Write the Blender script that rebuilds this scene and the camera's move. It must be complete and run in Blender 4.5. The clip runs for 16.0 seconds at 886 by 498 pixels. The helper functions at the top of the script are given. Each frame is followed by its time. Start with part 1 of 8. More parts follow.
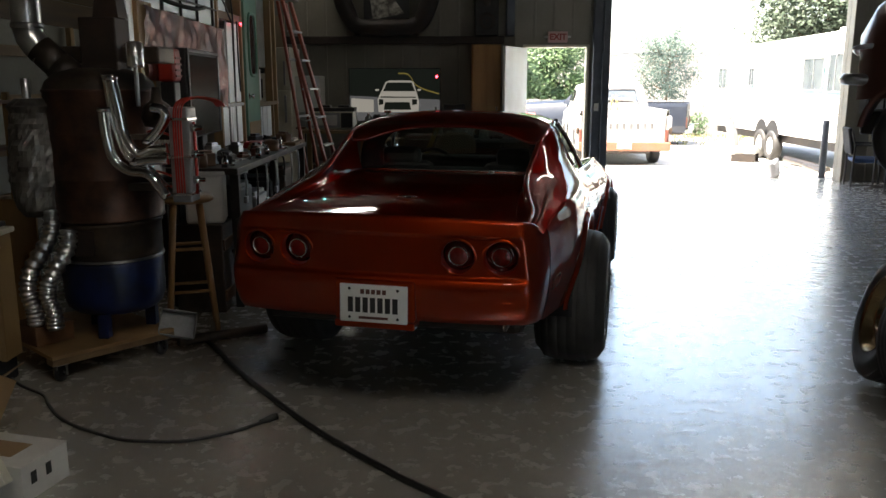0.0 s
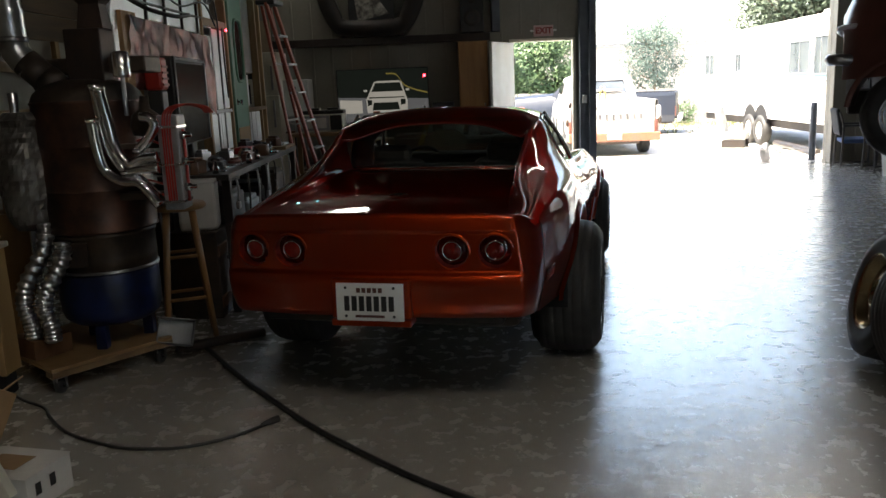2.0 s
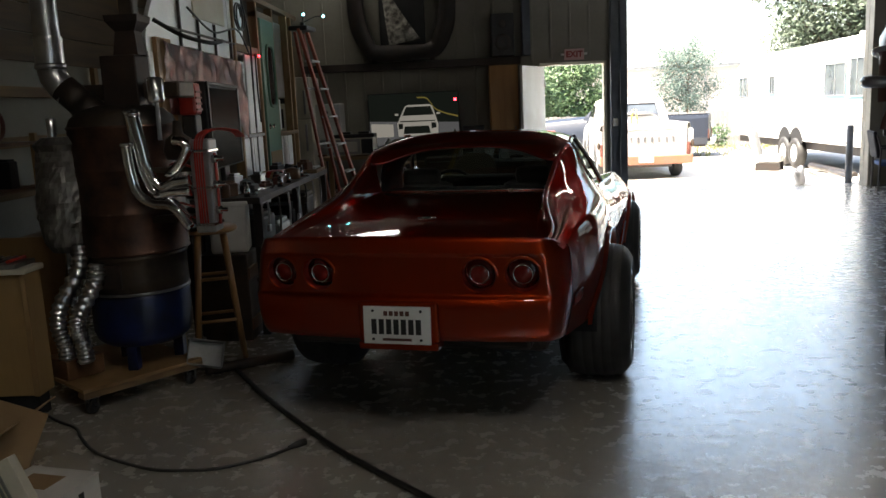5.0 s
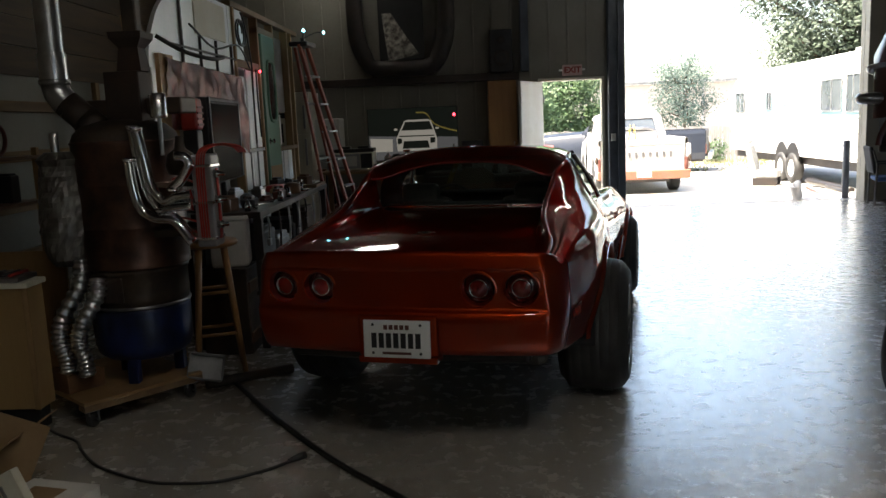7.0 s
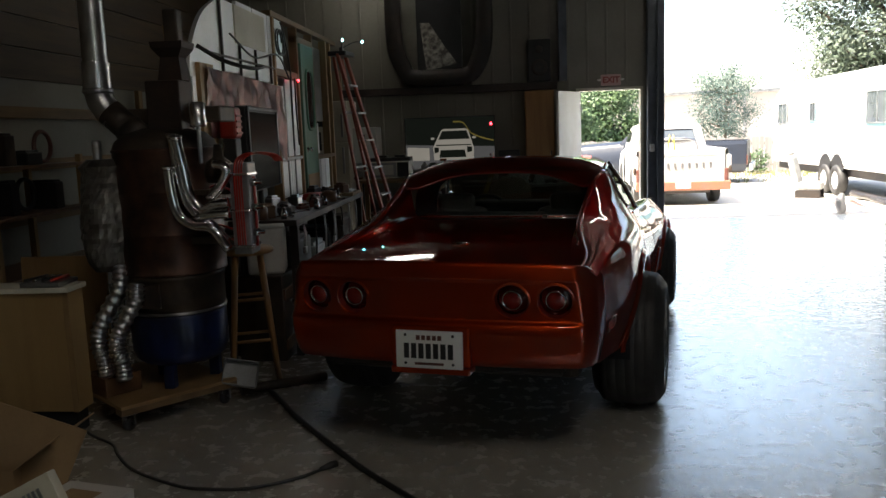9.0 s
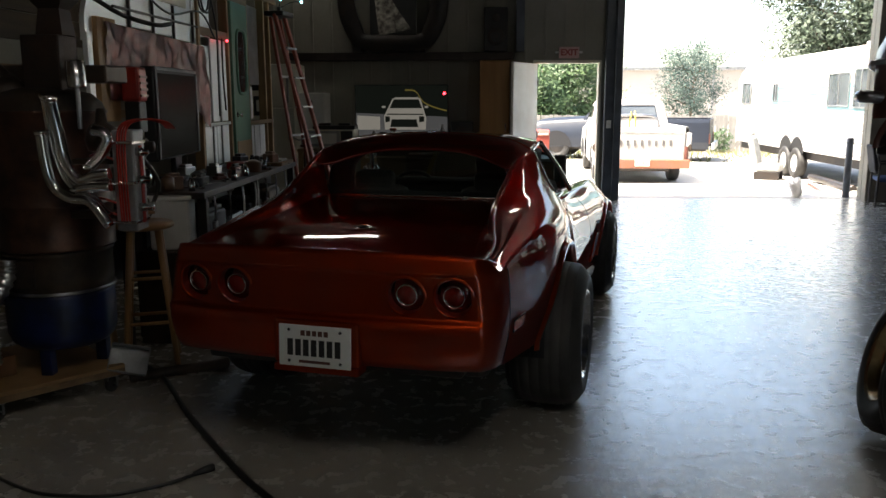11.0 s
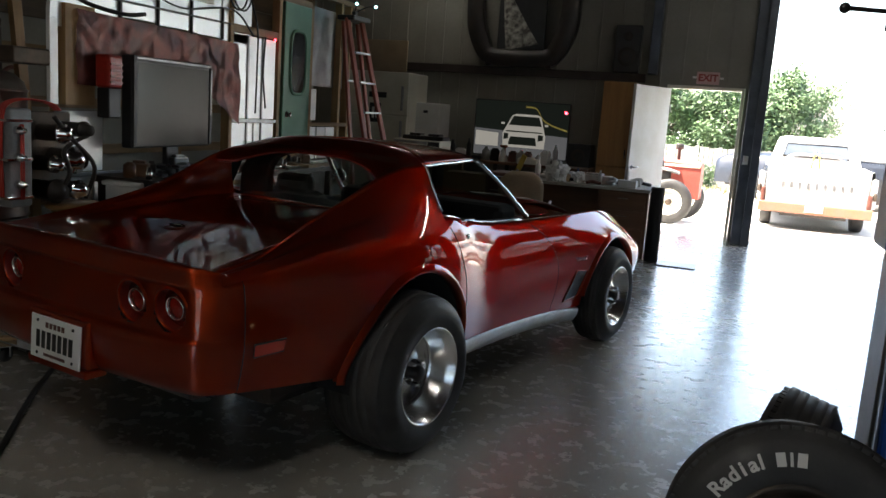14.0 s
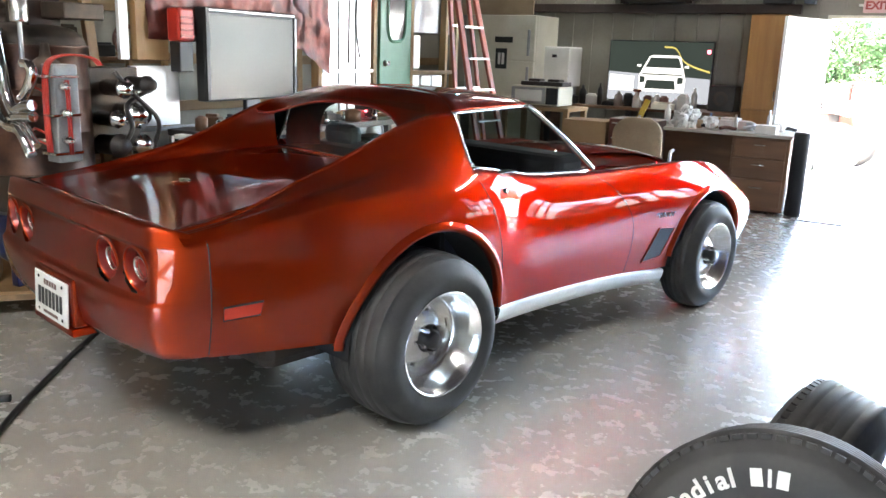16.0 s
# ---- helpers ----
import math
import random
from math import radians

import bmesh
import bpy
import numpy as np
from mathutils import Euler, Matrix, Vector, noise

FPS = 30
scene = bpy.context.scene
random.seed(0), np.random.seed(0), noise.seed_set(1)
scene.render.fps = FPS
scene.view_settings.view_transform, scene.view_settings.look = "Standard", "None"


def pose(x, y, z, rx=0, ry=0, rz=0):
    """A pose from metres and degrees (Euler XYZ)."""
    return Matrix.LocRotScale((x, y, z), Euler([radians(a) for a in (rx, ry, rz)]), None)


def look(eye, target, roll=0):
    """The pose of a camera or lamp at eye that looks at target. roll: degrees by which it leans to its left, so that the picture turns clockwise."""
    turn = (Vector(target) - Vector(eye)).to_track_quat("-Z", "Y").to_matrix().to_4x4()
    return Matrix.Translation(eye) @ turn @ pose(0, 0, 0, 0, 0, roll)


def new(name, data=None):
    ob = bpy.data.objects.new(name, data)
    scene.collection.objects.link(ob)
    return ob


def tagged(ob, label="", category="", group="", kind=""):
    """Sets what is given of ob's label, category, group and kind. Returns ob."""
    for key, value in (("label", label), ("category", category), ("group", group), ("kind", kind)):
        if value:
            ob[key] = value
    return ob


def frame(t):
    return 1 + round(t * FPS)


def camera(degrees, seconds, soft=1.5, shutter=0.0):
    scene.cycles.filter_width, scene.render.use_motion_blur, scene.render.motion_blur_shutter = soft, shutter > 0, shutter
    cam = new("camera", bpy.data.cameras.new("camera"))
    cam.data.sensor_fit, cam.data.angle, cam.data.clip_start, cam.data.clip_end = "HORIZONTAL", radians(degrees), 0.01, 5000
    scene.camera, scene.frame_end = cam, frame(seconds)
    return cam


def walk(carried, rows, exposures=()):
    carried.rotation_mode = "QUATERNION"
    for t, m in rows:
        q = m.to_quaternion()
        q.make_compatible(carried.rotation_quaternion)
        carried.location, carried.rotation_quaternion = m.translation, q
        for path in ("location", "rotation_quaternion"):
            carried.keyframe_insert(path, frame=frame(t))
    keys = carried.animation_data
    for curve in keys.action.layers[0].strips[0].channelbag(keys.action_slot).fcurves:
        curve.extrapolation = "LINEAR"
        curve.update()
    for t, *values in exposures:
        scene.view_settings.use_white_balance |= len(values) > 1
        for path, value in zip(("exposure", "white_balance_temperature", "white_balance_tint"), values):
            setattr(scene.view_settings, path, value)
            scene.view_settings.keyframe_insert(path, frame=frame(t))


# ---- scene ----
cam = camera(56.9, 16.0)
PATH = [
    (0, (0.211, 0.301, 1.574), (0.184, 2.261, 1.177), 0.0),
    (0.5, (0.215, 0.266, 1.569), (0.159, 2.221, 1.154), -2.0),
    (1, (0.219, 0.267, 1.575), (0.172, 2.222, 1.16), -2.8),
    (1.5, (0.217, 0.274, 1.57), (0.149, 2.232, 1.168), -2.9),
    (2, (0.219, 0.282, 1.562), (0.203, 2.242, 1.162), -2.4),
    (2.5, (0.232, 0.286, 1.574), (0.229, 2.251, 1.2), -2.1),
    (3, (0.222, 0.277, 1.585), (0.182, 2.246, 1.236), -2.3),
    (3.5, (0.222, 0.277, 1.567), (0.189, 2.246, 1.219), -2.5),
    (4, (0.241, 0.312, 1.556), (0.166, 2.279, 1.202), -2.6),
    (6.5, (0.228, 0.245, 1.574), (0.134, 2.217, 1.257), -2.6),
    (7, (0.233, 0.251, 1.571), (0.148, 2.225, 1.263), -2.5),
    (7.5, (0.225, 0.232, 1.584), (0.074, 2.208, 1.31), -3.8),
    (8, (0.23, 0.239, 1.578), (0.075, 2.213, 1.301), -3.2),
    (10.5, (0.365, 0.501, 1.585), (0.195, 2.465, 1.251), -0.7),
    (11, (0.535, 0.666, 1.601), (0.439, 2.63, 1.239), -0.1),
    (11.5, (0.784, 0.81, 1.617), (0.664, 2.787, 1.334), 1.9),
    (11.7, (0.909, 0.863, 1.617), (0.653, 2.829, 1.355), 1.9),
    (12, (1.093, 0.921, 1.648), (0.82, 2.882, 1.37), 2.3),
    (12.2, (1.182, 0.98, 1.632), (0.92, 2.936, 1.306), 2.8),
    (12.5, (1.328, 1.096, 1.611), (1.06, 3.046, 1.253), 4.0),
    (13, (1.666, 1.262, 1.628), (1.387, 3.221, 1.337), 4.5),
    (13.2, (1.815, 1.265, 1.613), (1.396, 3.203, 1.35), 6.2),
    (13.5, (2.025, 1.303, 1.639), (1.561, 3.224, 1.33), 7.1),
    (13.7, (2.124, 1.349, 1.64), (1.632, 3.258, 1.304), 4.9),
    (14, (2.246, 1.436, 1.587), (1.618, 3.305, 1.255), 4.0),
    (14.2, (2.334, 1.532, 1.601), (1.639, 3.362, 1.192), 4.3),
    (14.5, (2.467, 1.652, 1.596), (1.77, 3.47, 1.137), 4.2),
    (14.7, (2.478, 1.747, 1.587), (1.769, 3.559, 1.126), 3.5),
    (15, (2.572, 1.841, 1.574), (1.724, 3.595, 1.121), 2.6),
    (15.2, (2.623, 1.891, 1.594), (1.722, 3.618, 1.142), 4.6),
    (15.5, (2.715, 1.99, 1.581), (1.708, 3.655, 1.116), 2.8),
    (15.7, (2.673, 2.039, 1.597), (1.648, 3.685, 1.108), 1.6),
    (16, (2.728, 2.036, 1.59), (1.736, 3.707, 1.117), 2.0),
]
EXPOSURES = [(0.0, 3.12, 7500, 10), (4.2, 3.0, 7500, 10), (6.3, 2.8, 7500, 10), (8.2, 2.7, 7500, 10), (10.3, 2.64, 7500, 10), (11.5, 2.36, 7500, 10), (12.0, 2.23, 7500, 10), (13.4, 2.35, 7500, 10), (13.7, 2.80, 7400, 10), (13.9, 3.05, 7300, 10), (14.1, 3.45, 7200, 10), (14.5, 4.25, 7000, 10), (15.0, 4.59, 6900, 10), (15.5, 5.93, 6900, 10), (16.0, 6.14, 6900, 10)]
walk(cam, [(t, look(eye, target, roll)) for t, eye, target, roll in PATH], EXPOSURES)

# ---- world and sun ----
SUN_TURN, SUN_HEIGHT = 250.0, 62.0
world = bpy.data.worlds.new("world")
scene.world = world
world.use_nodes = True
sky = world.node_tree.nodes.new("ShaderNodeTexSky")
sky.sky_type, sky.sun_disc = "NISHITA", False
sky.sun_elevation, sky.sun_rotation = radians(SUN_HEIGHT), radians(SUN_TURN)
sky.air_density, sky.dust_density = 1.0, 3.0
world.node_tree.nodes["Background"].inputs[1].default_value = 0.15
world.node_tree.links.new(sky.outputs[0], world.node_tree.nodes["Background"].inputs[0])
sun = new("sun", bpy.data.lights.new("sun", "SUN"))
sun.data.energy, sun.data.angle, sun.data.color = 4.0, radians(0.6), (1.0, 0.985, 0.965)
sa, se = radians(SUN_TURN), radians(SUN_HEIGHT)
sun.matrix_world = look((0, 0, 30), (-math.sin(sa) * math.cos(se), -math.cos(sa) * math.cos(se), 30 - math.sin(se)))

# ---- materials ----
def material(name, base, rough=0.5, metal=0.0, second=None, scale=4.0, fine=60.0, bump=0.15, coat=0.0, var=0.35, per_object=0.0, spec=0.5):
    """A painted, metal, wood or stone surface: two colours mixed by stains, fine grain in colour, gloss and relief."""
    m = bpy.data.materials.new(name)
    m.use_nodes = True
    n, l = m.node_tree.nodes, m.node_tree.links
    b = n["Principled BSDF"]
    co = n.new("ShaderNodeTexCoord")
    big, small = n.new("ShaderNodeTexNoise"), n.new("ShaderNodeTexNoise")
    big.inputs["Scale"].default_value, big.inputs["Detail"].default_value = scale, 5
    small.inputs["Scale"].default_value, small.inputs["Detail"].default_value = fine, 4
    l.new(co.outputs["Object"], big.inputs["Vector"])
    l.new(co.outputs["Object"], small.inputs["Vector"])
    ramp = n.new("ShaderNodeValToRGB")
    ramp.color_ramp.elements[0].position, ramp.color_ramp.elements[1].position = 0.38, 0.66
    other = second or tuple(c * (1 - var) for c in base)
    ramp.color_ramp.elements[0].color, ramp.color_ramp.elements[1].color = (*other, 1), (*base, 1)
    l.new(big.outputs["Fac"], ramp.inputs["Fac"])
    grain = n.new("ShaderNodeMapRange")
    grain.inputs["To Min"].default_value, grain.inputs["To Max"].default_value = 1 - var * 0.5, 1 + var * 0.5
    l.new(small.outputs["Fac"], grain.inputs["Value"])
    mul = n.new("ShaderNodeMixRGB")
    mul.blend_type, mul.inputs["Fac"].default_value = "MULTIPLY", 1.0
    l.new(ramp.outputs["Color"], mul.inputs["Color1"])
    l.new(grain.outputs["Result"], mul.inputs["Color2"])
    colour = mul.outputs["Color"]
    if per_object:
        info, shift = n.new("ShaderNodeObjectInfo"), n.new("ShaderNodeMapRange")
        shift.inputs["To Min"].default_value, shift.inputs["To Max"].default_value = 1 - per_object, 1 + per_object
        l.new(info.outputs["Random"], shift.inputs["Value"])
        again = n.new("ShaderNodeMixRGB")
        again.blend_type, again.inputs["Fac"].default_value = "MULTIPLY", 1.0
        l.new(colour, again.inputs["Color1"])
        l.new(shift.outputs["Result"], again.inputs["Color2"])
        colour = again.outputs["Color"]
    l.new(colour, b.inputs["Base Color"])
    gloss = n.new("ShaderNodeMapRange")
    gloss.inputs["To Min"].default_value, gloss.inputs["To Max"].default_value = max(0.02, rough * (1 - var * 0.6)), min(1, rough * (1 + var * 0.6))
    l.new(big.outputs["Fac"], gloss.inputs["Value"])
    l.new(gloss.outputs["Result"], b.inputs["Roughness"])
    b.inputs["Metallic"].default_value, b.inputs["Coat Weight"].default_value = metal, coat
    b.inputs["Coat Roughness"].default_value, b.inputs["Specular IOR Level"].default_value = 0.03, spec
    if bump:
        r = n.new("ShaderNodeBump")
        r.inputs["Strength"].default_value, r.inputs["Distance"].default_value = bump, 0.004
        l.new(small.outputs["Fac"], r.inputs["Height"])
        l.new(r.outputs["Normal"], b.inputs["Normal"])
    return m


def wood_material(name, base, dark, along=0, rough=0.6, scale=3.0):
    m = material(name, base, rough, 0, dark, scale, 70, 0.2, 0, 0.25, 0.15)
    n, l = m.node_tree.nodes, m.node_tree.links
    mapping = n.new("ShaderNodeMapping")
    stretch = [9.0, 9.0, 9.0]
    stretch[along] = 0.8
    mapping.inputs["Scale"].default_value = stretch
    co = [x for x in n if x.type == "TEX_COORD"][0]
    l.new(co.outputs["Object"], mapping.inputs["Vector"])
    for x in n:
        if x.type == "TEX_NOISE":
            l.new(mapping.outputs["Vector"], x.inputs["Vector"])
            x.inputs["Scale"].default_value *= 0.35
    return m


def glass_material(name, colour=(1, 1, 1), rough=0.0, clear=0.85):
    m = bpy.data.materials.new(name)
    m.use_nodes = True
    n, l = m.node_tree.nodes, m.node_tree.links
    n.remove(n["Principled BSDF"])
    mix, see, shine, fres = n.new("ShaderNodeMixShader"), n.new("ShaderNodeBsdfTransparent"), n.new("ShaderNodeBsdfGlossy"), n.new("ShaderNodeMath")
    see.inputs["Color"].default_value = (*[c * clear for c in colour], 1)
    shine.inputs["Roughness"].default_value = rough
    facing, steep = n.new("ShaderNodeLayerWeight"), n.new("ShaderNodeMath")
    facing.inputs["Blend"].default_value = 0.5
    steep.operation, steep.inputs[1].default_value = "POWER", 5.0
    fres.operation, fres.inputs[1].default_value, fres.inputs[2].default_value = "MULTIPLY_ADD", 0.93, 0.05
    l.new(facing.outputs["Facing"], steep.inputs[0])
    l.new(steep.outputs[0], fres.inputs[0])
    l.new(fres.outputs[0], mix.inputs[0])
    l.new(see.outputs[0], mix.inputs[1])
    l.new(shine.outputs[0], mix.inputs[2])
    l.new(mix.outputs[0], n["Material Output"].inputs["Surface"])
    return m


def glow_material(name, colour, strength):
    m = bpy.data.materials.new(name)
    m.use_nodes = True
    b = m.node_tree.nodes["Principled BSDF"]
    b.inputs["Base Color"].default_value = (*colour, 1)
    b.inputs["Specular IOR Level"].default_value = 0.15
    b.inputs["Emission Color"].default_value, b.inputs["Emission Strength"].default_value = (*colour, 1), strength
    return m


def concrete_material(name, base, patch, rough, bright, stain=0.78):
    """Sealed workshop concrete: soft blotches, flaked pale patches, dark spots, uneven gloss."""
    m = material(name, base, rough, 0, tuple(c * stain for c in base), 0.7, 160, 0.12, 0, 0.14)
    n, l = m.node_tree.nodes, m.node_tree.links
    b = n["Principled BSDF"]
    colour = b.inputs["Base Color"].links[0].from_socket
    co = [x for x in n if x.type == "TEX_COORD"][0]

    def noise_tex(scale, detail, roughness=0.55):
        x = n.new("ShaderNodeTexNoise")
        x.inputs["Scale"].default_value, x.inputs["Detail"].default_value, x.inputs["Roughness"].default_value = scale, detail, roughness
        l.new(co.outputs["Object"], x.inputs["Vector"])
        return x

    def patches(tex, low, high, tint, amount, before):
        ramp = n.new("ShaderNodeValToRGB")
        ramp.color_ramp.elements[0].position, ramp.color_ramp.elements[1].position = low, high
        l.new(tex.outputs["Fac"], ramp.inputs["Fac"])
        share, mix = n.new("ShaderNodeMath"), n.new("ShaderNodeMixRGB")
        share.operation, share.inputs[1].default_value = "MULTIPLY", amount
        l.new(ramp.outputs["Color"], share.inputs[0])
        l.new(share.outputs[0], mix.inputs["Fac"])
        l.new(before, mix.inputs["Color1"])
        mix.inputs["Color2"].default_value = (*tint, 1)
        return mix.outputs["Color"]

    flake, spots, wide = noise_tex(3.4, 10, 0.66), noise_tex(9.0, 8, 0.62), noise_tex(11.0, 10, 0.62)
    colour = patches(flake, 0.52, 0.72, patch, bright, colour)
    colour = patches(spots, 0.62, 0.74, tuple(c * 0.8 for c in base), 0.08, colour)
    l.new(colour, b.inputs["Base Color"])
    gl = n.new("ShaderNodeMapRange")
    gl.inputs["From Min"].default_value, gl.inputs["From Max"].default_value = 0.36, 0.64
    gl.inputs["To Min"].default_value, gl.inputs["To Max"].default_value = rough * 0.86, min(1.0, rough * 1.25)
    l.new(wide.outputs["Fac"], gl.inputs["Value"])
    l.new(gl.outputs["Result"], b.inputs["Roughness"])
    l.new(gl.outputs["Result"], b.inputs["Coat Roughness"])
    bump = [x for x in n if x.type == "BUMP"][0]
    step = n.new("ShaderNodeValToRGB")
    step.color_ramp.elements[0].position, step.color_ramp.elements[1].position = 0.42, 0.60
    l.new(wide.outputs["Fac"], step.inputs["Fac"])
    l.new(step.outputs["Color"], bump.inputs["Height"])
    bump.inputs["Strength"].default_value, bump.inputs["Distance"].default_value = 0.30, 0.0015
    l.new(bump.outputs["Normal"], b.inputs["Coat Normal"])
    return m


M_FLOOR = concrete_material("sealed_concrete", (0.435, 0.412, 0.36), (0.56, 0.485, 0.37), 0.24, 0.36, 0.88)
seal = M_FLOOR.node_tree.nodes["Principled BSDF"]
seal.inputs["Coat Weight"].default_value, seal.inputs["Coat IOR"].default_value = 1.0, 2.0
seal.inputs["Specular IOR Level"].default_value = 1.0
M_YARD = concrete_material("yard_concrete", (0.50, 0.48, 0.44), (0.58, 0.55, 0.5), 0.85, 0.4)
M_GRASS = material("dry_grass", (0.16, 0.19, 0.06), 0.9, 0, (0.24, 0.22, 0.11), 0.6, 40, 0.4)
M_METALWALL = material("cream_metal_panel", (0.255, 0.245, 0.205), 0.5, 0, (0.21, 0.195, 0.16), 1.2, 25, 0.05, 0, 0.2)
M_STEEL_DARK = material("dark_primer_steel", (0.05, 0.035, 0.03), 0.5, 0.2, (0.03, 0.02, 0.018), 3, 40, 0.1)
M_STEEL_BLUE = material("blue_grey_steel", (0.10, 0.12, 0.15), 0.45, 0.1, (0.06, 0.07, 0.085), 3, 40, 0.1)
M_WHITE = material("white_paint", (0.78, 0.78, 0.76), 0.4, 0, (0.68, 0.67, 0.63), 2.5, 40, 0.05, 0, 0.1)
M_OFFWHITE = material("yellowed_enamel", (0.72, 0.69, 0.58), 0.35, 0, (0.64, 0.60, 0.48), 2.5, 40, 0.04, 0, 0.1)
M_TRAILERPANEL = material("white_fibreglass_panel", (0.90, 0.905, 0.91), 0.40, 0.3, (0.80, 0.81, 0.82), 2.0, 30, 0.06, 0, 0.12)
M_BLACK = material("black_plastic", (0.018, 0.018, 0.019), 0.45, 0, (0.012, 0.012, 0.012), 5, 90, 0.1)
M_BLACKSTEEL = material("black_painted_steel", (0.025, 0.024, 0.024), 0.4, 0.3, (0.04, 0.03, 0.025), 5, 60, 0.1)
M_DARK = material("dark_cloth", (0.012, 0.012, 0.014), 0.85, 0, None, 5, 90, 0.2)
M_RUBBER = material("tyre_rubber", (0.022, 0.021, 0.021), 0.62, 0, (0.035, 0.033, 0.031), 7, 80, 0.15)
M_CHROME = material("chrome", (0.82, 0.82, 0.83), 0.08, 1.0, (0.75, 0.75, 0.75), 6, 50, 0.0, 0, 0.1)
M_POLISHED = material("polished_aluminium", (0.90, 0.90, 0.89), 0.26, 1.0, (0.74, 0.74, 0.73), 8, 60, 0.03, 0, 0.2)
M_WHEEL = material("dull_polished_wheel", (0.94, 0.94, 0.94), 0.20, 1.0, (0.72, 0.72, 0.72), 8, 60, 0.02, 0, 0.15)
M_GALV = material("galvanised_duct", (0.62, 0.63, 0.64), 0.3, 1.0, (0.45, 0.46, 0.47), 9, 60, 0.08, 0, 0.2)
M_STEELGREY = material("brushed_steel", (0.42, 0.42, 0.43), 0.35, 1.0, (0.3, 0.3, 0.3), 6, 80, 0.05)
M_RED = material("candy_red_paint", (0.39, 0.035, 0.0065), 0.42, 1.0, (0.36, 0.032, 0.006), 2, 900, 0.0, 1.0, 0.12)
M_RED.node_tree.nodes["Principled BSDF"].inputs["Coat IOR"].default_value = 1.5
M_RED.node_tree.nodes["Principled BSDF"].inputs["Specular Tint"].default_value = (0.12, 0.012, 0.004, 1)
M_REDDARK = material("red_rubber_trim", (0.20, 0.012, 0.006), 0.35, 0.3, None, 4, 80, 0.03, 0.6, 0.1)
M_LENS = material("red_lens", (0.10, 0.003, 0.002), 0.12, 0, None, 9, 60, 0.0, 1.0, 0.1)
M_LENS2 = material("red_inner_lens", (0.17, 0.005, 0.003), 0.2, 0, None, 9, 60, 0.0, 0.6, 0.1)
M_MARKERLENS = material("bright_red_marker_lens", (0.58, 0.03, 0.012), 0.15, 0, None, 9, 60, 0.0, 1.0, 0.1)
M_SILL = material("satin_aluminium", (0.66, 0.66, 0.65), 0.42, 0.35, (0.56, 0.56, 0.55), 6, 60, 0.03, 0, 0.12)
M_SKIN = material("bright_aluminium_skin", (0.90, 0.905, 0.91), 0.36, 0.6, (0.80, 0.81, 0.82), 2.0, 30, 0.06, 0, 0.12)
M_RVWHITE = material("chalky_white_aluminium", (0.56, 0.56, 0.55), 0.5, 0, (0.48, 0.48, 0.46), 1.5, 40, 0.05, 0, 0.1)
M_RVGLASS = material("grey_trailer_glass", (0.05, 0.06, 0.07), 0.12, 0, (0.10, 0.115, 0.125), 1.2, 20, 0.0, 0.5, 0.2)
M_SCREEN = glass_material("tinted_windscreen", (0.85, 1.0, 0.96), 0.0, 0.28)
M_REARGLASS = glass_material("clear_rear_glass", (0.9, 0.97, 0.95), 0.0, 0.8)
M_PANE = glass_material("window_pane", (0.9, 0.95, 1.0), 0.0, 0.7)
M_TIMBER_Y = wood_material("pine_timber", (0.24, 0.15, 0.07), (0.15, 0.09, 0.042), 1)
# pine darkened to carry the shade high on the west wall
M_PLANKSHADED = wood_material("shaded_plank", (0.10, 0.06, 0.027), (0.05, 0.03, 0.014), 1)
M_TIMBER_Z = wood_material("pine_stud", (0.34, 0.22, 0.10), (0.24, 0.14, 0.06), 2)
M_PLY = wood_material("plywood", (0.36, 0.22, 0.10), (0.27, 0.15, 0.06), 2, 0.55, 2)
M_PLYPALE = wood_material("pale_plywood", (0.44, 0.28, 0.12), (0.36, 0.22, 0.09), 2, 0.5, 2)
M_BROWNWOOD = wood_material("brown_laminate", (0.16, 0.075, 0.035), (0.10, 0.045, 0.02), 0, 0.45)
M_CABINET = wood_material("orange_brown_wood", (0.36, 0.185, 0.055), (0.27, 0.125, 0.036), 2, 0.4)
M_STOOL = wood_material("varnished_stool_wood", (0.36, 0.19, 0.075), (0.26, 0.13, 0.05), 2, 0.35)
M_CARDBOARD = material("cardboard", (0.34, 0.22, 0.115), 0.8, 0, (0.29, 0.18, 0.09), 3, 50, 0.15, 0, 0.15)
M_COPPER = material("tarnished_copper", (0.125, 0.026, 0.018), 0.36, 0.5, (0.05, 0.016, 0.013), 9, 30, 0.6, 0, 0.4)
M_BARREL = material("brown_steel_barrel", (0.11, 0.050, 0.031), 0.40, 0.55, (0.035, 0.020, 0.016), 5, 50, 0.16)
M_DRUM = material("soot_dark_steel", (0.045, 0.038, 0.033), 0.5, 0.6, (0.10, 0.07, 0.05), 4, 40, 0.2)
M_RUSTBROWN = material("rusty_brown_steel", (0.05, 0.026, 0.017), 0.6, 0.3, (0.025, 0.017, 0.014), 5, 40, 0.2)
M_TANKBLUE = material("blue_tank_enamel", (0.006, 0.018, 0.085), 0.4, 0.1, (0.005, 0.009, 0.03), 6, 50, 0.1)
M_LIFTBLUE = material("blue_lift_enamel", (0.02, 0.085, 0.33), 0.35, 0.05, (0.015, 0.06, 0.24), 3, 50, 0.05)
M_FOIL = material("crumpled_foil", (0.20, 0.19, 0.175), 0.4, 0.6, (0.10, 0.09, 0.08), 9, 22, 0.5, 0, 0.5)
M_GREEN = material("green_door_paint", (0.075, 0.21, 0.125), 0.4, 0, (0.05, 0.155, 0.09), 3, 40, 0.06, 0, 0.15)
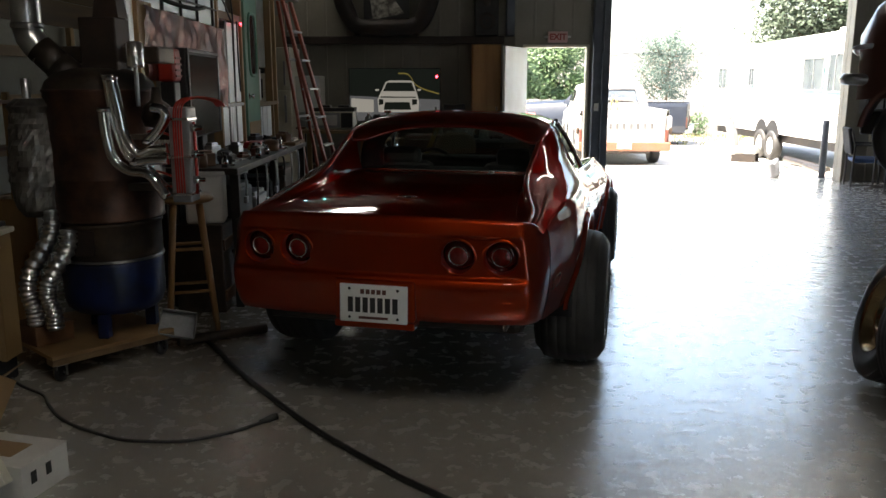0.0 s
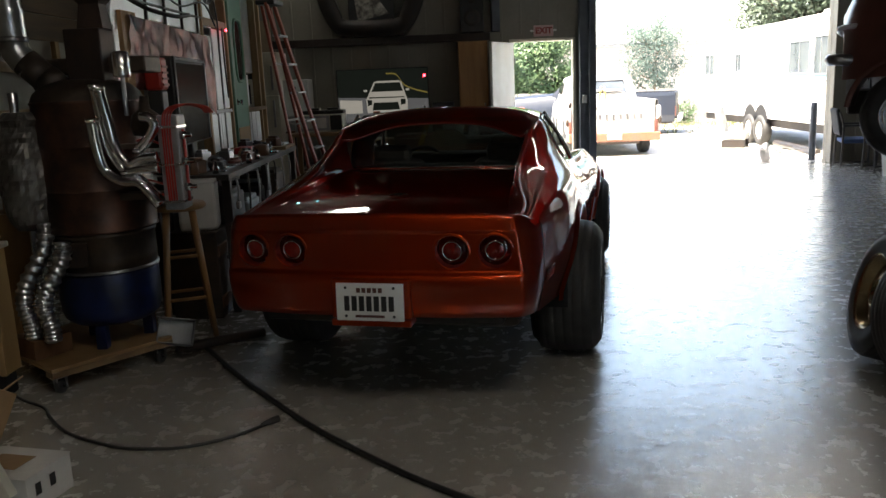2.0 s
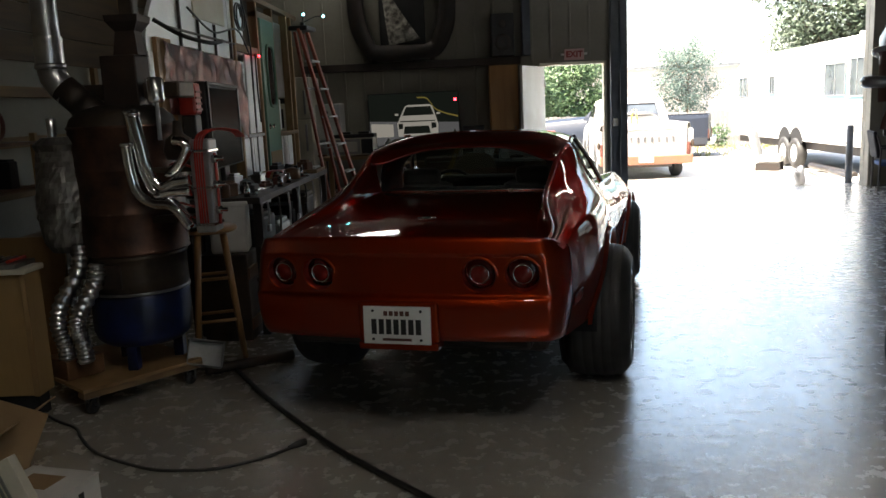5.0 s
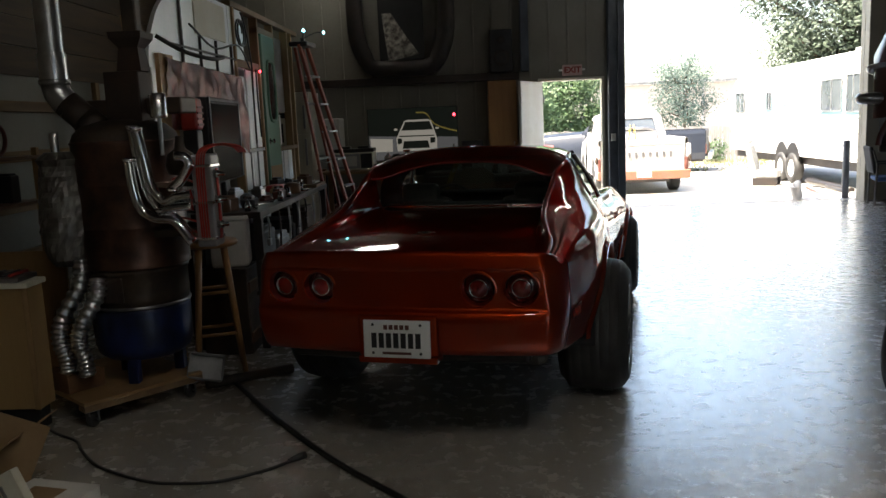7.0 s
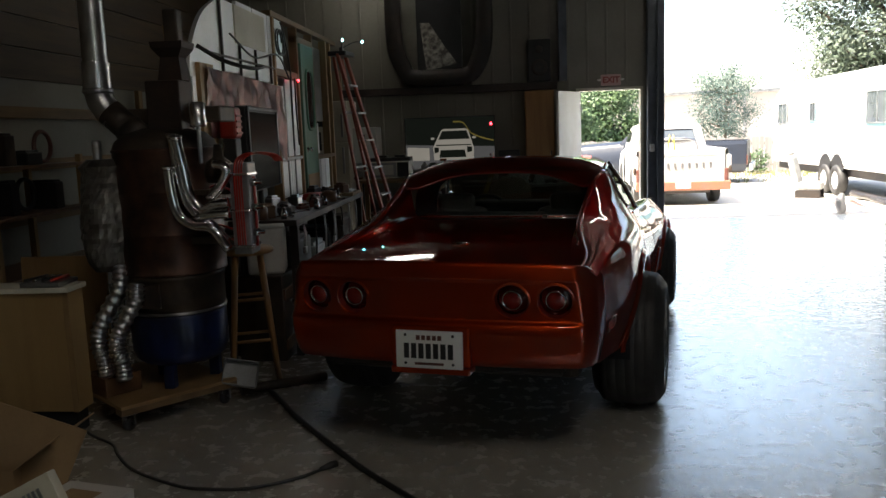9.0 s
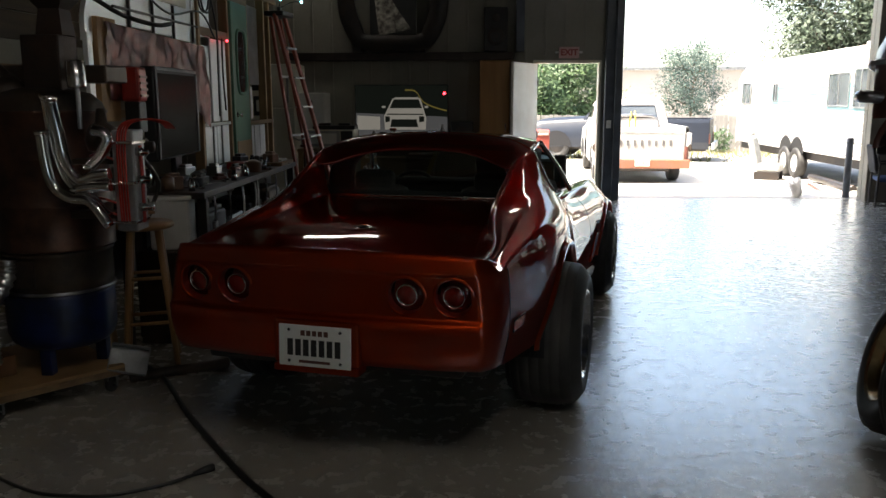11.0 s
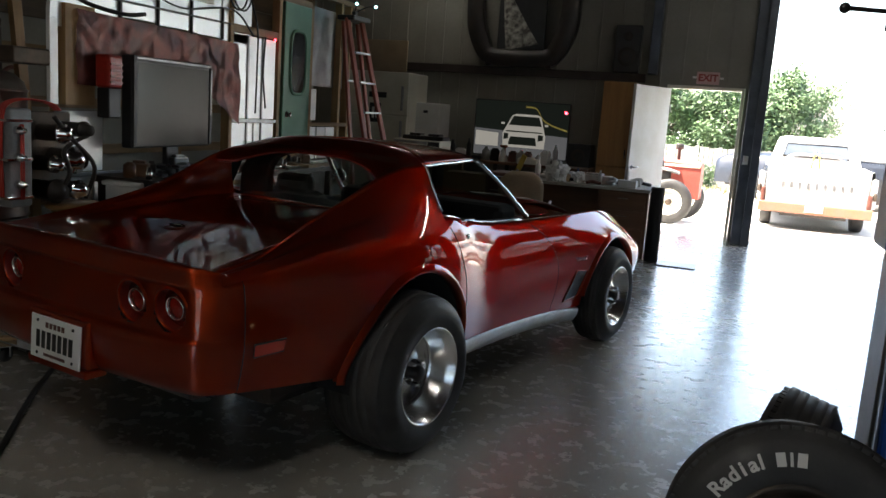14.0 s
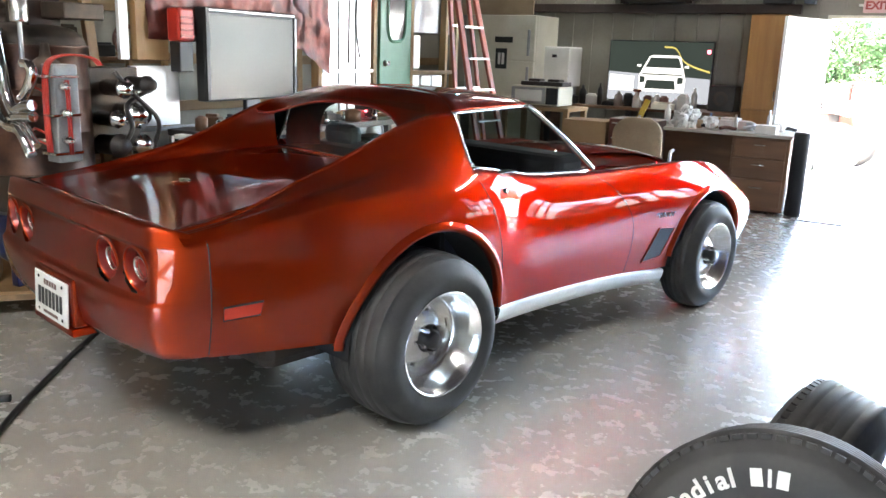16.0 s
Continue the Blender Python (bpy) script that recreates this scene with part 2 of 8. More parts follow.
M_LADDER = material("orange_red_fibreglass", (0.34, 0.075, 0.035), 0.45, 0, (0.26, 0.055, 0.028), 6, 60, 0.08)
M_ALU = material("dull_aluminium", (0.55, 0.55, 0.55), 0.38, 0.9, (0.45, 0.45, 0.45), 7, 60, 0.05)
M_TIN = material("dull_tin", (0.30, 0.30, 0.30), 0.55, 0.3, (0.22, 0.22, 0.215), 7, 60, 0.05)
M_REDPLASTIC = material("red_plastic", (0.45, 0.03, 0.018), 0.35, 0, (0.36, 0.024, 0.015), 5, 50, 0.04)
M_BEIGE = material("beige_vinyl", (0.36, 0.27, 0.17), 0.5, 0, (0.30, 0.22, 0.135), 5, 60, 0.08)
M_PAPER = material("white_paper", (0.72, 0.70, 0.66), 0.8, 0, None, 6, 50, 0.1, 0, 0.1)
M_YELLOW = material("yellow_paint", (0.62, 0.43, 0.06), 0.5, 0, None, 6, 50, 0.06, 0, 0.15)
M_BLUECLOTH = material("blue_cloth", (0.05, 0.10, 0.22), 0.8, 0, None, 6, 90, 0.2)
M_MAROON = material("dull_maroon_paint", (0.15, 0.055, 0.04), 0.35, 0.2, (0.11, 0.04, 0.03), 4, 50, 0.06, 0.4, 0.2)
M_TRUCKWHITE = material("old_white_truck_paint", (0.52, 0.52, 0.515), 0.45, 0, (0.43, 0.41, 0.385), 3.5, 40, 0.05, 0.1, 0.2)
M_RUSTORANGE = material("rusty_orange_bumper", (0.22, 0.10, 0.07), 0.6, 0, (0.26, 0.10, 0.055), 4, 40, 0.15)
M_TRUCKBLUE = material("dark_blue_truck_paint", (0.010, 0.015, 0.026), 0.4, 0.0, None, 3, 50, 0.0, 0.15, 0.15)
M_TURQUOISE = material("faded_turquoise_siding", (0.17, 0.31, 0.35), 0.5, 0, (0.20, 0.34, 0.37), 3, 40, 0.05, 0, 0.12)
M_FENCE = wood_material("grey_fence_wood", (0.30, 0.28, 0.25), (0.20, 0.185, 0.165), 2, 0.85)
M_STUCCO = material("beige_far_wall", (0.36, 0.33, 0.30), 0.9, 0, (0.32, 0.29, 0.26), 0.4, 12, 0.1, 0, 0.15)
M_LEAF = material("green_leaf", (0.065, 0.115, 0.035), 0.6, 0, (0.028, 0.065, 0.018), 1.5, 6, 0.0, 0, 0.4)
M_LEAF2 = material("bluish_leaf", (0.065, 0.088, 0.055), 0.65, 0, (0.035, 0.055, 0.032), 1.5, 6, 0.0, 0, 0.4)
M_LEAF3 = material("pale_bluish_leaf", (0.065, 0.105, 0.085), 0.65, 0, (0.045, 0.078, 0.062), 1.5, 6, 0.0, 0, 0.4)
M_BARK = material("bark", (0.11, 0.08, 0.055), 0.9, 0, None, 5, 30, 0.5)
M_TRACTOR = material("faded_tractor_red", (0.36, 0.07, 0.05), 0.5, 0, (0.28, 0.055, 0.04), 4, 40, 0.1)
M_BLUEVINYL = material("dark_blue_vinyl", (0.016, 0.02, 0.045), 0.5, 0, None, 5, 70, 0.1)
M_SEATVINYL = material("worn_black_vinyl", (0.05, 0.05, 0.052), 0.45, 0, (0.035, 0.035, 0.036), 5, 70, 0.1)
M_SEATGREY = material("grey_car_seat_cloth", (0.34, 0.34, 0.33), 0.85, 0, None, 6, 80, 0.2)
M_TUBE = glow_material("fluorescent_tube", (0.95, 0.98, 1.0), 2.7)
# stronger glow for the two strips added as fill
M_TUBE_FILL = glow_material("fill_fluorescent_tube", (0.97, 0.98, 1.0), 6.8)
M_SPOT = glow_material("cyan_indicator", (0.15, 0.75, 1.0), 6.0)
M_REDLED = glow_material("red_indicator", (1.0, 0.03, 0.05), 2.5)
M_EXITPLATE = material("exit_sign_plate", (0.66, 0.43, 0.40), 0.5, 0, None, 6, 50, 0.0, 0, 0.1)
M_EXITRED = material("exit_sign_red", (0.42, 0.06, 0.05), 0.5, 0, None, 6, 50, 0.0)
M_SCREENDARK = material("dark_screen", (0.02, 0.02, 0.022), 0.15, 0, None, 3, 50, 0.0, 0.3, 0.1)


# ---- mesh helpers ----
def box(bm, x0, x1, y0, y1, z0, z1, bevel=0.0, m=None):
    made = bmesh.ops.create_cube(bm, size=1.0)["verts"]
    t = Matrix.Translation(((x0 + x1) / 2, (y0 + y1) / 2, (z0 + z1) / 2)) @ Matrix.Diagonal((abs(x1 - x0), abs(y1 - y0), abs(z1 - z0), 1))
    for v in made:
        v.co = t @ v.co
    if bevel:
        edges = list({e for v in made for e in v.link_edges})
        out = bmesh.ops.bevel(bm, geom=edges, offset=bevel, segments=2, affect="EDGES", profile=0.5)
        made = list({v for f in out["faces"] for v in f.verts} | {v for v in made if v.is_valid})
    if m is not None:
        for v in made:
            v.co = m @ v.co
    return made


def tube(bm, points, r, seg=10, caps=True, closed=False):
    """A round bar along points; r is one radius or one for each point."""
    pts = [Vector(p) for p in points]
    radii = r if isinstance(r, (list, tuple)) else [r] * len(pts)
    rings, side = [], None
    for i, p in enumerate(pts):
        if closed:
            d = (pts[(i + 1) % len(pts)] - pts[i - 1]).normalized()
        else:
            d = (pts[min(i + 1, len(pts) - 1)] - pts[max(i - 1, 0)]).normalized()
        if side is None:
            side = d.orthogonal().normalized()
        side = (side - d * side.dot(d)).normalized()
        up = d.cross(side)
        rings.append([bm.verts.new(p + radii[i] * (math.cos(2 * math.pi * k / seg) * side + math.sin(2 * math.pi * k / seg) * up)) for k in range(seg)])
    pairs = list(zip(rings, rings[1:])) + ([(rings[-1], rings[0])] if closed else [])
    for a, b in pairs:
        for k in range(seg):
            bm.faces.new((a[k], a[(k + 1) % seg], b[(k + 1) % seg], b[k])).smooth = True
    if caps and not closed:
        bm.faces.new(rings[0][::-1])
        bm.faces.new(rings[-1])


def spline(points, per=8):
    """A smooth line through the points."""
    p = [Vector(q) for q in points]
    p = [2 * p[0] - p[1]] + p + [2 * p[-1] - p[-2]]
    out = []
    for a, b, c, d in zip(p, p[1:], p[2:], p[3:]):
        for k in range(per):
            t = k / per
            out.append(0.5 * ((2 * b) + (c - a) * t + (2 * a - 5 * b + 4 * c - d) * t * t + (3 * b - a - 3 * c + d) * t ** 3))
    return out + [p[-2]]


def lathe(bm, profile, seg=32, m=None, smooth=True):
    """Turns (radius, height) pairs round the z axis, then moves them by m."""
    m = m or Matrix()
    rings = []
    for r, z in profile:
        if r < 1e-5:
            rings.append([bm.verts.new(m @ Vector((0, 0, z)))])
        else:
            rings.append([bm.verts.new(m @ Vector((r * math.cos(2 * math.pi * k / seg), r * math.sin(2 * math.pi * k / seg), z))) for k in range(seg)])
    for a, b in zip(rings, rings[1:]):
        for k in range(seg):
            q = [a[k % len(a)], a[(k + 1) % len(a)], b[(k + 1) % len(b)], b[k % len(b)]]
            q = list(dict.fromkeys(q))
            if len(q) > 2:
                bm.faces.new(q).smooth = smooth


def grid(bm, rows, close=False):
    """Joins rows of points into a smooth sheet; gives the rows of vertices."""
    vs = [[bm.verts.new(p) for p in row] for row in rows]
    for a, b in zip(vs, vs[1:]):
        n = len(a)
        for k in range(n if close else n - 1):
            bm.faces.new((a[k], a[(k + 1) % n], b[(k + 1) % n], b[k])).smooth = True
    return vs


def to_mesh(name, bm, material_, smooth=None):
    bmesh.ops.recalc_face_normals(bm, faces=bm.faces)
    me = bpy.data.meshes.new(name)
    if smooth is not None:
        for f in bm.faces:
            f.smooth = smooth
    bm.to_mesh(me)
    bm.free()
    for mm in material_ if isinstance(material_, (list, tuple)) else [material_]:
        me.materials.append(mm)
    return me


def part(name, bm, material_, parent, label="", m=None, smooth=None):
    ob = new(name, to_mesh(name, bm, material_, smooth))
    ob.parent = parent
    if m is not None:
        ob.matrix_basis = m
    return tagged(ob, label)


def thing(name, label, category, m=None, group=""):
    ob = new(name)
    ob.matrix_basis = m or Matrix()
    return tagged(ob, label, category, group)


def solid(name, bm, material_, label, category, m=None, group="", kind="", smooth=None):
    ob = new(name, to_mesh(name, bm, material_, smooth))
    ob.matrix_basis = m or Matrix()
    return tagged(ob, label, category, group, kind)


def structure(name, bm, material_, label="", smooth=None):
    return solid(name, bm, material_, label, "", kind="structure", smooth=smooth)


def quick(name, parent, material_, *boxes, bevel=0.004, label=""):
    bm = bmesh.new()
    for b in boxes:
        box(bm, *b, bevel=bevel)
    return part(name, bm, material_, parent, label)


def letters(name, text, size, material_, parent, m, label="", depth=0.003, bold=0.0):
    c = bpy.data.curves.new(name, "FONT")
    c.body, c.size, c.extrude, c.align_x, c.align_y, c.offset = text, size, depth, "CENTER", "CENTER", bold
    tmp = bpy.data.objects.new(name, c)
    scene.collection.objects.link(tmp)
    me = bpy.data.meshes.new_from_object(tmp.evaluated_get(bpy.context.evaluated_depsgraph_get()))
    bpy.data.objects.remove(tmp)
    bpy.data.curves.remove(c)
    me.materials.clear()
    me.materials.append(material_)
    ob = new(name, me)
    ob.parent, ob.matrix_basis = parent, m
    return tagged(ob, label)


# ---- building shell ----
WALL_Y, CEIL = 13.85, 4.7
WEST, EAST, SOUTH = -4.4, 12.6, -5.0
DOOR_X0, DOOR_X1, DOOR_TOP = 1.36, 2.33, 2.14
BAY_X0, BAY_X1, BAY_TOP = 2.66, 6.50, 4.3


def wall_with_holes(bm, x0, x1, z0, z1, holes, y0, y1):
    """A wall along x whose openings (x0, x1, z0, z1) go right through it."""
    xs = sorted({x0, x1, *[h[0] for h in holes], *[h[1] for h in holes]})
    zs = sorted({z0, z1, *[h[2] for h in holes], *[h[3] for h in holes]})
    for a, b in zip(xs, xs[1:]):
        for c, d in zip(zs, zs[1:]):
            if not any(h[0] <= a and b <= h[1] and h[2] <= c and d <= h[3] for h in holes):
                box(bm, a, b, y0, y1, c, d)


bm = bmesh.new()
box(bm, WEST, EAST, SOUTH, 14.02, -0.3, 0.0)
structure("floor", bm, M_FLOOR, "worn sealed grey-brown concrete workshop floor")

bm = bmesh.new()
prof = [(14.02, -0.02), (14.6, -0.04), (16.5, -0.13), (19.0, -0.22), (30, -0.24), (60, -0.3), (160, -0.4), (900, -0.5)]
xs_ground = [-900, -160, -60, -25, -10, 0, 3, 6, 10, 25, 60, 160, 900]
grid(bm, [[(x, y, z) for x in xs_ground] for y, z in prof])
grid(bm, [[(x, y, -0.32) for x in xs_ground] for y in (-900, -60, -5, 5, 14.02)])
structure("ground", bm, M_YARD, "pale sunlit concrete yard")
bm = bmesh.new()
rng = random.Random(3)
for k in range(9000):
    x, y = rng.uniform(-12, 22), rng.uniform(26.4, 29.3) if k % 3 else rng.uniform(24.5, 29.3)
    h, a = rng.uniform(0.04, 0.2), rng.uniform(0, 6.3)
    p = Vector((x, y, -0.245))
    d = Vector((math.cos(a), math.sin(a), 0)) * 0.02
    tip = p + Vector((rng.uniform(-0.05, 0.05), rng.uniform(-0.05, 0.05), h))
    bm.faces.new([bm.verts.new(p - d), bm.verts.new(p + d), bm.verts.new(tip)])
solid("grass", bm, M_GRASS, "thin dry grass strip along the fence", "grass", kind="stuff")

# pane openings out of view, placed by guess to light the car's right side
BAY2_ADDED = [(7.9 + 0.95 * i, 8.7 + 0.95 * i, 0.9 + 0.75 * j, 1.55 + 0.75 * j) for i in range(4) for j in range(3)]
BAY3_ADDED = [(3.7 + 0.9 * i, 4.5 + 0.9 * i, 0.3 + 0.75 * j, 0.95 + 0.75 * j) for i in range(5) for j in range(4)]
HOLES = [(DOOR_X0 - 0.05, DOOR_X1 + 0.05, 0.0, DOOR_TOP + 0.05), (BAY_X0, BAY_X1, 0.0, BAY_TOP), *BAY2_ADDED]
bm = bmesh.new()
wall_with_holes(bm, WEST, EAST, 0.0, CEIL, HOLES, WALL_Y, WALL_Y + 0.12)
x = WEST + 0.1
while x < EAST:
    if not any(h[0] - 0.06 < x < h[1] + 0.06 for h in HOLES):
        box(bm, x - 0.018, x + 0.018, WALL_Y - 0.022, WALL_Y, 0.0, CEIL, 0.006)
    elif DOOR_X0 - 0.1 < x < DOOR_X1 + 0.1:
        box(bm, x - 0.018, x + 0.018, WALL_Y - 0.022, WALL_Y, DOOR_TOP + 0.12, CEIL, 0.006)
    x += 0.305
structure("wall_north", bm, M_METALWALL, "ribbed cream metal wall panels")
door_2_added = tagged(new("door_2_added"), "unseen closed sectional bay door with rows of hazy panes, added for light", "", kind="structure")
for x0, x1, z0, z1 in BAY2_ADDED:
    bm = bmesh.new()
    box(bm, x0, x1, WALL_Y + 0.05, WALL_Y + 0.058, z0, z1)
    pane = part("pane", bm, M_PANE, door_2_added)
    pane.visible_shadow = False
bm = bmesh.new()
box(bm, EAST, EAST + 0.12, SOUTH, 14.02, 0.0, CEIL)
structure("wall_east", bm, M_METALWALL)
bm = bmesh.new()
wall_with_holes(bm, WEST, EAST, 0.0, CEIL, BAY3_ADDED, SOUTH - 0.12, SOUTH)
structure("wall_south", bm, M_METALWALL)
# panes of the unseen south opening, added to let light in
door_3_added = tagged(new("door_3_added"), "unseen closed sectional bay door with rows of hazy panes, added for light", "", kind="structure")
for x0, x1, z0, z1 in BAY3_ADDED:
    bm = bmesh.new()
    box(bm, x0, x1, SOUTH - 0.07, SOUTH - 0.062, z0, z1)
    pane = part("pane", bm, M_PANE, door_3_added)
    pane.visible_shadow = False
bm = bmesh.new()
box(bm, WEST - 0.12, WEST, SOUTH, 14.02, 0.0, CEIL)
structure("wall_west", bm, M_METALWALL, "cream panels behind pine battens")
bm = bmesh.new()
box(bm, WEST - 0.12, EAST + 0.12, SOUTH - 0.12, 14.1, CEIL, CEIL + 0.1)
for y in (1.0, 5.0, 9.0, 13.0):
    box(bm, WEST, EAST, y - 0.08, y + 0.08, CEIL - 0.3, CEIL - 0.002)
structure("ceiling", bm, M_STEEL_DARK)

# girts, columns and jambs of the steel frame
bm = bmesh.new()
box(bm, WEST, DOOR_X0 - 0.36, WALL_Y - 0.14, WALL_Y - 0.024, 2.19, 2.31, 0.008)
box(bm, WEST, BAY_X0 - 0.3, WALL_Y - 0.14, WALL_Y - 0.024, 3.86, 3.98, 0.008)
structure("trim_girt", bm, M_STEEL_DARK, "dark primer steel wall girts")
bm = bmesh.new()
box(bm, 1.03, 1.16, WALL_Y - 0.2, WALL_Y - 0.024, 2.313, CEIL, 0.008)
structure("trim_column", bm, M_STEEL_BLUE, "dark steel wall column")
bm = bmesh.new()
box(bm, 2.42, BAY_X0, WALL_Y - 0.16, WALL_Y - 0.002, 0.0, CEIL, 0.01)
box(bm, 2.56, BAY_X0 + 0.012, WALL_Y - 0.24, WALL_Y - 0.162, 0.0, CEIL, 0.008)
structure("trim_bay_jamb_west", bm, M_STEEL_BLUE, "scuffed blue-grey steel jamb of the bay opening")
bm = bmesh.new()
box(bm, BAY_X1, BAY_X1 + 0.2, WALL_Y - 0.16, WALL_Y - 0.002, 0.0, CEIL, 0.01)
box(bm, BAY_X1 + 0.2, BAY_X1 + 0.3, WALL_Y - 0.1, WALL_Y - 0.002, 0.0, CEIL, 0.008)
structure("trim_bay_jamb_east", bm, M_METALWALL, "pale steel jamb of the bay opening")
bm = bmesh.new()
box(bm, BAY_X0 - 0.2, BAY_X1 + 0.3, WALL_Y - 0.3, WALL_Y - 0.03, BAY_TOP, BAY_TOP + 0.3, 0.02)
structure("trim_bay_header", bm, M_STEEL_BLUE, "steel header over the bay opening")

# exit door
d1 = tagged(new("door_1"), "white steel exit door standing open inwards", "", kind="structure")
bm = bmesh.new()
box(bm, DOOR_X0 - 0.045, DOOR_X0, WALL_Y - 0.03, WALL_Y + 0.14, 0, DOOR_TOP + 0.045, 0.004)
box(bm, DOOR_X1, DOOR_X1 + 0.045, WALL_Y - 0.03, WALL_Y + 0.14, 0, DOOR_TOP + 0.045, 0.004)
box(bm, DOOR_X0, DOOR_X1, WALL_Y - 0.03, WALL_Y + 0.14, DOOR_TOP, DOOR_TOP + 0.045, 0.004)
part("door_frame", bm, M_OFFWHITE, d1)
leaf_m = pose(DOOR_X0 + 0.0, WALL_Y - 0.05, 0, 0, 0, 180 + 64)
bm = bmesh.new()
box(bm, 0, 0.92, -0.022, 0.022, 0.012, DOOR_TOP - 0.01, 0.004)
leaf = part("door_leaf", bm, M_WHITE, d1, "white steel door leaf", leaf_m)
bm = bmesh.new()
for s in (-1, 1):
    tube(bm, [(0.85, s * 0.022, 1.0), (0.85, s * 0.07, 1.0)], 0.013)
    tube(bm, [(0.85, s * 0.07, 1.0), (0.74, s * 0.075, 1.0)], 0.011)
    lathe(bm, [(0, 0), (0.03, 0), (0.03, 0.008), (0, 0.008)], 16, Matrix.Translation((0.85, s * 0.022, 1.0)) @ Matrix.Rotation(-s * math.pi / 2, 4, "X"))
part("door_handle", bm, M_CHROME, leaf)
bm = bmesh.new()
for z in (0.25, 1.05, 1.85):
    tube(bm, [(0.0, 0.03, z - 0.05), (0.0, 0.03, z + 0.05)], 0.012)
part("hinge", bm, M_STEELGREY, leaf)

# exit sign
ex = thing("exit_sign", "small pale pink exit sign with red letters", "sign", pose(1.86, WALL_Y - 0.05, 2.30))
quick("housing", ex, M_EXITPLATE, (-0.155, 0.155, -0.03, 0.045, -0.085, 0.085), bevel=0.008)
letters("lettering", "EXIT", 0.13, M_EXITRED, ex, pose(0, -0.033, -0.002, 90, 0, 0), bold=0.005)
quick("lamp_bar", ex, M_WHITE, (-0.21, -0.157, 0.0, 0.04, -0.01, 0.02))
quick("lamp_bar", ex, M_WHITE, (0.157, 0.21, 0.0, 0.04, -0.01, 0.02))
sw = thing("light_switch", "white light switch box on the steel jamb", "switch", pose(2.49, WALL_Y - 0.16, 1.2))
quick("plate", sw, M_WHITE, (-0.035, 0.035, -0.035, -0.002, -0.06, 0.06))
quick("toggle", sw, M_OFFWHITE, (-0.008, 0.008, -0.05, -0.035, -0.01, 0.015), bevel=0.002)


# ---- the sports car ----
# Stations along the car, from tail to nose: y, then height and half-width of sill, waist, upper flank, fender crest, inner slope, and the middle's height.
STATIONS = [
    (-1.10, .500, .742, .66, .772, .84, .772, .930, .745, .942, .600, .950),
    (-0.80, .465, .770, .66, .808, .86, .800, .968, .758, .975, .600, .986),
    (-0.45, .430, .800, .67, .858, .89, .845, 1.010, .784, 1.010, .610, 1.020),
    (0.00, .420, .830, .69, .882, .93, .862, 1.050, .788, 1.034, .630, 1.044),
    (0.22, .410, .832, .67, .878, .92, .856, 1.056, .780, 1.040, .645, 1.048),
    (0.42, .395, .826, .64, .862, .89, .840, 1.050, .762, 1.042, .660, 1.048),
    (0.64, .391, .812, .61, .834, .86, .804, 1.014, .728, 1.010, .655, 1.012),
    (0.90, .388, .806, .60, .822, .83, .792, .976, .716, .976, .650, .975),
    (1.40, .372, .806, .60, .826, .82, .802, .958, .722, .956, .600, .968),
    (1.90, .335, .815, .60, .846, .80, .836, .955, .750, .922, .500, 1.000),
    (2.45, .340, .838, .58, .876, .78, .864, .945, .740, .884, .480, .968),
    (2.90, .360, .838, .55, .870, .71, .848, .872, .690, .812, .460, .885),
    (3.25, .380, .745, .50, .790, .62, .770, .745, .600, .690, .450, .720),
    (3.44, .430, .500, .50, .540, .55, .520, .590, .420, .595, .300, .600),
]
# The ridge of a sail panel: y, half-width, height, then half-width and height of the foot of its inner wall.
RIDGE = [(-1.14, .676, .950, .640, .944), (-1.0, .684, .968, .630, .958), (-.85, .672, .992, .612, .975), (-.70, .634, 1.026, .592, .990), (-.50, .592, 1.080, .572, 1.010), (-.35, .582, 1.124, .566, 1.022), (-.20, .586, 1.180, .566, 1.032), (.0, .592, 1.256, .565, 1.042), (.14, .606, 1.296, .562, 1.046), (.22, .618, 1.309, .56, 1.048), (.31, .630, 1.314, .56, 1.05)]
CAR_M = pose(0.130, 5.155, 0, 0, 0, -13.3)
ARCHES = ((-0.012, 0.378, 0.466), (2.49, 0.35, 0.425))
SEAM_Y, PILLAR_Y, SCREEN_Y = -1.037, 0.30, 0.935


def catmull(keys, t):
    """The values between rows of keys, whose first column runs with t."""
    ys = [k[0] for k in keys]
    i = max(0, min(len(ys) - 2, int(np.searchsorted(ys, t)) - 1))
    a, b, c, d = (np.array(keys[max(0, min(len(keys) - 1, j))], float) for j in (i - 1, i, i + 1, i + 2))
    h = c[0] - b[0]
    u = (t - b[0]) / h
    m0 = (c - a) / max(c[0] - a[0], 1e-6) * h
    m1 = (d - b) / max(d[0] - b[0], 1e-6) * h
    return (2 * u ** 3 - 3 * u ** 2 + 1) * b + (u ** 3 - 2 * u ** 2 + u) * m0 + (-2 * u ** 3 + 3 * u ** 2) * c + (u ** 3 - u ** 2) * m1


def ease(a, b, v):
    t = max(0.0, min(1.0, (v - a) / (b - a)))
    return t * t * (3 - 2 * t)


def half_section(y, steps=5):
    v = catmull(STATIONS, y)
    zb, wb, zm, wm, zu, wu, zc, xc, zi, xi, zd = v[1:]
    pts = [(wb, zb), (wm, zm), (wu, zu), (xc + 0.012, zc - 0.012), (xc - 0.05, zc + 0.004), (xi, zi), (xi * 0.5, zd - (zd - zi) * 0.25), (0, zd)]
    return [Vector((p.x, y, p.z)) for p in spline([(a, 0, b) for a, b in pts], steps)]


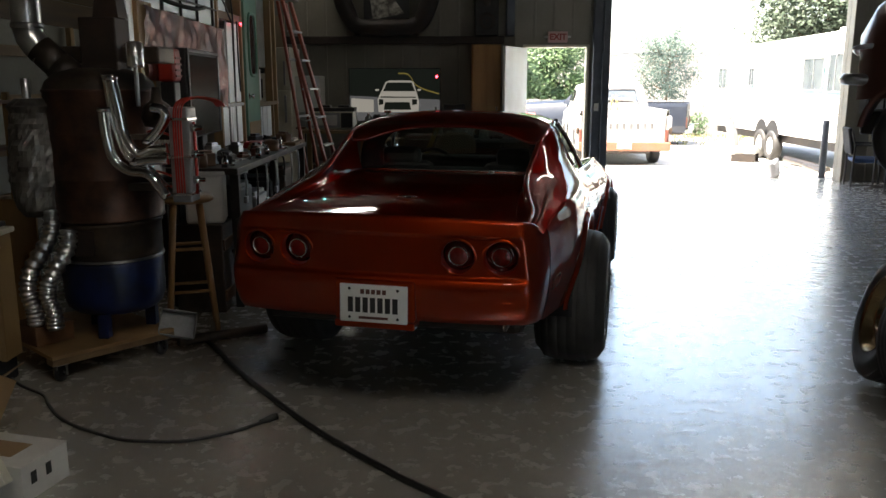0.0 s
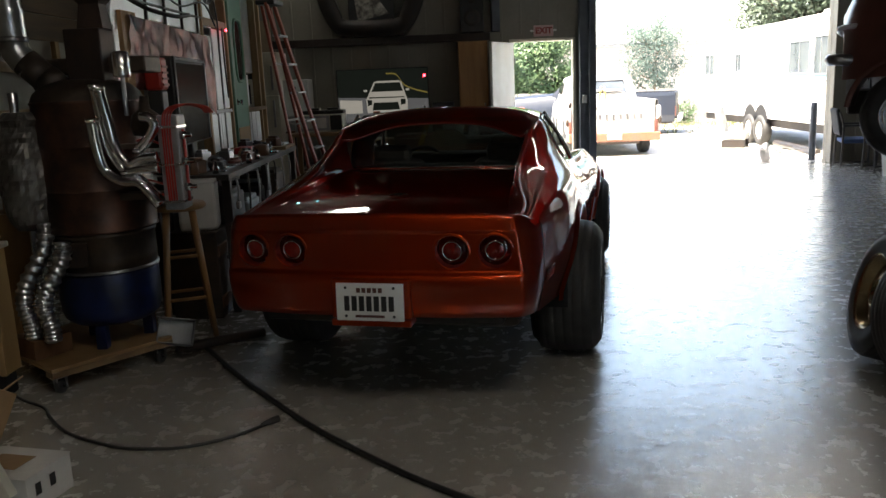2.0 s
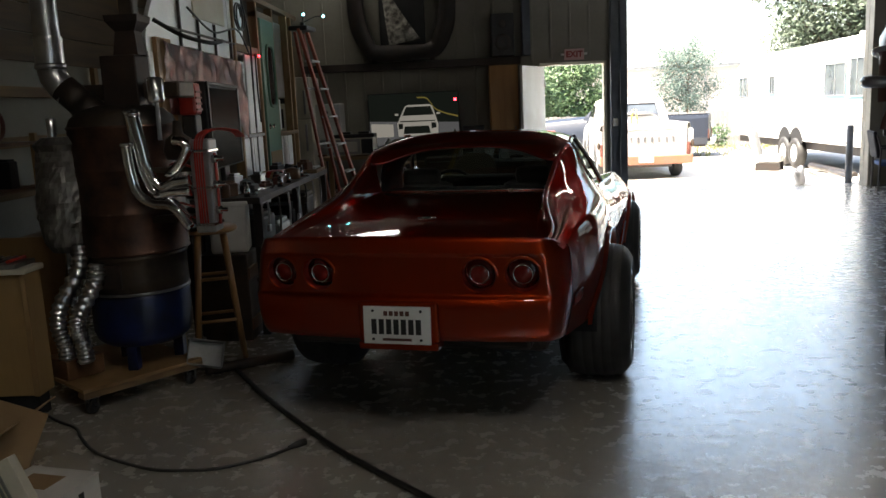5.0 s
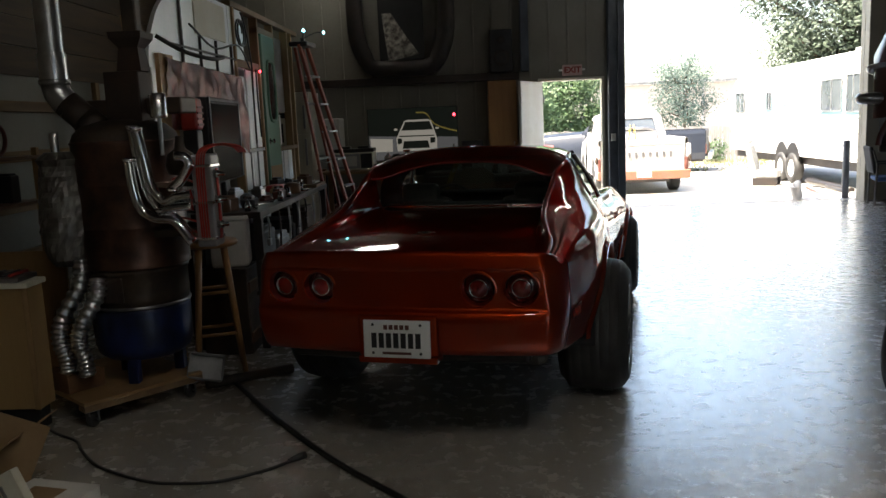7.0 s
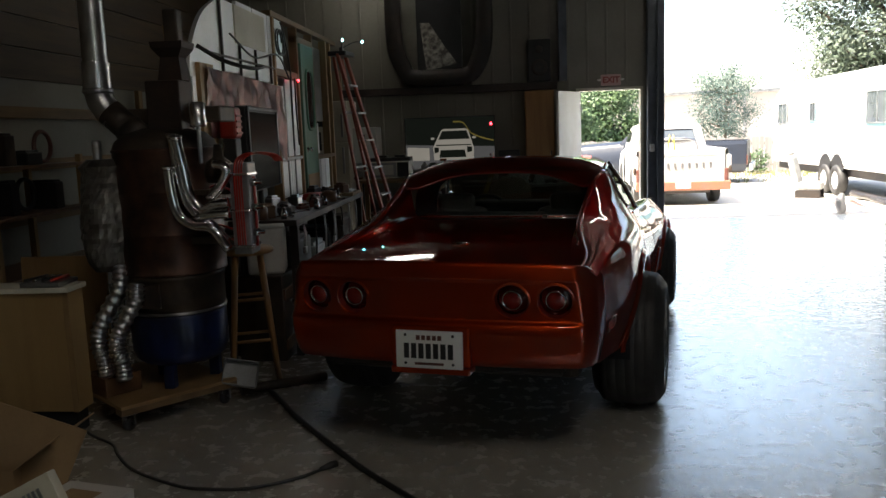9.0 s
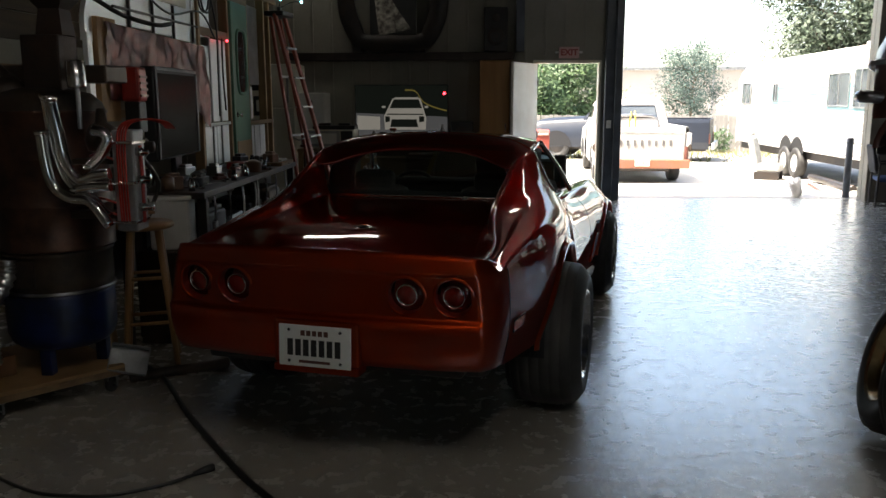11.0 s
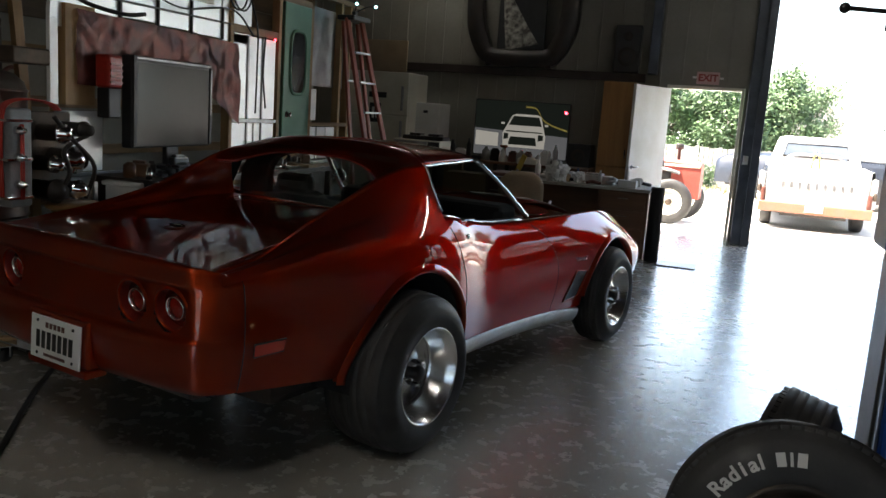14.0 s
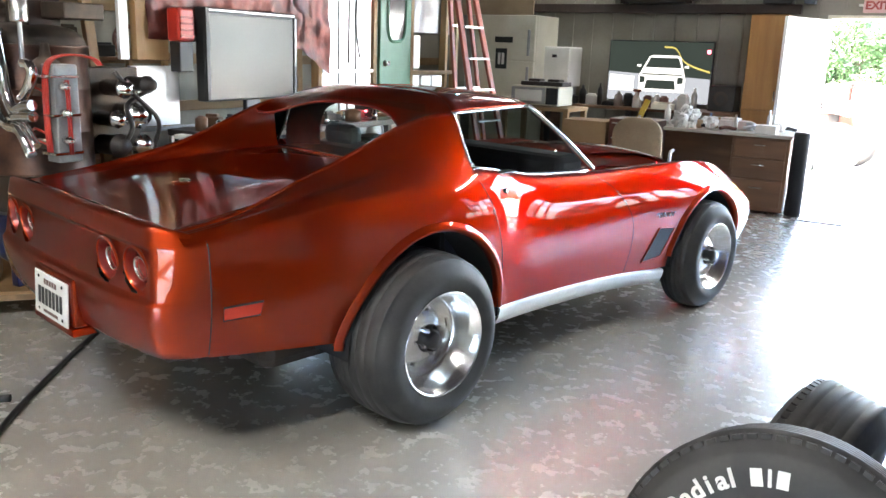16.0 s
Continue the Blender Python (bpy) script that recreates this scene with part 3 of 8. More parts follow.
def flank_x(y, z):
    """The half-width of the body's side at a height."""
    s = half_section(y, 8)
    s = s[: 8 * 3 + 1]
    for a, b in zip(s, s[1:]):
        if a.z <= z <= b.z:
            return a.x + (b.x - a.x) * (z - a.z) / max(b.z - a.z, 1e-6)
    return s[0].x if z < s[0].z else s[-1].x


def sail_section(y):
    """From the fender's crest over the sail panel's hollow outer side to its ridge."""
    v, r = catmull(STATIONS, y), catmull(RIDGE, y)
    zc, xc, xr, zr = v[7], v[8], r[1], r[2]
    rise = max(0.0, zr - zc)
    keys = [(xc + 0.012, zc - 0.012)]
    soft = 0.012 + 0.020 * ease(-0.6, 0.3, y)
    keep = 0.9 - 0.3 * ease(-0.6, 0.3, y)
    for f, hollow in ((0.25, 0.012), (0.5, 0.018), (0.75, 0.010)):
        keys.append((xc - 0.012 + (xr + 0.6 * soft - xc + 0.012) * f, zc + 0.008 + (rise - soft) * f - hollow * keep * min(1, rise / 0.12) + 0.006 * (1 - f)))
    keys += [(xr + 0.55 * soft, zr - 0.75 * soft), (xr + 0.22 * soft, zr - 0.28 * soft), (xr - 0.006, zr)]
    return [Vector((p.x, y, p.z)) for p in spline([(a, 0, b) for a, b in keys], 5)]


def deck_section(y):
    """From a sail panel's ridge down its inner wall and over the deck to the middle."""
    v, r = catmull(STATIONS, y), catmull(RIDGE, y)
    xr, zr, xi, zi, zd = r[1], r[2], r[3], r[4], v[11]
    zi = min(zi, zr - 0.004)
    keys = [(xr - 0.006, zr), (xr - 0.022, zr - min(0.012, (zr - zi) * 0.3)), (xi + (xr - xi) * 0.30, zi + (zr - zi) * 0.5), (xi - 0.008, zi + min(0.02, (zr - zi) * 0.2)), (xi - 0.05, zi + 0.001), (xi * 0.5, zd - (zd - zi) * 0.3), (0, zd)]
    return [Vector((p.x, y, p.z)) for p in spline([(a, 0, b) for a, b in keys], 5)]


def deck_height(x, y=-1.12):
    row = deck_section(y)[::-1]
    for a, b in zip(row, row[1:]):
        if a.x <= x <= b.x:
            return a.z + (b.z - a.z) * (x - a.x) / max(b.x - a.x, 1e-6)
    return row[-1].z


def mirrored(bm, rows):
    """A sheet and its mirror image."""
    for s in (1, -1):
        grid(bm, [[(s * p[0], p[1], p[2]) for p in r] for r in rows])


car = thing("sports_car", "candy red 1970s fastback sports car with fat rear tyres", "car", CAR_M)

bm = bmesh.new()
# front: doors, fenders, bonnet
FRONT_N = 104
front_ys = [PILLAR_Y + (3.44 - PILLAR_Y) * k / FRONT_N for k in range(FRONT_N + 1)]
rows = [half_section(y) for y in front_ys]
mirrored(bm, rows)
nose = rows[-1] + [Vector((-p.x, p.y, p.z)) for p in rows[-1][::-1][1:]]
bm.faces.new([bm.verts.new(p) for p in nose])
# rear quarters, sail panels and deck
rear_ys = [SEAM_Y + (PILLAR_Y - SEAM_Y) * k / 56 for k in range(57)]
mirrored(bm, [half_section(y)[:16] for y in rear_ys])
mirrored(bm, [sail_section(y) for y in [-1.12, -1.09, -1.06] + rear_ys])
mirrored(bm, [deck_section(y) for y in [-1.12, -1.09, -1.06] + [y for y in rear_ys if y < 0.17]])
# roof band behind the removable panels; its outer edge is the ridge
BAND = [y for y in rear_ys if y > -0.01]


def roof_point(s, y1):
    """A point of the roof: s from the middle 0 to the edge 1, y1 the place along the edge."""
    if y1 <= PILLAR_Y:
        r = catmull(RIDGE, y1)
        xe, ze = r[1] - 0.006, r[2]
    else:
        f = (y1 - PILLAR_Y) / (SCREEN_Y - PILLAR_Y)
        r = catmull(RIDGE, PILLAR_Y)
        xe, ze = r[1] - 0.006 - 0.066 * f, r[2] + 0.017 * f
    back = BAND[0] + 0.185 * (1 - s ** 3.4)
    u = (y1 - BAND[0]) / (SCREEN_Y - BAND[0])
    y = back + u * (SCREEN_Y + 0.055 * (1 - s * s) - back)
    crown = 1.400 - 0.082 * max(0.0, (0.37 - y) / 0.18) ** 1.7 - 0.030 * max(0.0, (y - 0.62) / 0.36) ** 2
    z = ze + (crown - ze) * (1 - 0.55 * s ** 2.4 - 0.45 * s ** 7)
    return (s * xe, y, z)


ROOF_S = [math.sin(math.pi / 2 * k / 16) for k in range(17)][::-1]
band_rows = [[roof_point(s, y1) for s in ROOF_S] for y1 in BAND]
mirrored(bm, band_rows)
bmesh.ops.remove_doubles(bm, verts=bm.verts, dist=0.0008)
for yc, zc, R in ARCHES:
    inside = set()
    for v in bm.verts:
        if abs(v.co.x) > 0.70 and v.co.z < zc + R + 0.02 and math.hypot(v.co.y - yc, v.co.z - zc) < R:
            inside.add(v)
    dead = [f for f in bm.faces if all(v in inside for v in f.verts)]
    bmesh.ops.delete(bm, geom=dead, context="FACES_ONLY")
    for v in list(inside):
        if v.is_valid and v.link_faces:
            d = Vector((0, v.co.y - yc, v.co.z - zc)).normalized()
            p = Vector((0, yc, zc)) + d * R
            if p.z > v.co.z - 0.15:
                v.co.y, v.co.z = p.y, max(p.z, v.co.z if v.co.z > p.z else p.z)
                v.co.x = math.copysign(flank_x(v.co.y, v.co.z) if v.co.z < 0.9 else abs(v.co.x), v.co.x)
loose = [v for v in bm.verts if not v.link_faces]
bmesh.ops.delete(bm, geom=loose, context="VERTS")
# the cockpit is open under the roof
cut = []
for f in bm.faces:
    c = f.calc_center_median()
    if PILLAR_Y - 0.01 < c.y < 1.36 and abs(c.x) < 0.66 and 0.93 < c.z < 1.12:
        cut.append(f)
bmesh.ops.delete(bm, geom=cut, context="FACES")
body = part("body", bm, M_RED, car, "candy red metallic bodywork", smooth=True)

# two removable roof panels with the bar between them, and the screen's top rail
LIDS = [PILLAR_Y + 0.012 + (SCREEN_Y - 0.05 - PILLAR_Y) * k / 14 for k in range(15)]
for s in (-1, 1):
    bm = bmesh.new()
    cols = [0.06 + 0.925 * math.sin(math.pi / 2 * k / 14) for k in range(15)]
    top = [[Vector(roof_point(c, y1)) for c in cols] for y1 in LIDS]
    rows = [[(s * p.x, p.y, p.z + 0.002) for p in r] for r in top]
    low = [[(s * p.x * 0.99, p.y, p.z - 0.016) for p in r] for r in top]
    a, b = grid(bm, rows), grid(bm, low)
    for vs2, us2 in ((a[0], b[0]), (a[-1], b[-1]), ([r[0] for r in a], [r[0] for r in b]), ([r[-1] for r in a], [r[-1] for r in b])):
        for i in range(len(vs2) - 1):
            bm.faces.new((vs2[i], vs2[i + 1], us2[i + 1], us2[i]))
    part("roof_panel", bm, M_RED, car, "glossy red removable roof panel", smooth=True)
for nm, c0, c1, ys2 in (("roof_bar", -0.052, 0.052, LIDS), ("screen_header", -0.995, 0.995, [SCREEN_Y - 0.036, SCREEN_Y - 0.018, SCREEN_Y])):
    bm = bmesh.new()
    cs = [c0 + (c1 - c0) * k / 24 for k in range(25)]
    pts = [[(math.copysign(1, c) * roof_point(abs(c), y1)[0], *roof_point(abs(c), y1)[1:]) for c in cs] for y1 in ys2]
    a, b = grid(bm, pts), grid(bm, [[(x, y, z - 0.02) for x, y, z in r] for r in pts])
    for vs2, us2 in ((a[0], b[0]), (a[-1], b[-1]), ([r[0] for r in a], [r[0] for r in b]), ([r[-1] for r in a], [r[-1] for r in b])):
        for i in range(len(vs2) - 1):
            bm.faces.new((vs2[i], vs2[i + 1], us2[i + 1], us2[i]))
    part(nm, bm, M_RED, car, smooth=True)
bm = bmesh.new()
liner_ys = [y for y in BAND if y > 0.05] + LIDS
grid(bm, [[(s * roof_point(abs(s), y1)[0] / max(abs(s), 1e-6) * 0.97 if s else 0.0, roof_point(abs(s), y1)[1], roof_point(abs(s), y1)[2] - 0.024) for s in np.linspace(-0.97, 0.97, 21)] for y1 in liner_ys])
part("headliner", bm, M_DARK, car)
# inner faces of the pillars
for s in (-1, 1):
    bm = bmesh.new()
    grid(bm, [[(s * (p.x - 0.012), p.y + (0.004 if y > 0.29 else 0), p.z - 0.004) for p in sail_section(y)[3:]] for y in (0.10, 0.18, 0.25, PILLAR_Y)])
    outer = [Vector((s * (p.x - 0.001), PILLAR_Y + 0.002, p.z)) for p in sail_section(PILLAR_Y)]
    grid(bm, [outer, [Vector((p.x - s * 0.05, p.y - 0.02, p.z - 0.004)) for p in outer]])
    part("pillar_lining", bm, M_DARK, car)

# tail: raised lip, inset light panel, ledge and tucked-in bumper, wrapped round to the seam
# Levels from the deck down: height, y in the middle, then half-width and y of the corner, and how far the panel is sunk.
TAIL = [(.962, -1.110, .690, -1.095, 0), (.978, -1.165, .680, -1.150, 0), (.984, -1.196, .672, -1.182, 0), (.978, -1.214, .671, -1.194, 0), (.962, -1.222, .673, -1.198, 0), (.915, -1.236, .680, -1.204, 0), (.906, -1.238, .682, -1.206, .0), (.899, -1.240, .683, -1.207, .016), (.80, -1.252, .697, -1.216, .018), (.724, -1.260, .712, -1.224, .018), (.716, -1.262, .714, -1.226, .004), (.706, -1.274, .717, -1.232, 0), (.66, -1.276, .718, -1.230, 0), (.60, -1.270, .716, -1.222, 0), (.54, -1.256, .708, -1.205, 0), (.508, -1.238, .700, -1.185, 0), (.496, -1.20, .69, -1.155, 0), (.497, -1.12, .68, -1.10, 0)]
LAMPS = (-0.585, -0.388, 0.388, 0.585)
LAMP_Z = 0.812
LEVELS = [TAIL[0]]
for a, b in zip(TAIL, TAIL[1:]):
    n = 9 if a[0] - b[0] > 0.07 and a[4] and b[4] else 1
    LEVELS += [tuple(a[j] + (b[j] - a[j]) * (k + 1) / n for j in range(5)) for k in range(n)]
bm = bmesh.new()
rows = []
across = [k / 52 * 0.94 for k in range(53)] + [0.955, 0.968, 0.979, 0.988, 0.995, 1.0]
round_ = [0.03, 0.07, 0.14, 0.25, 0.4, 0.6, 0.8, 1.0]
for n, (z, yc, xk, yk, sunk) in enumerate(LEVELS):
    row = []
    for u in across:
        lift = 0.006 * (1 - u * u) * ease(0.85, 0.97, z)
        zz = z + lift - 0.006 * ease(0.85, 0.97, z) * u ** 6
        if n == 0:
            zz = min(zz, deck_height(min(u * xk, 0.672)) + 0.001)
        row.append(Vector((u * xk, yc + (yk - yc) * u ** 3.2 + sunk * ease(0.985, 0.962, u), zz)))
    zk = row[-1].z
    for v in round_:
        ys_ = yk + (SEAM_Y - yk) * v
        zs = max(z, 0.497)
        seam_z = min(zs, 0.936)
        xs = flank_x(SEAM_Y, min(seam_z, 0.925)) - (0.02 * max(0, (z - 0.94) / 0.04) + (0.03 if n == 0 else 0) + (0.012 if n == 1 else 0))
        bow = 0.010 * math.sin(math.pi * v)
        row.append(Vector((xk + (xs - xk) * v ** 0.9 + bow, ys_, zk + (seam_z - zk) * ease(0, 1, v) - (0.0015 * n if z > 0.95 else 0) * v)))
    for k in range(16):
        row[47:63] = [(a + b * 2 + c) / 4 for a, b, c in zip(row[46:62], row[47:63], row[48:64])]
    rows.append(row)
mirrored(bm, rows)
bmesh.ops.remove_doubles(bm, verts=bm.verts, dist=0.0005)
holes = [f for f in bm.faces if min(math.hypot(f.calc_center_median().x - x, f.calc_center_median().z - LAMP_Z) for x in LAMPS) < 0.078 and f.calc_center_median().y < -1.15]
bmesh.ops.delete(bm, geom=holes, context="FACES")
part("rear_fascia", bm, M_RED, car, "red body-coloured rear bumper and light panel", smooth=True)


def tail_y(x, z):
    """The light panel's surface."""
    t = np.array(TAIL)[::-1]
    yc, xk, yk, sunk = (float(np.interp(z, t[:, 0], t[:, j])) for j in (1, 2, 3, 4))
    u = abs(x) / xk
    return yc + (yk - yc) * u ** 3.2 + sunk


# rear deck under the upright rear window, cockpit tub, seats
quick("rear_window_shelf", car, M_DARK, (-0.55, 0.55, 0.19, 0.42, 1.030, 1.052))
bm = bmesh.new()
grid(bm, [[(x, 0.195 + 0.012 * t - 0.035 * (1 - (x / 0.56) ** 2) * (1 - t), 1.046 + 0.30 * t) for x in np.linspace(-0.575 + 0.03 * t, 0.575 - 0.03 * t, 13)] for t in np.linspace(0, 1, 5)])
rear_glass = part("rear_window", bm, M_REARGLASS, car, "upright rear window glass")
rear_glass.visible_shadow = False
bm = bmesh.new()
edge = [(roof_point(abs(c), BAND[0])[0] * (1 if c > 0 else -1), roof_point(abs(c), BAND[0])[1] + 0.003, roof_point(abs(c), BAND[0])[2] - 0.008) for c in np.linspace(-0.96, 0.96, 33)]
tube(bm, edge, 0.008, 6)
part("rear_window_trim", bm, M_REDDARK, car)
bm = bmesh.new()
tube(bm, [(-0.55, 0.168, 1.050), (-0.3, 0.148, 1.052), (0, 0.138, 1.054), (0.3, 0.148, 1.052), (0.55, 0.168, 1.050)], 0.007, 6)
part("rear_sill_trim", bm, M_POLISHED, car)
bm = bmesh.new()
arch = np.linspace(0, math.pi, 33)
hoop = [[(w * math.copysign(abs(math.cos(a)) ** 0.45, math.cos(a)), y, 1.03 + h * math.sin(a) ** 0.5) for a in arch] for w, y, h in ((0.585, 0.235, 0.285), (0.575, 0.30, 0.295), (0.50, 0.345, 0.282), (0.482, 0.36, 0.272), (0.490, 0.40, 0.272))]
grid(bm, hoop)
part("hoop_trim", bm, M_DARK, car, "dark roof hoop lining", smooth=True)
quick("cockpit_floor", car, M_DARK, (-0.68, 0.68, 0.2, 1.5, 0.42, 0.45))
quick("rear_bulkhead", car, M_DARK, (-0.66, 0.66, 0.22, 0.25, 0.45, 1.0))
quick("dashboard", car, M_DARK, (-0.62, 0.62, 1.17, 1.40, 0.45, 1.05), bevel=0.04, label="black padded dashboard")
quick("transmission_tunnel", car, M_DARK, (-0.13, 0.13, 0.25, 1.34, 0.45, 0.72), bevel=0.04)
for s in (-1, 1):
    bm = bmesh.new()
    rows = []
    for y in np.linspace(0.29, 1.44, 20):
        c = catmull(STATIONS, y)
        rows.append([(s * (c[8] - 0.062), y, c[7] + 0.009), (s * (c[8] - 0.09), y, c[7] + 0.012), (s * 0.645, y, max(c[7], c[9]) + 0.010), (s * 0.625, y, 0.95), (s * 0.62, y, 0.7), (s * 0.65, y, 0.45)])
    grid(bm, rows)
    part("door_card", bm, M_BLUEVINYL, car, "dark blue vinyl door card")
for s in (-1, 1):
    bm = bmesh.new()
    box(bm, s * 0.38 - 0.23, s * 0.38 + 0.23, 0.5, 1.0, 0.46, 0.64, 0.05)
    box(bm, s * 0.38 - 0.22, s * 0.38 + 0.22, 0.42, 0.55, 0.5, 1.08, 0.06, Matrix.Translation((0, 0, 0)))
    box(bm, s * 0.38 - 0.13, s * 0.38 + 0.13, 0.43, 0.52, 1.05, 1.17, 0.04)
    part("seat", bm, M_SEATVINYL, car, "black vinyl bucket seat")
bm = bmesh.new()
ring = [(-0.38 + 0.18 * math.cos(a), 1.22 + 0.05 * math.sin(a), 0.92 + 0.17 * math.sin(a)) for a in np.linspace(0, 2 * math.pi, 24, endpoint=False)]
tube(bm, ring, 0.014, 8, closed=True)
tube(bm, [(-0.56, 1.22, 0.92), (-0.2, 1.22, 0.92)], 0.012)
tube(bm, [(-0.38, 1.22, 0.92), (-0.38, 1.38, 0.85)], 0.03)
part("steering_wheel", bm, M_BLACK, car)
# windscreen, pillars, roof rails
bm = bmesh.new()
rows = []
for t in np.linspace(0, 1, 6):
    rows.append([(x, 1.40 - 0.455 * t + 0.12 * (1 - (x / 0.70) ** 2) * (1 - 0.5 * t), 0.985 + 0.340 * t + 0.045 * t * (1 - (x / 0.56) ** 2)) for x in np.linspace(-0.700 + 0.13 * t, 0.700 - 0.13 * t, 15)])
grid(bm, rows)
ws = part("windscreen", bm, M_SCREEN, car, "raked windscreen glass")
ws.visible_shadow = False
for s in (-1, 1):
    bm = bmesh.new()
    tube(bm, spline([(s * 0.570, 0.925, 1.326), (s * 0.648, 1.12, 1.170), (s * 0.714, 1.34, 0.985)], 5), [0.016] * 6 + [0.018] * 5, 8)
    part("windscreen_pillar", bm, M_POLISHED, car, "bright windscreen pillar")
    bm = bmesh.new()
    rail = [(s * (roof_point(1.0, y)[0] + 0.004), roof_point(1.0, y)[1], roof_point(1.0, y)[2] - 0.006) for y in np.linspace(SCREEN_Y, PILLAR_Y + 0.006, 10)]
    rail += [(s * (p.x + 0.003), PILLAR_Y + 0.006, p.z) for p in sail_section(PILLAR_Y)[::-1][3:-2:3]]
    tube(bm, rail, 0.008, 6)
    part("drip_rail", bm, M_POLISHED, car, "bright roof drip rail")
    bm = bmesh.new()
    tube(bm, [(s * (catmull(STATIONS, y)[8] - 0.055), y, catmull(STATIONS, y)[7] + 0.006) for y in np.linspace(0.36, 1.36, 14)], 0.007, 6)
    part("belt_moulding", bm, M_POLISHED, car)
bm = bmesh.new()
lathe(bm, [(0, 0), (0.05, 0.0), (0.062, 0.02), (0.05, 0.05), (0, 0.06)], 18, pose(-0.72, 1.3, 1.08, 60, 0, 0))
tube(bm, [(-0.70, 1.32, 0.98), (-0.72, 1.3, 1.07)], 0.012)
part("door_mirror", bm, M_CHROME, car, "round chrome door mirror")

# shut lines, sill mouldings, vents, markers
for s in (-1, 1):
    for nm, line in (("door_shut_line", [(0.452, 0.42), (0.446, 0.55), (0.423, 0.745), (0.37, 0.90), (0.315, 1.02)]), ("door_shut_line", [(1.60, 0.37), (1.628, 0.5), (1.628, 0.647), (1.58, 0.752), (1.47, 0.87), (1.36, 0.94)]), ("bumper_seam", [(-1.037, 0.505), (-1.037, 0.66), (-1.037, 0.85), (-1.037, 0.915)])):
        bm = bmesh.new()
        pts = []
        for y, z in [(p.x, p.z) for p in spline([(a, 0, b) for a, b in line], 6)]:
            pts.append((s * (flank_x(y, z) - 0.0005), y, z))
        tube(bm, pts, 0.0026, 6)
        part(nm, bm, M_BLACK, car)
    bm = bmesh.new()
    rows = []
    for y in np.linspace(0.47, 2.03, 24):
        t = (y - 0.47) / 1.56
        zt = 0.386 - 0.010 * t - 0.062 * t ** 3
        w = flank_x(y, zt + 0.02)
        rows.append([(s * (w - 0.03), y, zt + 0.012), (s * (w + 0.004), y, zt + 0.008), (s * (w + 0.013), y, zt - 0.004), (s * (w + 0.002), y, zt - 0.045), (s * (w - 0.02), y, zt - 0.085), (s * (w - 0.06), y, zt - 0.09)])
    grid(bm, rows)
    part("sill_moulding", bm, M_SILL, car, "pale aluminium sill moulding")
    bm = bmesh.new()
    quad = [(1.765, 0.405), (1.965, 0.415), (2.065, 0.585), (1.90, 0.60)]
    inner = [bm.verts.new((s * (flank_x(y, z) - 0.05), y, z)) for y, z in quad]
    outer = [bm.verts.new((s * (flank_x(y, z) + 0.003), y, z)) for y, z in quad]
    bm.faces.new(outer)
    for i in range(4):
        bm.faces.new((outer[i], outer[(i + 1) % 4], inner[(i + 1) % 4], inner[i]))
    bm.faces.new(inner)
    part("fender_vent", bm, M_BLACK, car, "black vent behind the front wheel")
    bm = bmesh.new()
    tube(bm, [(s * (flank_x(y, z) + 0.003), y, z) for y, z in quad], 0.006, 6, closed=True)
    part("vent_rim", bm, M_RED, car)
    bm = bmesh.new()
    script = [(1.86 + 0.19 * t, 0.682 + 0.014 * math.sin(t * 34) - 0.01 * t) for t in np.linspace(0, 1, 40)]
    tube(bm, [(s * (flank_x(y, z) + 0.003), y, z) for y, z in script], 0.003, 5)
    part("fender_badge", bm, M_CHROME, car, "small chrome flourish badge")
    bm = bmesh.new()
    yy = (-0.995, -0.855)
    ring = [(s * (flank_x(y, z) + 0.004), y, z) for y, z in ((yy[0], 0.632), (yy[1], 0.632), (yy[1] + 0.01, 0.68), (yy[0], 0.68))]
    q = [bm.verts.new(p) for p in ring]
    q2 = [bm.verts.new((p[0] + s * 0.006, p[1], p[2])) for p in ring]
    bm.faces.new(q2)
    for i in range(4):
        bm.faces.new((q[i], q[(i + 1) % 4], q2[(i + 1) % 4], q2[i]))
    mk = part("side_marker", bm, M_MARKERLENS, car, "red side marker lens")
    bm = bmesh.new()
    tube(bm, [(p[0] + s * 0.003, p[1], p[2]) for p in ring], 0.004, 6, closed=True)
    part("marker_bezel", bm, M_BLACK, mk)
    # door handle plate and lock on the shoulder
    bm = bmesh.new()
    c = catmull(STATIONS, 0.55)
    box(bm, s * c[8] - 0.035, s * c[8] + 0.015, 0.50, 0.64, c[7] - 0.002, c[7] + 0.006, 0.002)
    part("door_handle", bm, M_CHROME, car)
    bm = bmesh.new()
    lathe(bm, [(0, 0.006), (0.012, 0.006), (0.014, 0)], 14, pose(s * 0.805, 0.50, 0.955, 0, s * 70, 0))
    part("door_lock", bm, M_CHROME, car)
    for yc, zc, R in ARCHES:
        bm = bmesh.new()
        rows = []
        a0 = math.asin(max(-1, min(1, (0.40 - zc) / R)))
        for a in np.linspace(a0, math.pi - a0, 36):
            y, z = yc + R * math.cos(a), zc + R * math.sin(a)
            w = flank_x(y, max(z, 0.42))
            y2, z2 = yc + (R + 0.035) * math.cos(a), zc + (R + 0.035) * math.sin(a)
            w2 = flank_x(y2, max(z2, 0.42))
            ym, zm = yc + (R + 0.012) * math.cos(a), zc + (R + 0.012) * math.sin(a)
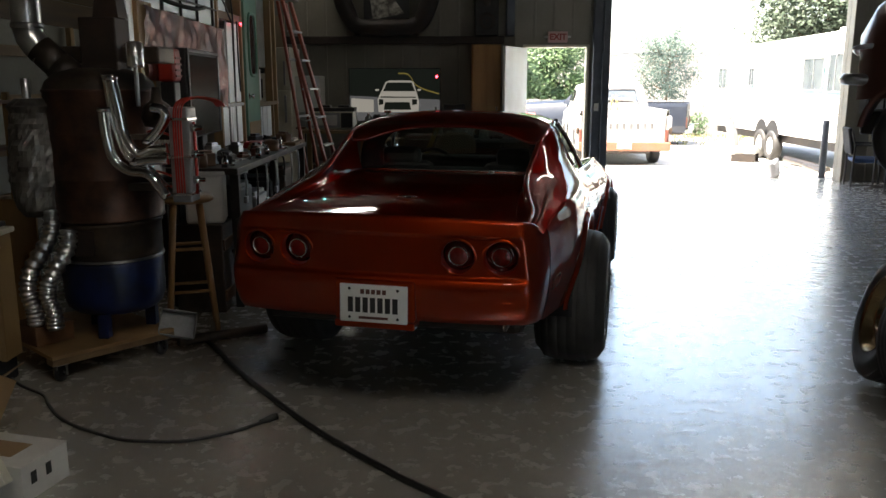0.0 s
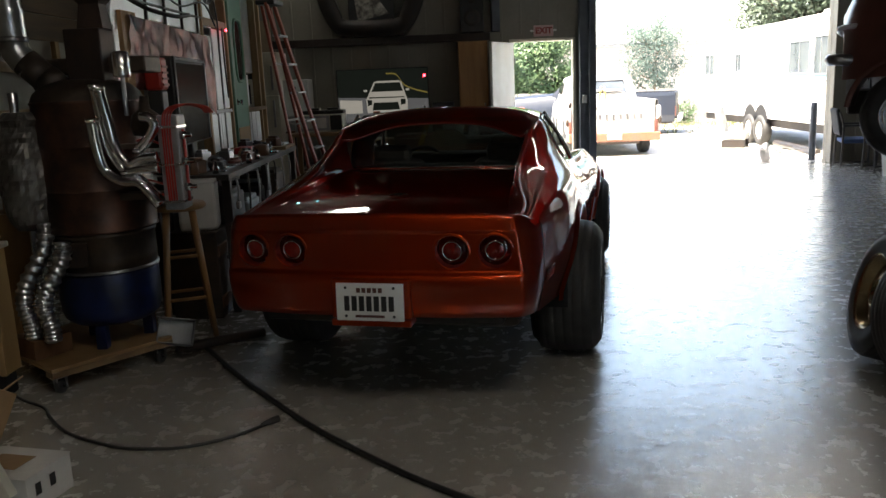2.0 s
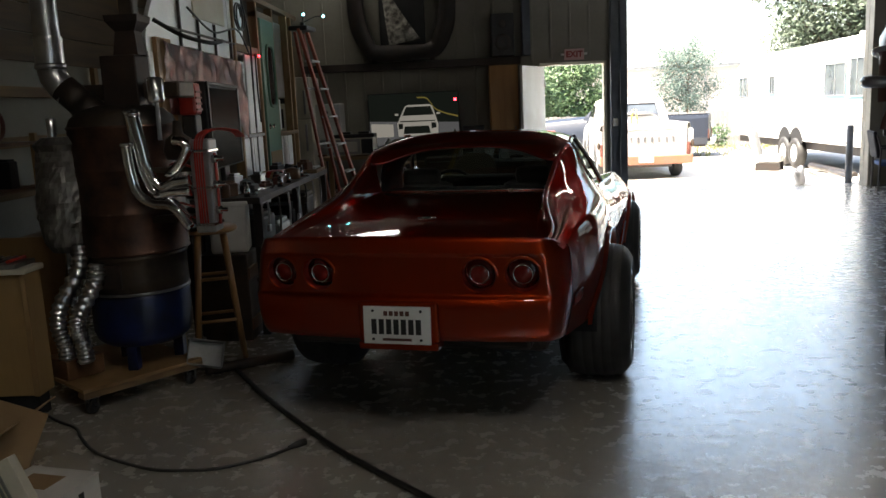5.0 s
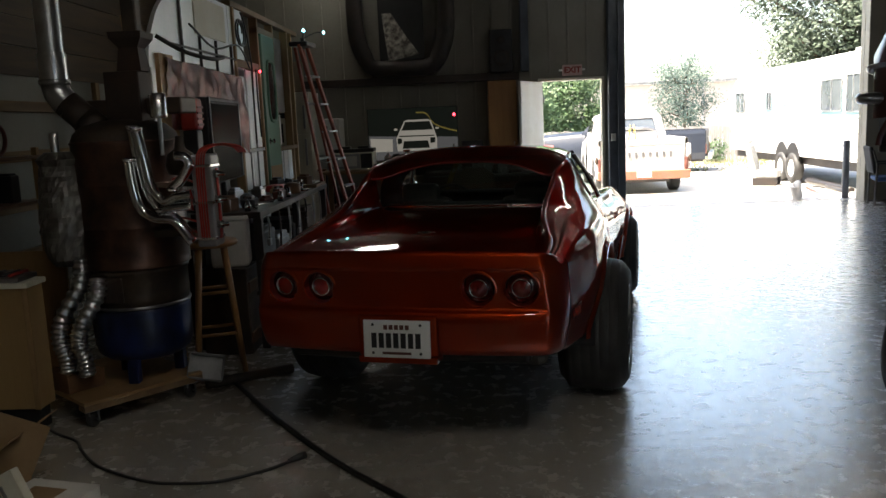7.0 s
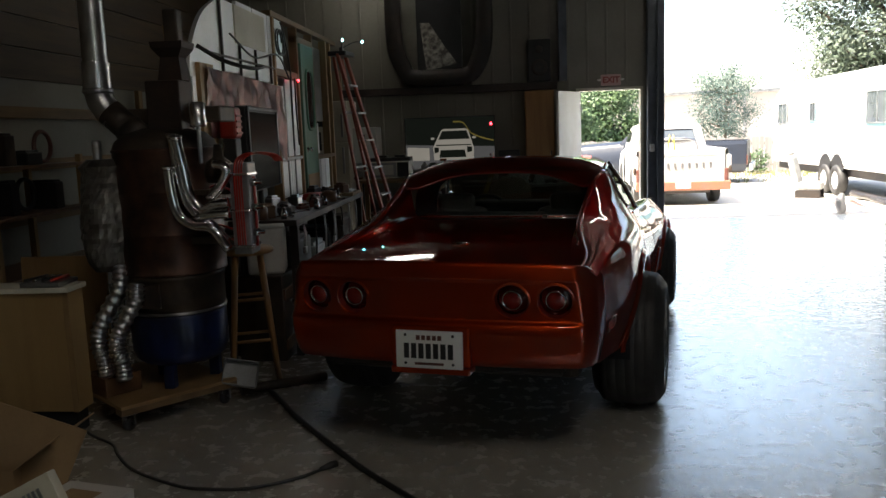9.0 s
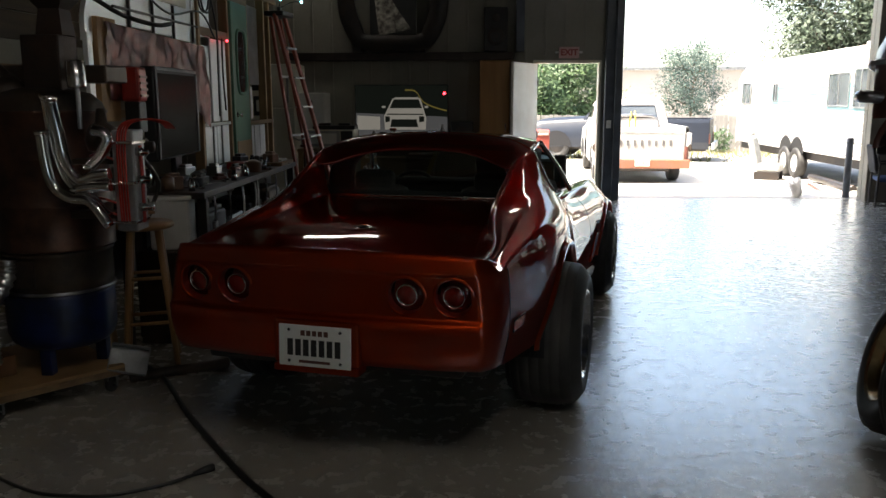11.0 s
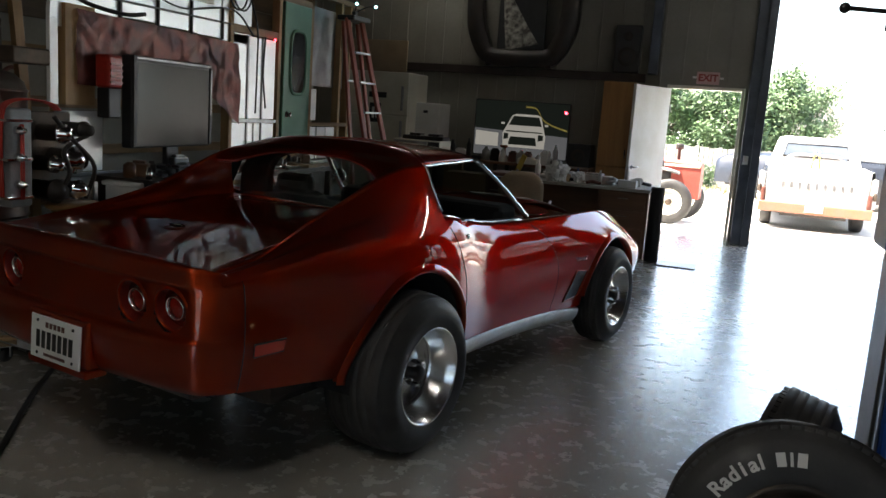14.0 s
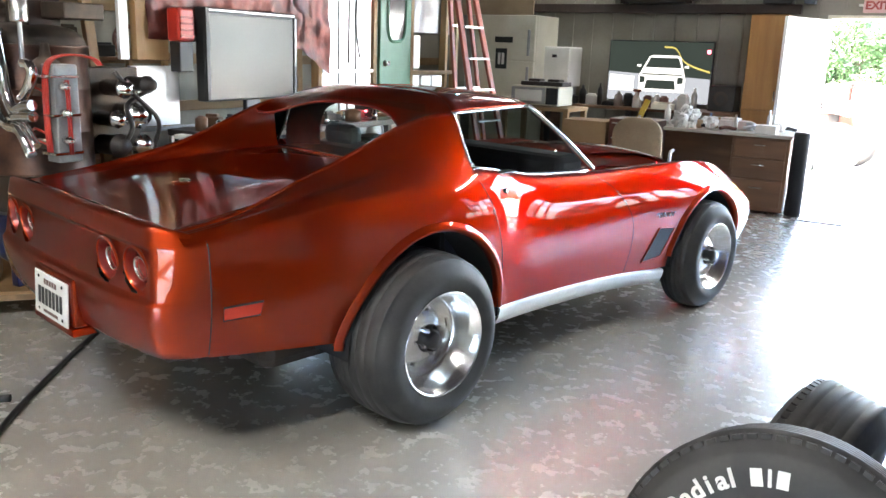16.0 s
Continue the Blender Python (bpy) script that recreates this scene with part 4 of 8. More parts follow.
            rows.append([(s * (w2 + 0.001), y2, z2), (s * (max(w, w2) + 0.018), ym, zm), (s * (w + 0.02), y, z), (s * (w - 0.01), yc + (R - 0.012) * math.cos(a), zc + (R - 0.012) * math.sin(a)), (s * (w - 0.05), y, z)])
        grid(bm, rows)
        part("arch_lip", bm, M_RED, car, smooth=True)
        bm = bmesh.new()
        rows = [[(s * (flank_x(yc, 0.6) - d), yc + (R - 0.006) * math.cos(a), zc + (R - 0.006) * math.sin(a)) for d in (0.03, 0.2, 0.46)] for a in np.linspace(-0.05, math.pi + 0.05, 28)]
        vs2 = grid(bm, rows)
        bm.faces.new([r[-1] for r in vs2])
        part("wheel_well", bm, M_DARK, car)
bm = bmesh.new()
box(bm, -0.62, 0.62, -0.72, 3.1, 0.30, 0.46, 0.05)
box(bm, -0.6, 0.6, -1.12, -0.7, 0.44, 0.495, 0.02)
part("underbody", bm, M_BLACKSTEEL, car)
# round tail lamps sunk into the panel
for x in LAMPS:
    lm = pose(x, tail_y(x, LAMP_Z) - 0.002, LAMP_Z, 90 + 6, 0, math.copysign(abs(x) ** 3 * 20, x))
    bm = bmesh.new()
    lathe(bm, [(0.090, -0.006), (0.084, -0.0016), (0.080, -0.0008), (0.0775, -0.003), (0.0765, -0.010)], 40, lm)
    lamp = part("tail_lamp", bm, M_RED, car, "round sunken tail lamp")
    bm = bmesh.new()
    lathe(bm, [(0.0765, -0.008), (0.0745, -0.012), (0.073, -0.052)], 40, lm)
    part("tunnel", bm, M_REDDARK, lamp)
    bm = bmesh.new()
    lathe(bm, [(0.0735, -0.044), (0.060, -0.034), (0.046, -0.030)], 40, lm)
    part("outer_lens", bm, M_LENS, lamp, "dark red ribbed lens")
    bm = bmesh.new()
    lathe(bm, [(0.0465, -0.032), (0.0455, -0.020), (0.0425, -0.019), (0.0410, -0.026)], 32, lm)
    part("chrome_ring", bm, M_CHROME, lamp)
    bm = bmesh.new()
    lathe(bm, [(0.0412, -0.028), (0.030, -0.020), (0, -0.015)], 28, lm)
    part("inner_lens", bm, M_LENS2, lamp, "bright red lens")
# plate with its writing as bars, in a frame
pl = pose(0.014, -1.296, 0.592, 90 - 3, 0, 0)
bm = bmesh.new()
box(bm, -0.162, 0.162, -0.088, 0.088, -0.004, 0.004, 0.004, pl)
plate = part("number_plate", bm, M_WHITE, car, "white number plate with dark bars")
for x0, x1, z0, z1, mt in [(-0.122 + 0.0355 * k, -0.097 + 0.0355 * k, -0.042, 0.028, M_BLACK) for k in range(7)] + [(-0.062 + 0.026 * k, -0.043 + 0.026 * k, 0.044, 0.066, M_MAROON) for k in range(5)] + [(-0.07, 0.07, -0.072, -0.06, M_MAROON)]:
    bm = bmesh.new()
    box(bm, x0, x1, z0, z1, 0.0045, 0.0055, 0, pl)
    part("plate_bar", bm, mt, plate)
for sx in (-1, 1):
    for sz in (-1, 1):
        bm = bmesh.new()
        lathe(bm, [(0, 0.008), (0.006, 0.007), (0.007, 0.004)], 10, pl @ Matrix.Translation((sx * 0.115, sz * 0.066, 0)))
        part("plate_screw", bm, M_BLACK, plate)
bm = bmesh.new()
box(bm, -0.178, 0.206, -1.298, -1.20, 0.474, 0.508, 0.008)
box(bm, -0.178, 0.206, -1.288, -1.20, 0.508, 0.70, 0.012)
part("plate_recess", bm, M_RED, car)
bm = bmesh.new()
lathe(bm, [(0, 0.012), (0.03, 0.012), (0.07, 0.004), (0.082, -0.002)], 28, pose(0, -0.70, 0.988, 0, 0, 0) @ Matrix.Diagonal((1, 0.8, 1, 1)))
part("fuel_lid", bm, M_RED, car)
bm = bmesh.new()
tube(bm, [(-0.05, -0.70, 1.001), (0, -0.68, 1.004), (0.05, -0.70, 1.001)], 0.006, 6)
lathe(bm, [(0, 0.006), (0.022, 0.004), (0.024, 0)], 16, pose(0, -0.70, 0.999))
part("fuel_lid_badge", bm, M_CHROME, car)
# hood bulge and wiper cowl
bm = bmesh.new()
rows = []
for y in np.linspace(1.55, 3.0, 24):
    t = (y - 1.55) / 1.45
    zc = catmull(STATIONS, y)[11]
    rows.append([(0.30 * s, y, zc - 0.012 * s * s - 0.004 + 0.04 * (1 - t * 0.7) * (1 - s ** 4)) for s in np.linspace(-1, 1, 15)])
grid(bm, rows)
part("hood_bulge", bm, M_RED, car, smooth=True)


def road_wheel(parent, x, y, side, R, width, rim, dish, m=None):
    """Tyre, deep-dished polished rim whose sunken disc has five slots, hub and nuts. The axle runs along x; side is the outer face's sign."""
    base = (m or Matrix.Translation((x, y, R))) @ Matrix.Rotation(side * math.pi / 2, 4, "Y")
    h = width / 2
    floor_ = h - dish
    bm = bmesh.new()
    lathe(bm, [(rim - 0.006, h - 0.010), (rim + 0.004, h - 0.002), (rim - 0.002, h + 0.001), (rim - 0.010, h - 0.006), (rim - 0.013, h - 0.022), (rim - 0.022, h - 0.027), (rim - 0.025, h - dish * 0.45), (rim - 0.034, h - dish * 0.52), (rim - 0.040, floor_ + 0.012), (rim - 0.050, floor_ + 0.002)], 56, base)
    wheel = part("wheel", bm, M_WHEEL, parent, "deep-dished polished slotted wheel")
    # disc between the barrel and the hub, open at the slots
    bm = bmesh.new()
    r0, r1 = 0.062, rim - 0.048
    count, per = 5, 12
    for face, off in ((1, 0.0), (-1, -0.012)):
        rings = []
        for f in (0.0, 0.22, 0.36, 0.5, 0.64, 0.8, 1.0):
            r = r0 + (r1 - r0) * f
            rings.append([(r * math.cos(2 * math.pi * k / (count * per)), r * math.sin(2 * math.pi * k / (count * per)), floor_ + off + 0.030 * math.cos(f * math.pi / 2) ** 1.4) for k in range(count * per)])
        vs3 = [[bm.verts.new(base @ Vector(p)) for p in r] for r in rings]
        for i in range(len(vs3) - 1):
            for k in range(count * per):
                if i == 3 and (k % per) in (5, 6):
                    continue
                q = (vs3[i][k], vs3[i][(k + 1) % (count * per)], vs3[i + 1][(k + 1) % (count * per)], vs3[i + 1][k])
                bm.faces.new(q if face > 0 else q[::-1]).smooth = True
    part("slotted_disc", bm, M_WHEEL, wheel, "polished disc with five slots")
    for k in range(count):
        a = 2 * math.pi * (k * per + 6) / (count * per)
        mm = base @ Matrix.Rotation(a, 4, "Z")
        rm = r0 + (r1 - r0) * 0.54
        ring = [mm @ Vector((rm + 0.014 * math.copysign(abs(math.cos(t)) ** 0.6, math.cos(t)), 0.020 * math.copysign(abs(math.sin(t)) ** 0.6, math.sin(t)), floor_ + 0.012)) for t in np.linspace(0, 2 * math.pi, 28, endpoint=False)]
        bm = bmesh.new()
        tube(bm, ring, 0.006, 6, closed=True)
        part("slot_edge", bm, M_CHROME, wheel)
    bm = bmesh.new()
    lathe(bm, [(rim - 0.05, floor_ - 0.03), (rim - 0.055, floor_ - 0.09), (0.04, floor_ - 0.09)], 32, base)
    part("brake_drum", bm, M_DRUM, wheel)
    bm = bmesh.new()
    prof = [(rim - 0.004, -h + 0.01), (rim + 0.02, -h), (R * 0.82, -h - 0.004), (R - 0.05, -h + 0.016), (R - 0.022, -h + 0.040)]
    n = 6
    for k in range(n):
        z0 = -h + 0.035 + (width - 0.07) * k / n
        w = (width - 0.07) / n
        prof += [(R - 0.018 * abs((k + 0.06) / n * 2 - 1) ** 3, z0 + w * 0.06), (R - 0.018 * abs((k + 0.8) / n * 2 - 1) ** 3, z0 + w * 0.8), (R - 0.0025 - 0.018 * abs((k + 0.86) / n * 2 - 1) ** 3, z0 + w * 0.86), (R - 0.0025 - 0.018 * abs((k + 0.96) / n * 2 - 1) ** 3, z0 + w * 0.96)]
    prof += [(R - 0.021, h - 0.037), (R - 0.036, h - 0.020), (R - 0.055, h - 0.007), (R * 0.80, h + 0.006), (R * 0.73, h + 0.009), (rim + 0.030, h + 0.003), (rim + 0.012, h + 0.001), (rim - 0.004, h - 0.008)]
    lathe(bm, prof, 64, base)
    part("tyre", bm, M_RUBBER, wheel, "black rubber tyre")
    bm = bmesh.new()
    lathe(bm, [(0.065, h - dish + 0.022), (0.060, h - dish + 0.034), (0.040, h - dish + 0.036), (0.038, h - dish + 0.072), (0.030, h - dish + 0.082), (0, h - dish + 0.084)], 24, base)
    part("hub", bm, M_BLACKSTEEL, wheel)
    for k in range(5):
        a = 2 * math.pi * k / 5
        bm = bmesh.new()
        lathe(bm, [(0.012, 0), (0.012, 0.03), (0.007, 0.038), (0, 0.038)], 6, base @ Matrix.Translation((0.056 * math.cos(a), 0.056 * math.sin(a), h - dish + 0.030)), False)
        part("wheel_nut", bm, M_CHROME, wheel)
    return wheel


for s in (-1, 1):
    road_wheel(car, s * 0.812, -0.074, s, 0.380, 0.37, 0.230, 0.135)
    road_wheel(car, s * 0.815, 2.49, s, 0.352, 0.25, 0.215, 0.085)


# ---- helpers for furniture ----
def each(name, parent, material_, boxes, bevel=0.004, label=""):
    """One part for each box."""
    return [quick(name, parent, material_, b, bevel=bevel, label=label) for b in boxes]


def bars(name, parent, material_, lines, r, seg=8, label=""):
    out = []
    for line in lines:
        bm = bmesh.new()
        tube(bm, line, r, seg)
        out.append(part(name, bm, material_, parent, label))
    return out


def flat(name, parent, material_, quad, label=""):
    bm = bmesh.new()
    bm.faces.new([bm.verts.new(p) for p in quad])
    return part(name, bm, material_, parent, label)


# ---- stripped camper shell beside the car ----
CX = -1.85
camper = thing("camper_shell", "half-stripped white camper body with exposed timber framing", "camper", pose(CX, 5.6, 0))


def camper_panel(y0, y1, z0, z1, material_=M_TRAILERPANEL, x=0.0, name="wall_panel", label=""):
    return quick(name, camper, material_, (x - 0.03, x, y0, y1, z0, z1), bevel=0.004, label=label)


# rounded front upper panel
bm = bmesh.new()
outline = [(p.x, p.z) for p in spline([(0.0, 0, 1.95), (0.02, 0, 2.126), (0.15, 0, 2.319), (0.32, 0, 2.464), (0.61, 0, 2.592)], 5)] + [(0.61, 1.95)]
f = bm.faces.new([bm.verts.new((0, y, z)) for y, z in outline])
ex_ = bmesh.ops.extrude_face_region(bm, geom=[f])
for v in ex_["geom"]:
    if isinstance(v, bmesh.types.BMVert):
        v.co.x -= 0.03
part("nose_panel", bm, M_SKIN, camper, "rounded white nose panel")
for y0, y1 in ((0.64, 1.02), (1.04, 1.42), (1.44, 1.84), (1.86, 2.3)):
    camper_panel(y0, y1, 2.10 - 0.03 * y0, 2.605 if y0 < 0.7 else 2.64, M_SKIN)
for y0, y1 in ((0.95, 1.72),):
    camper_panel(y0, y1, 2.31, 2.60, M_OFFWHITE, 0.012, "board", "pale board leaning on the framing")
for y0, y1 in ((2.02, 2.24), (2.26, 2.48), (2.50, 2.72)):
    camper_panel(y0, y1, 1.40, 2.12, M_SKIN)
for y0, y1 in ((2.02, 2.36), (2.38, 2.72)):
    camper_panel(y0, y1, 1.02, 1.36, M_SKIN)
for y0, y1 in ((3.44, 3.56), (3.60, 3.78), (3.80, 4.0)):
    camper_panel(y0, y1, 1.0, 1.33)
camper_panel(3.44, 3.56, 1.40, 1.72)
camper_panel(3.44, 4.3, 1.75, 2.55, M_STEELGREY, -0.05)
for y0, y1 in ((0.06, 0.36), (0.40, 0.62), (0.9, 1.4), (1.45, 1.9)):
    camper_panel(y0, y1, 0.78, 0.98)
camper_panel(0.06, 0.46, 1.02, 1.42, M_TRAILERPANEL, 0.004, "insulation_board", "white insulation board")
camper_panel(-0.02, 0.05, 1.46, 2.0, M_TRAILERPANEL, 0.02)
each("lower_skin", camper, M_STEELGREY, [(-0.05, -0.032, 0.0, 2.3, 0.42, 0.76), (-0.05, -0.032, 2.34, 4.3, 0.42, 0.98)])
each("timber_stud", camper, M_TIMBER_Z, [(-0.06, 0.02, y, y + 0.05, 0.98, 2.64) for y in (1.95, 2.74, 3.36, 4.02, 4.24)], 0.003, "pine stud")
each("timber_stud", camper, M_PLY, [(-0.03, 0.03, 0.10, 0.36, 1.46, 2.1)], 0.003, "brown plywood strip")
each("timber_rail", camper, M_TIMBER_Y, [(-0.06, 0.02, 2.74, 3.4, 2.5, 2.56), (-0.06, 0.02, 1.9, 4.6, 2.642, 2.69), (-0.06, 0.02, 3.4, 4.3, 1.34, 1.38), (-0.06, 0.015, 2.0, 2.74, 2.13, 2.2)], 0.003)
each("metal_rail", camper, M_STEELGREY, [(0.001, 0.018, 0.05, 2.74, 0.985, 1.012), (0.001, 0.016, 2.0, 2.74, 1.365, 1.395), (0.001, 0.014, 2.24, 2.26, 1.0, 2.12), (0.001, 0.014, 2.48, 2.50, 1.0, 2.12), (0.001, 0.018, 0.36, 0.40, 0.76, 1.0), (0.001, 0.018, 0.62, 0.66, 0.6, 1.0)], 0.002)
each("metal_rail", camper, M_BLACKSTEEL, [(0.001, 0.02, 0.38, 2.0, 2.18, 2.195), (0.001, 0.02, 1.02, 1.035, 2.05, 2.30), (0.001, 0.02, 1.42, 1.435, 2.05, 2.30), (0.001, 0.02, 1.84, 1.855, 2.05, 2.30), (0.001, 0.02, 0.615, 0.635, 2.05, 2.60)], 0.002)
# copper sheet band, dented
bm = bmesh.new()
rows = []
for z in np.linspace(0, 1, 14):
    row = []
    for y in np.linspace(0.18, 2.06, 60):
        zz = 1.60 + 0.48 * z - 0.05 * (y / 2.0)
        if y > 1.7:
            zz -= (y - 1.7) * 0.55 * (1 - z)
        d = 0.026 * noise.noise(Vector((y * 4, z * 3, 2))) + 0.020 * noise.noise(Vector((y * 11, z * 6, 5)))
        row.append((0.045 + d, y, zz))
    rows.append(row)
grid(bm, rows)
part("copper_band", bm, M_COPPER, camper, "dented tarnished copper sheet")
# green door with its rounded window
gd = quick("camper_door", camper, M_GREEN, (0.0, 0.035, 2.82, 3.34, 0.98, 2.50), bevel=0.01, label="green camper door")
bm = bmesh.new()
ring = [(0.04, 3.08 + 0.15 * math.copysign(abs(math.cos(a)) ** 0.5, math.cos(a)), 1.95 + 0.30 * math.copysign(abs(math.sin(a)) ** 0.5, math.sin(a))) for a in np.linspace(0, 2 * math.pi, 40, endpoint=False)]
tube(bm, ring, 0.016, 6, closed=True)
part("door_window_rim", bm, M_GREEN, gd)
bm = bmesh.new()
bm.faces.new([bm.verts.new((0.041, p[1], p[2])) for p in ring])
part("door_window", bm, M_SCREENDARK, gd, "dark glass pane")
quick("door_base_panel", gd, M_CARDBOARD, (0.036, 0.042, 2.85, 3.31, 0.99, 1.2))
bm = bmesh.new()
lathe(bm, [(0, 0.05), (0.022, 0.045), (0.026, 0.03), (0.012, 0.02), (0.012, 0), (0.03, 0), (0, -0.002)], 16, pose(0.036, 2.90, 1.45, 0, 90, 0))
part("door_knob", bm, M_CHROME, gd)
# loose cable loops and a pipe arm on the shell
loop = [(0.06, 1.95 + 0.11 * math.cos(a) + 0.01 * a, 2.42 + 0.11 * math.sin(a)) for a in np.linspace(0, 15, 70)]
bars("cable", camper, M_BLACK, [loop, spline([(0.06, 2.05, 2.6), (0.07, 2.12, 2.5), (0.06, 2.3, 2.2), (0.05, 2.33, 1.9), (0.05, 2.32, 1.45)], 8), spline([(0.05, 0.7, 2.35), (0.07, 1.2, 2.22), (0.06, 1.9, 2.3), (0.06, 2.25, 2.12)], 8), spline([(0.06, 2.44, 2.13), (0.07, 2.40, 1.8), (0.06, 2.47, 1.5)], 6)], 0.008, 6)
bars("pipe_arm", camper, M_BLACK, [spline([(0.05, 0.02, 2.2), (0.2, 0.1, 2.1), (0.32, 0.3, 2.06), (0.36, 0.45, 2.08)], 5)], 0.014)
bm = bmesh.new()
bmesh.ops.create_icosphere(bm, subdivisions=2, radius=0.012, matrix=Matrix.Translation((0.05, 2.62, 2.12)))
part("indicator", bm, M_REDLED, camper, "tiny red indicator light")

# flat monitor on the bench
mon = thing("monitor", "old flat monitor with a dusty reflecting screen on the bench", "monitor", pose(-1.70, 6.66, 1.02, 0, 0, 4))
quick("casing", mon, M_BLACK, (-0.09, -0.004, -0.52, 0.50, 0.16, 0.80), bevel=0.012)
quick("screen", mon, material("dusty_screen", (0.03, 0.03, 0.029), 0.20, 0.0, (0.024, 0.028, 0.026), 1.5, 40, 0.02, 0.0, 0.15, 0.0, 0.19), (-0.004, 0.002, -0.475, 0.455, 0.175, 0.755), bevel=0.001, label="dusty grey screen")
each("bezel", mon, M_STEELGREY, [(-0.004, 0.012, -0.49, 0.47, 0.775, 0.792), (-0.004, 0.010, 0.475, 0.49, 0.40, 0.762)], 0.004)
each("frame_side", mon, M_BLACK, [(-0.004, 0.012, -0.52, -0.48, 0.17, 0.80), (-0.004, 0.009, 0.462, 0.50, 0.17, 0.772)], 0.004)
quick("foot", mon, M_BLACK, (-0.12, 0.06, -0.2, 0.2, 0.002, 0.03), bevel=0.01)
quick("neck", mon, M_BLACK, (-0.06, -0.02, -0.08, 0.08, 0.03, 0.17), bevel=0.01)
hf = thing("heat_lamp", "red rectangular shop heater hanging by the copper band", "heater", pose(-1.74, 6.0, 1.385))
quick("body", hf, M_REDPLASTIC, (-0.06, 0.06, -0.07, 0.07, 0.2, 0.42), bevel=0.02)
each("grille_slat", hf, M_REDDARK, [(0.061, 0.068, -0.058, 0.058, 0.23 + 0.04 * k, 0.245 + 0.04 * k) for k in range(4)], 0.001)
quick("bracket", hf, M_BLACK, (-0.05, 0.05, -0.06, 0.06, 0.0, 0.2), bevel=0.01)

# black workbench under it
wb = thing("workbench", "black steel workbench loaded with tools", "workbench", pose(-1.5, 7.4, 0))
quick("top", wb, M_BLACKSTEEL, (-0.30, 0.22, -1.5, 1.15, 0.955, 1.0), bevel=0.006)
each("leg", wb, M_BLACKSTEEL, [(x, x + 0.06, y, y + 0.06, 0.0, 0.954) for x in (-0.29, 0.15) for y in (-1.45, -0.2, 1.05)])
quick("lower_shelf", wb, M_BLACKSTEEL, (-0.28, 0.2, -1.38, 1.04, 0.38, 0.41))
rng = random.Random(11)
for k in range(26):
    w, d, h = rng.uniform(0.04, 0.14), rng.uniform(0.05, 0.2), rng.uniform(0.02, 0.11)
    x, y = rng.uniform(-1.70, -1.38), 5.98 + k * 0.098
    mt = rng.choice([M_BLACK, M_BLACKSTEEL, M_STEELGREY, M_MAROON, M_BROWNWOOD, M_DARK, M_CARDBOARD])
    bm = bmesh.new()
    if k % 3 == 0:
        lathe(bm, [(0, 0), (w * 0.5, 0), (w * 0.5, h * 0.8), (w * 0.2, h), (0, h)], 14)
        tl = solid("tool_can", bm, mt, "small dark can on the workbench", "can", pose(x, y, 1.0))
    else:
        box(bm, -w / 2, w / 2, -d / 2, d / 2, 0, h, 0.008)
        box(bm, -w / 3, w / 3, -d / 3, d / 3, h - 0.004, h + 0.02, 0.006)
        tl = solid("tool_box", bm, mt, "small dark tool case on the workbench", "tool case", pose(x, y, 1.0, 0, 0, rng.uniform(-40, 40)))
for k in range(14):
    x, y = rng.uniform(-1.5, -1.32), 6.0 + k * 0.17 + rng.uniform(-0.05, 0.05)
    n = rng.uniform(0.07, 0.13)
    bm = bmesh.new()
    if k % 2:
        box(bm, -0.007, 0.007, -n, n, 0.002, 0.010, 0.002)
        for e in (-1, 1):
            lathe(bm, [(0.008, 0.0), (0.018, 0.0), (0.018, 0.013), (0.008, 0.013), (0.008, 0.0)], 12, Matrix.Translation((0, e * (n + 0.012), 0)))
        solid("spanner", bm, M_CHROME, "bright steel ring spanner on the workbench", "spanner", pose(x, y, 1.0005, 0, 0, rng.uniform(0, 180)), "hand tools")
    else:
        lathe(bm, [(0, 0), (0.022, 0), (0.022, 0.05), (0.016, 0.055), (0.016, 0.08), (0.011, 0.08), (0.011, 0.06), (0, 0.06)], 14)
        solid("socket", bm, M_CHROME, "chrome socket standing on the workbench", "socket", pose(x, y, 1.0005), "hand tools")
for k in range(7):
    y = 6.05 + 0.33 * k
    n = 0.16 + 0.05 * (k * 7 % 4)
    bm = bmesh.new()
    tube(bm, spline([(0, 0, 0.0), (0.004, 0.012, -n * 0.5), (0, 0, -n)], 4), 0.008, 8)
    box(bm, -0.012, 0.012, -0.03, 0.03, -n - 0.05, -n, 0.006)
    box(bm, -0.012, 0.004, -0.006, 0.006, -0.004, 0.006, 0.001)
    solid("hanging_tool", bm, (M_STEELGREY, M_BLACKSTEEL, M_ALU)[k % 3], "hand tool hung on the workbench edge", "tool", pose(-1.267, y, 0.95), "hand tools")
bk = thing("notebook_stack", "loose papers and boards on the workbench corner", "papers", pose(-1.42, 8.25, 1.0))
quick("board", bk, M_TIMBER_Y, (-0.12, 0.14, -0.25, 0.2, 0.0, 0.03))
quick("paper", bk, M_PAPER, (-0.08, 0.10, -0.1, 0.12, 0.031, 0.05))
rd = thing("charger", "red battery charger with a lit lamp on the workbench", "charger", pose(-1.6, 7.75, 1.0))
quick("case", rd, M_REDPLASTIC, (-0.08, 0.08, -0.11, 0.11, 0, 0.06), bevel=0.015)
bm = bmesh.new()
bmesh.ops.create_icosphere(bm, subdivisions=2, radius=0.012, matrix=Matrix.Translation((0.08, 0.06, 0.05)))
part("lamp", bm, M_REDLED, rd)
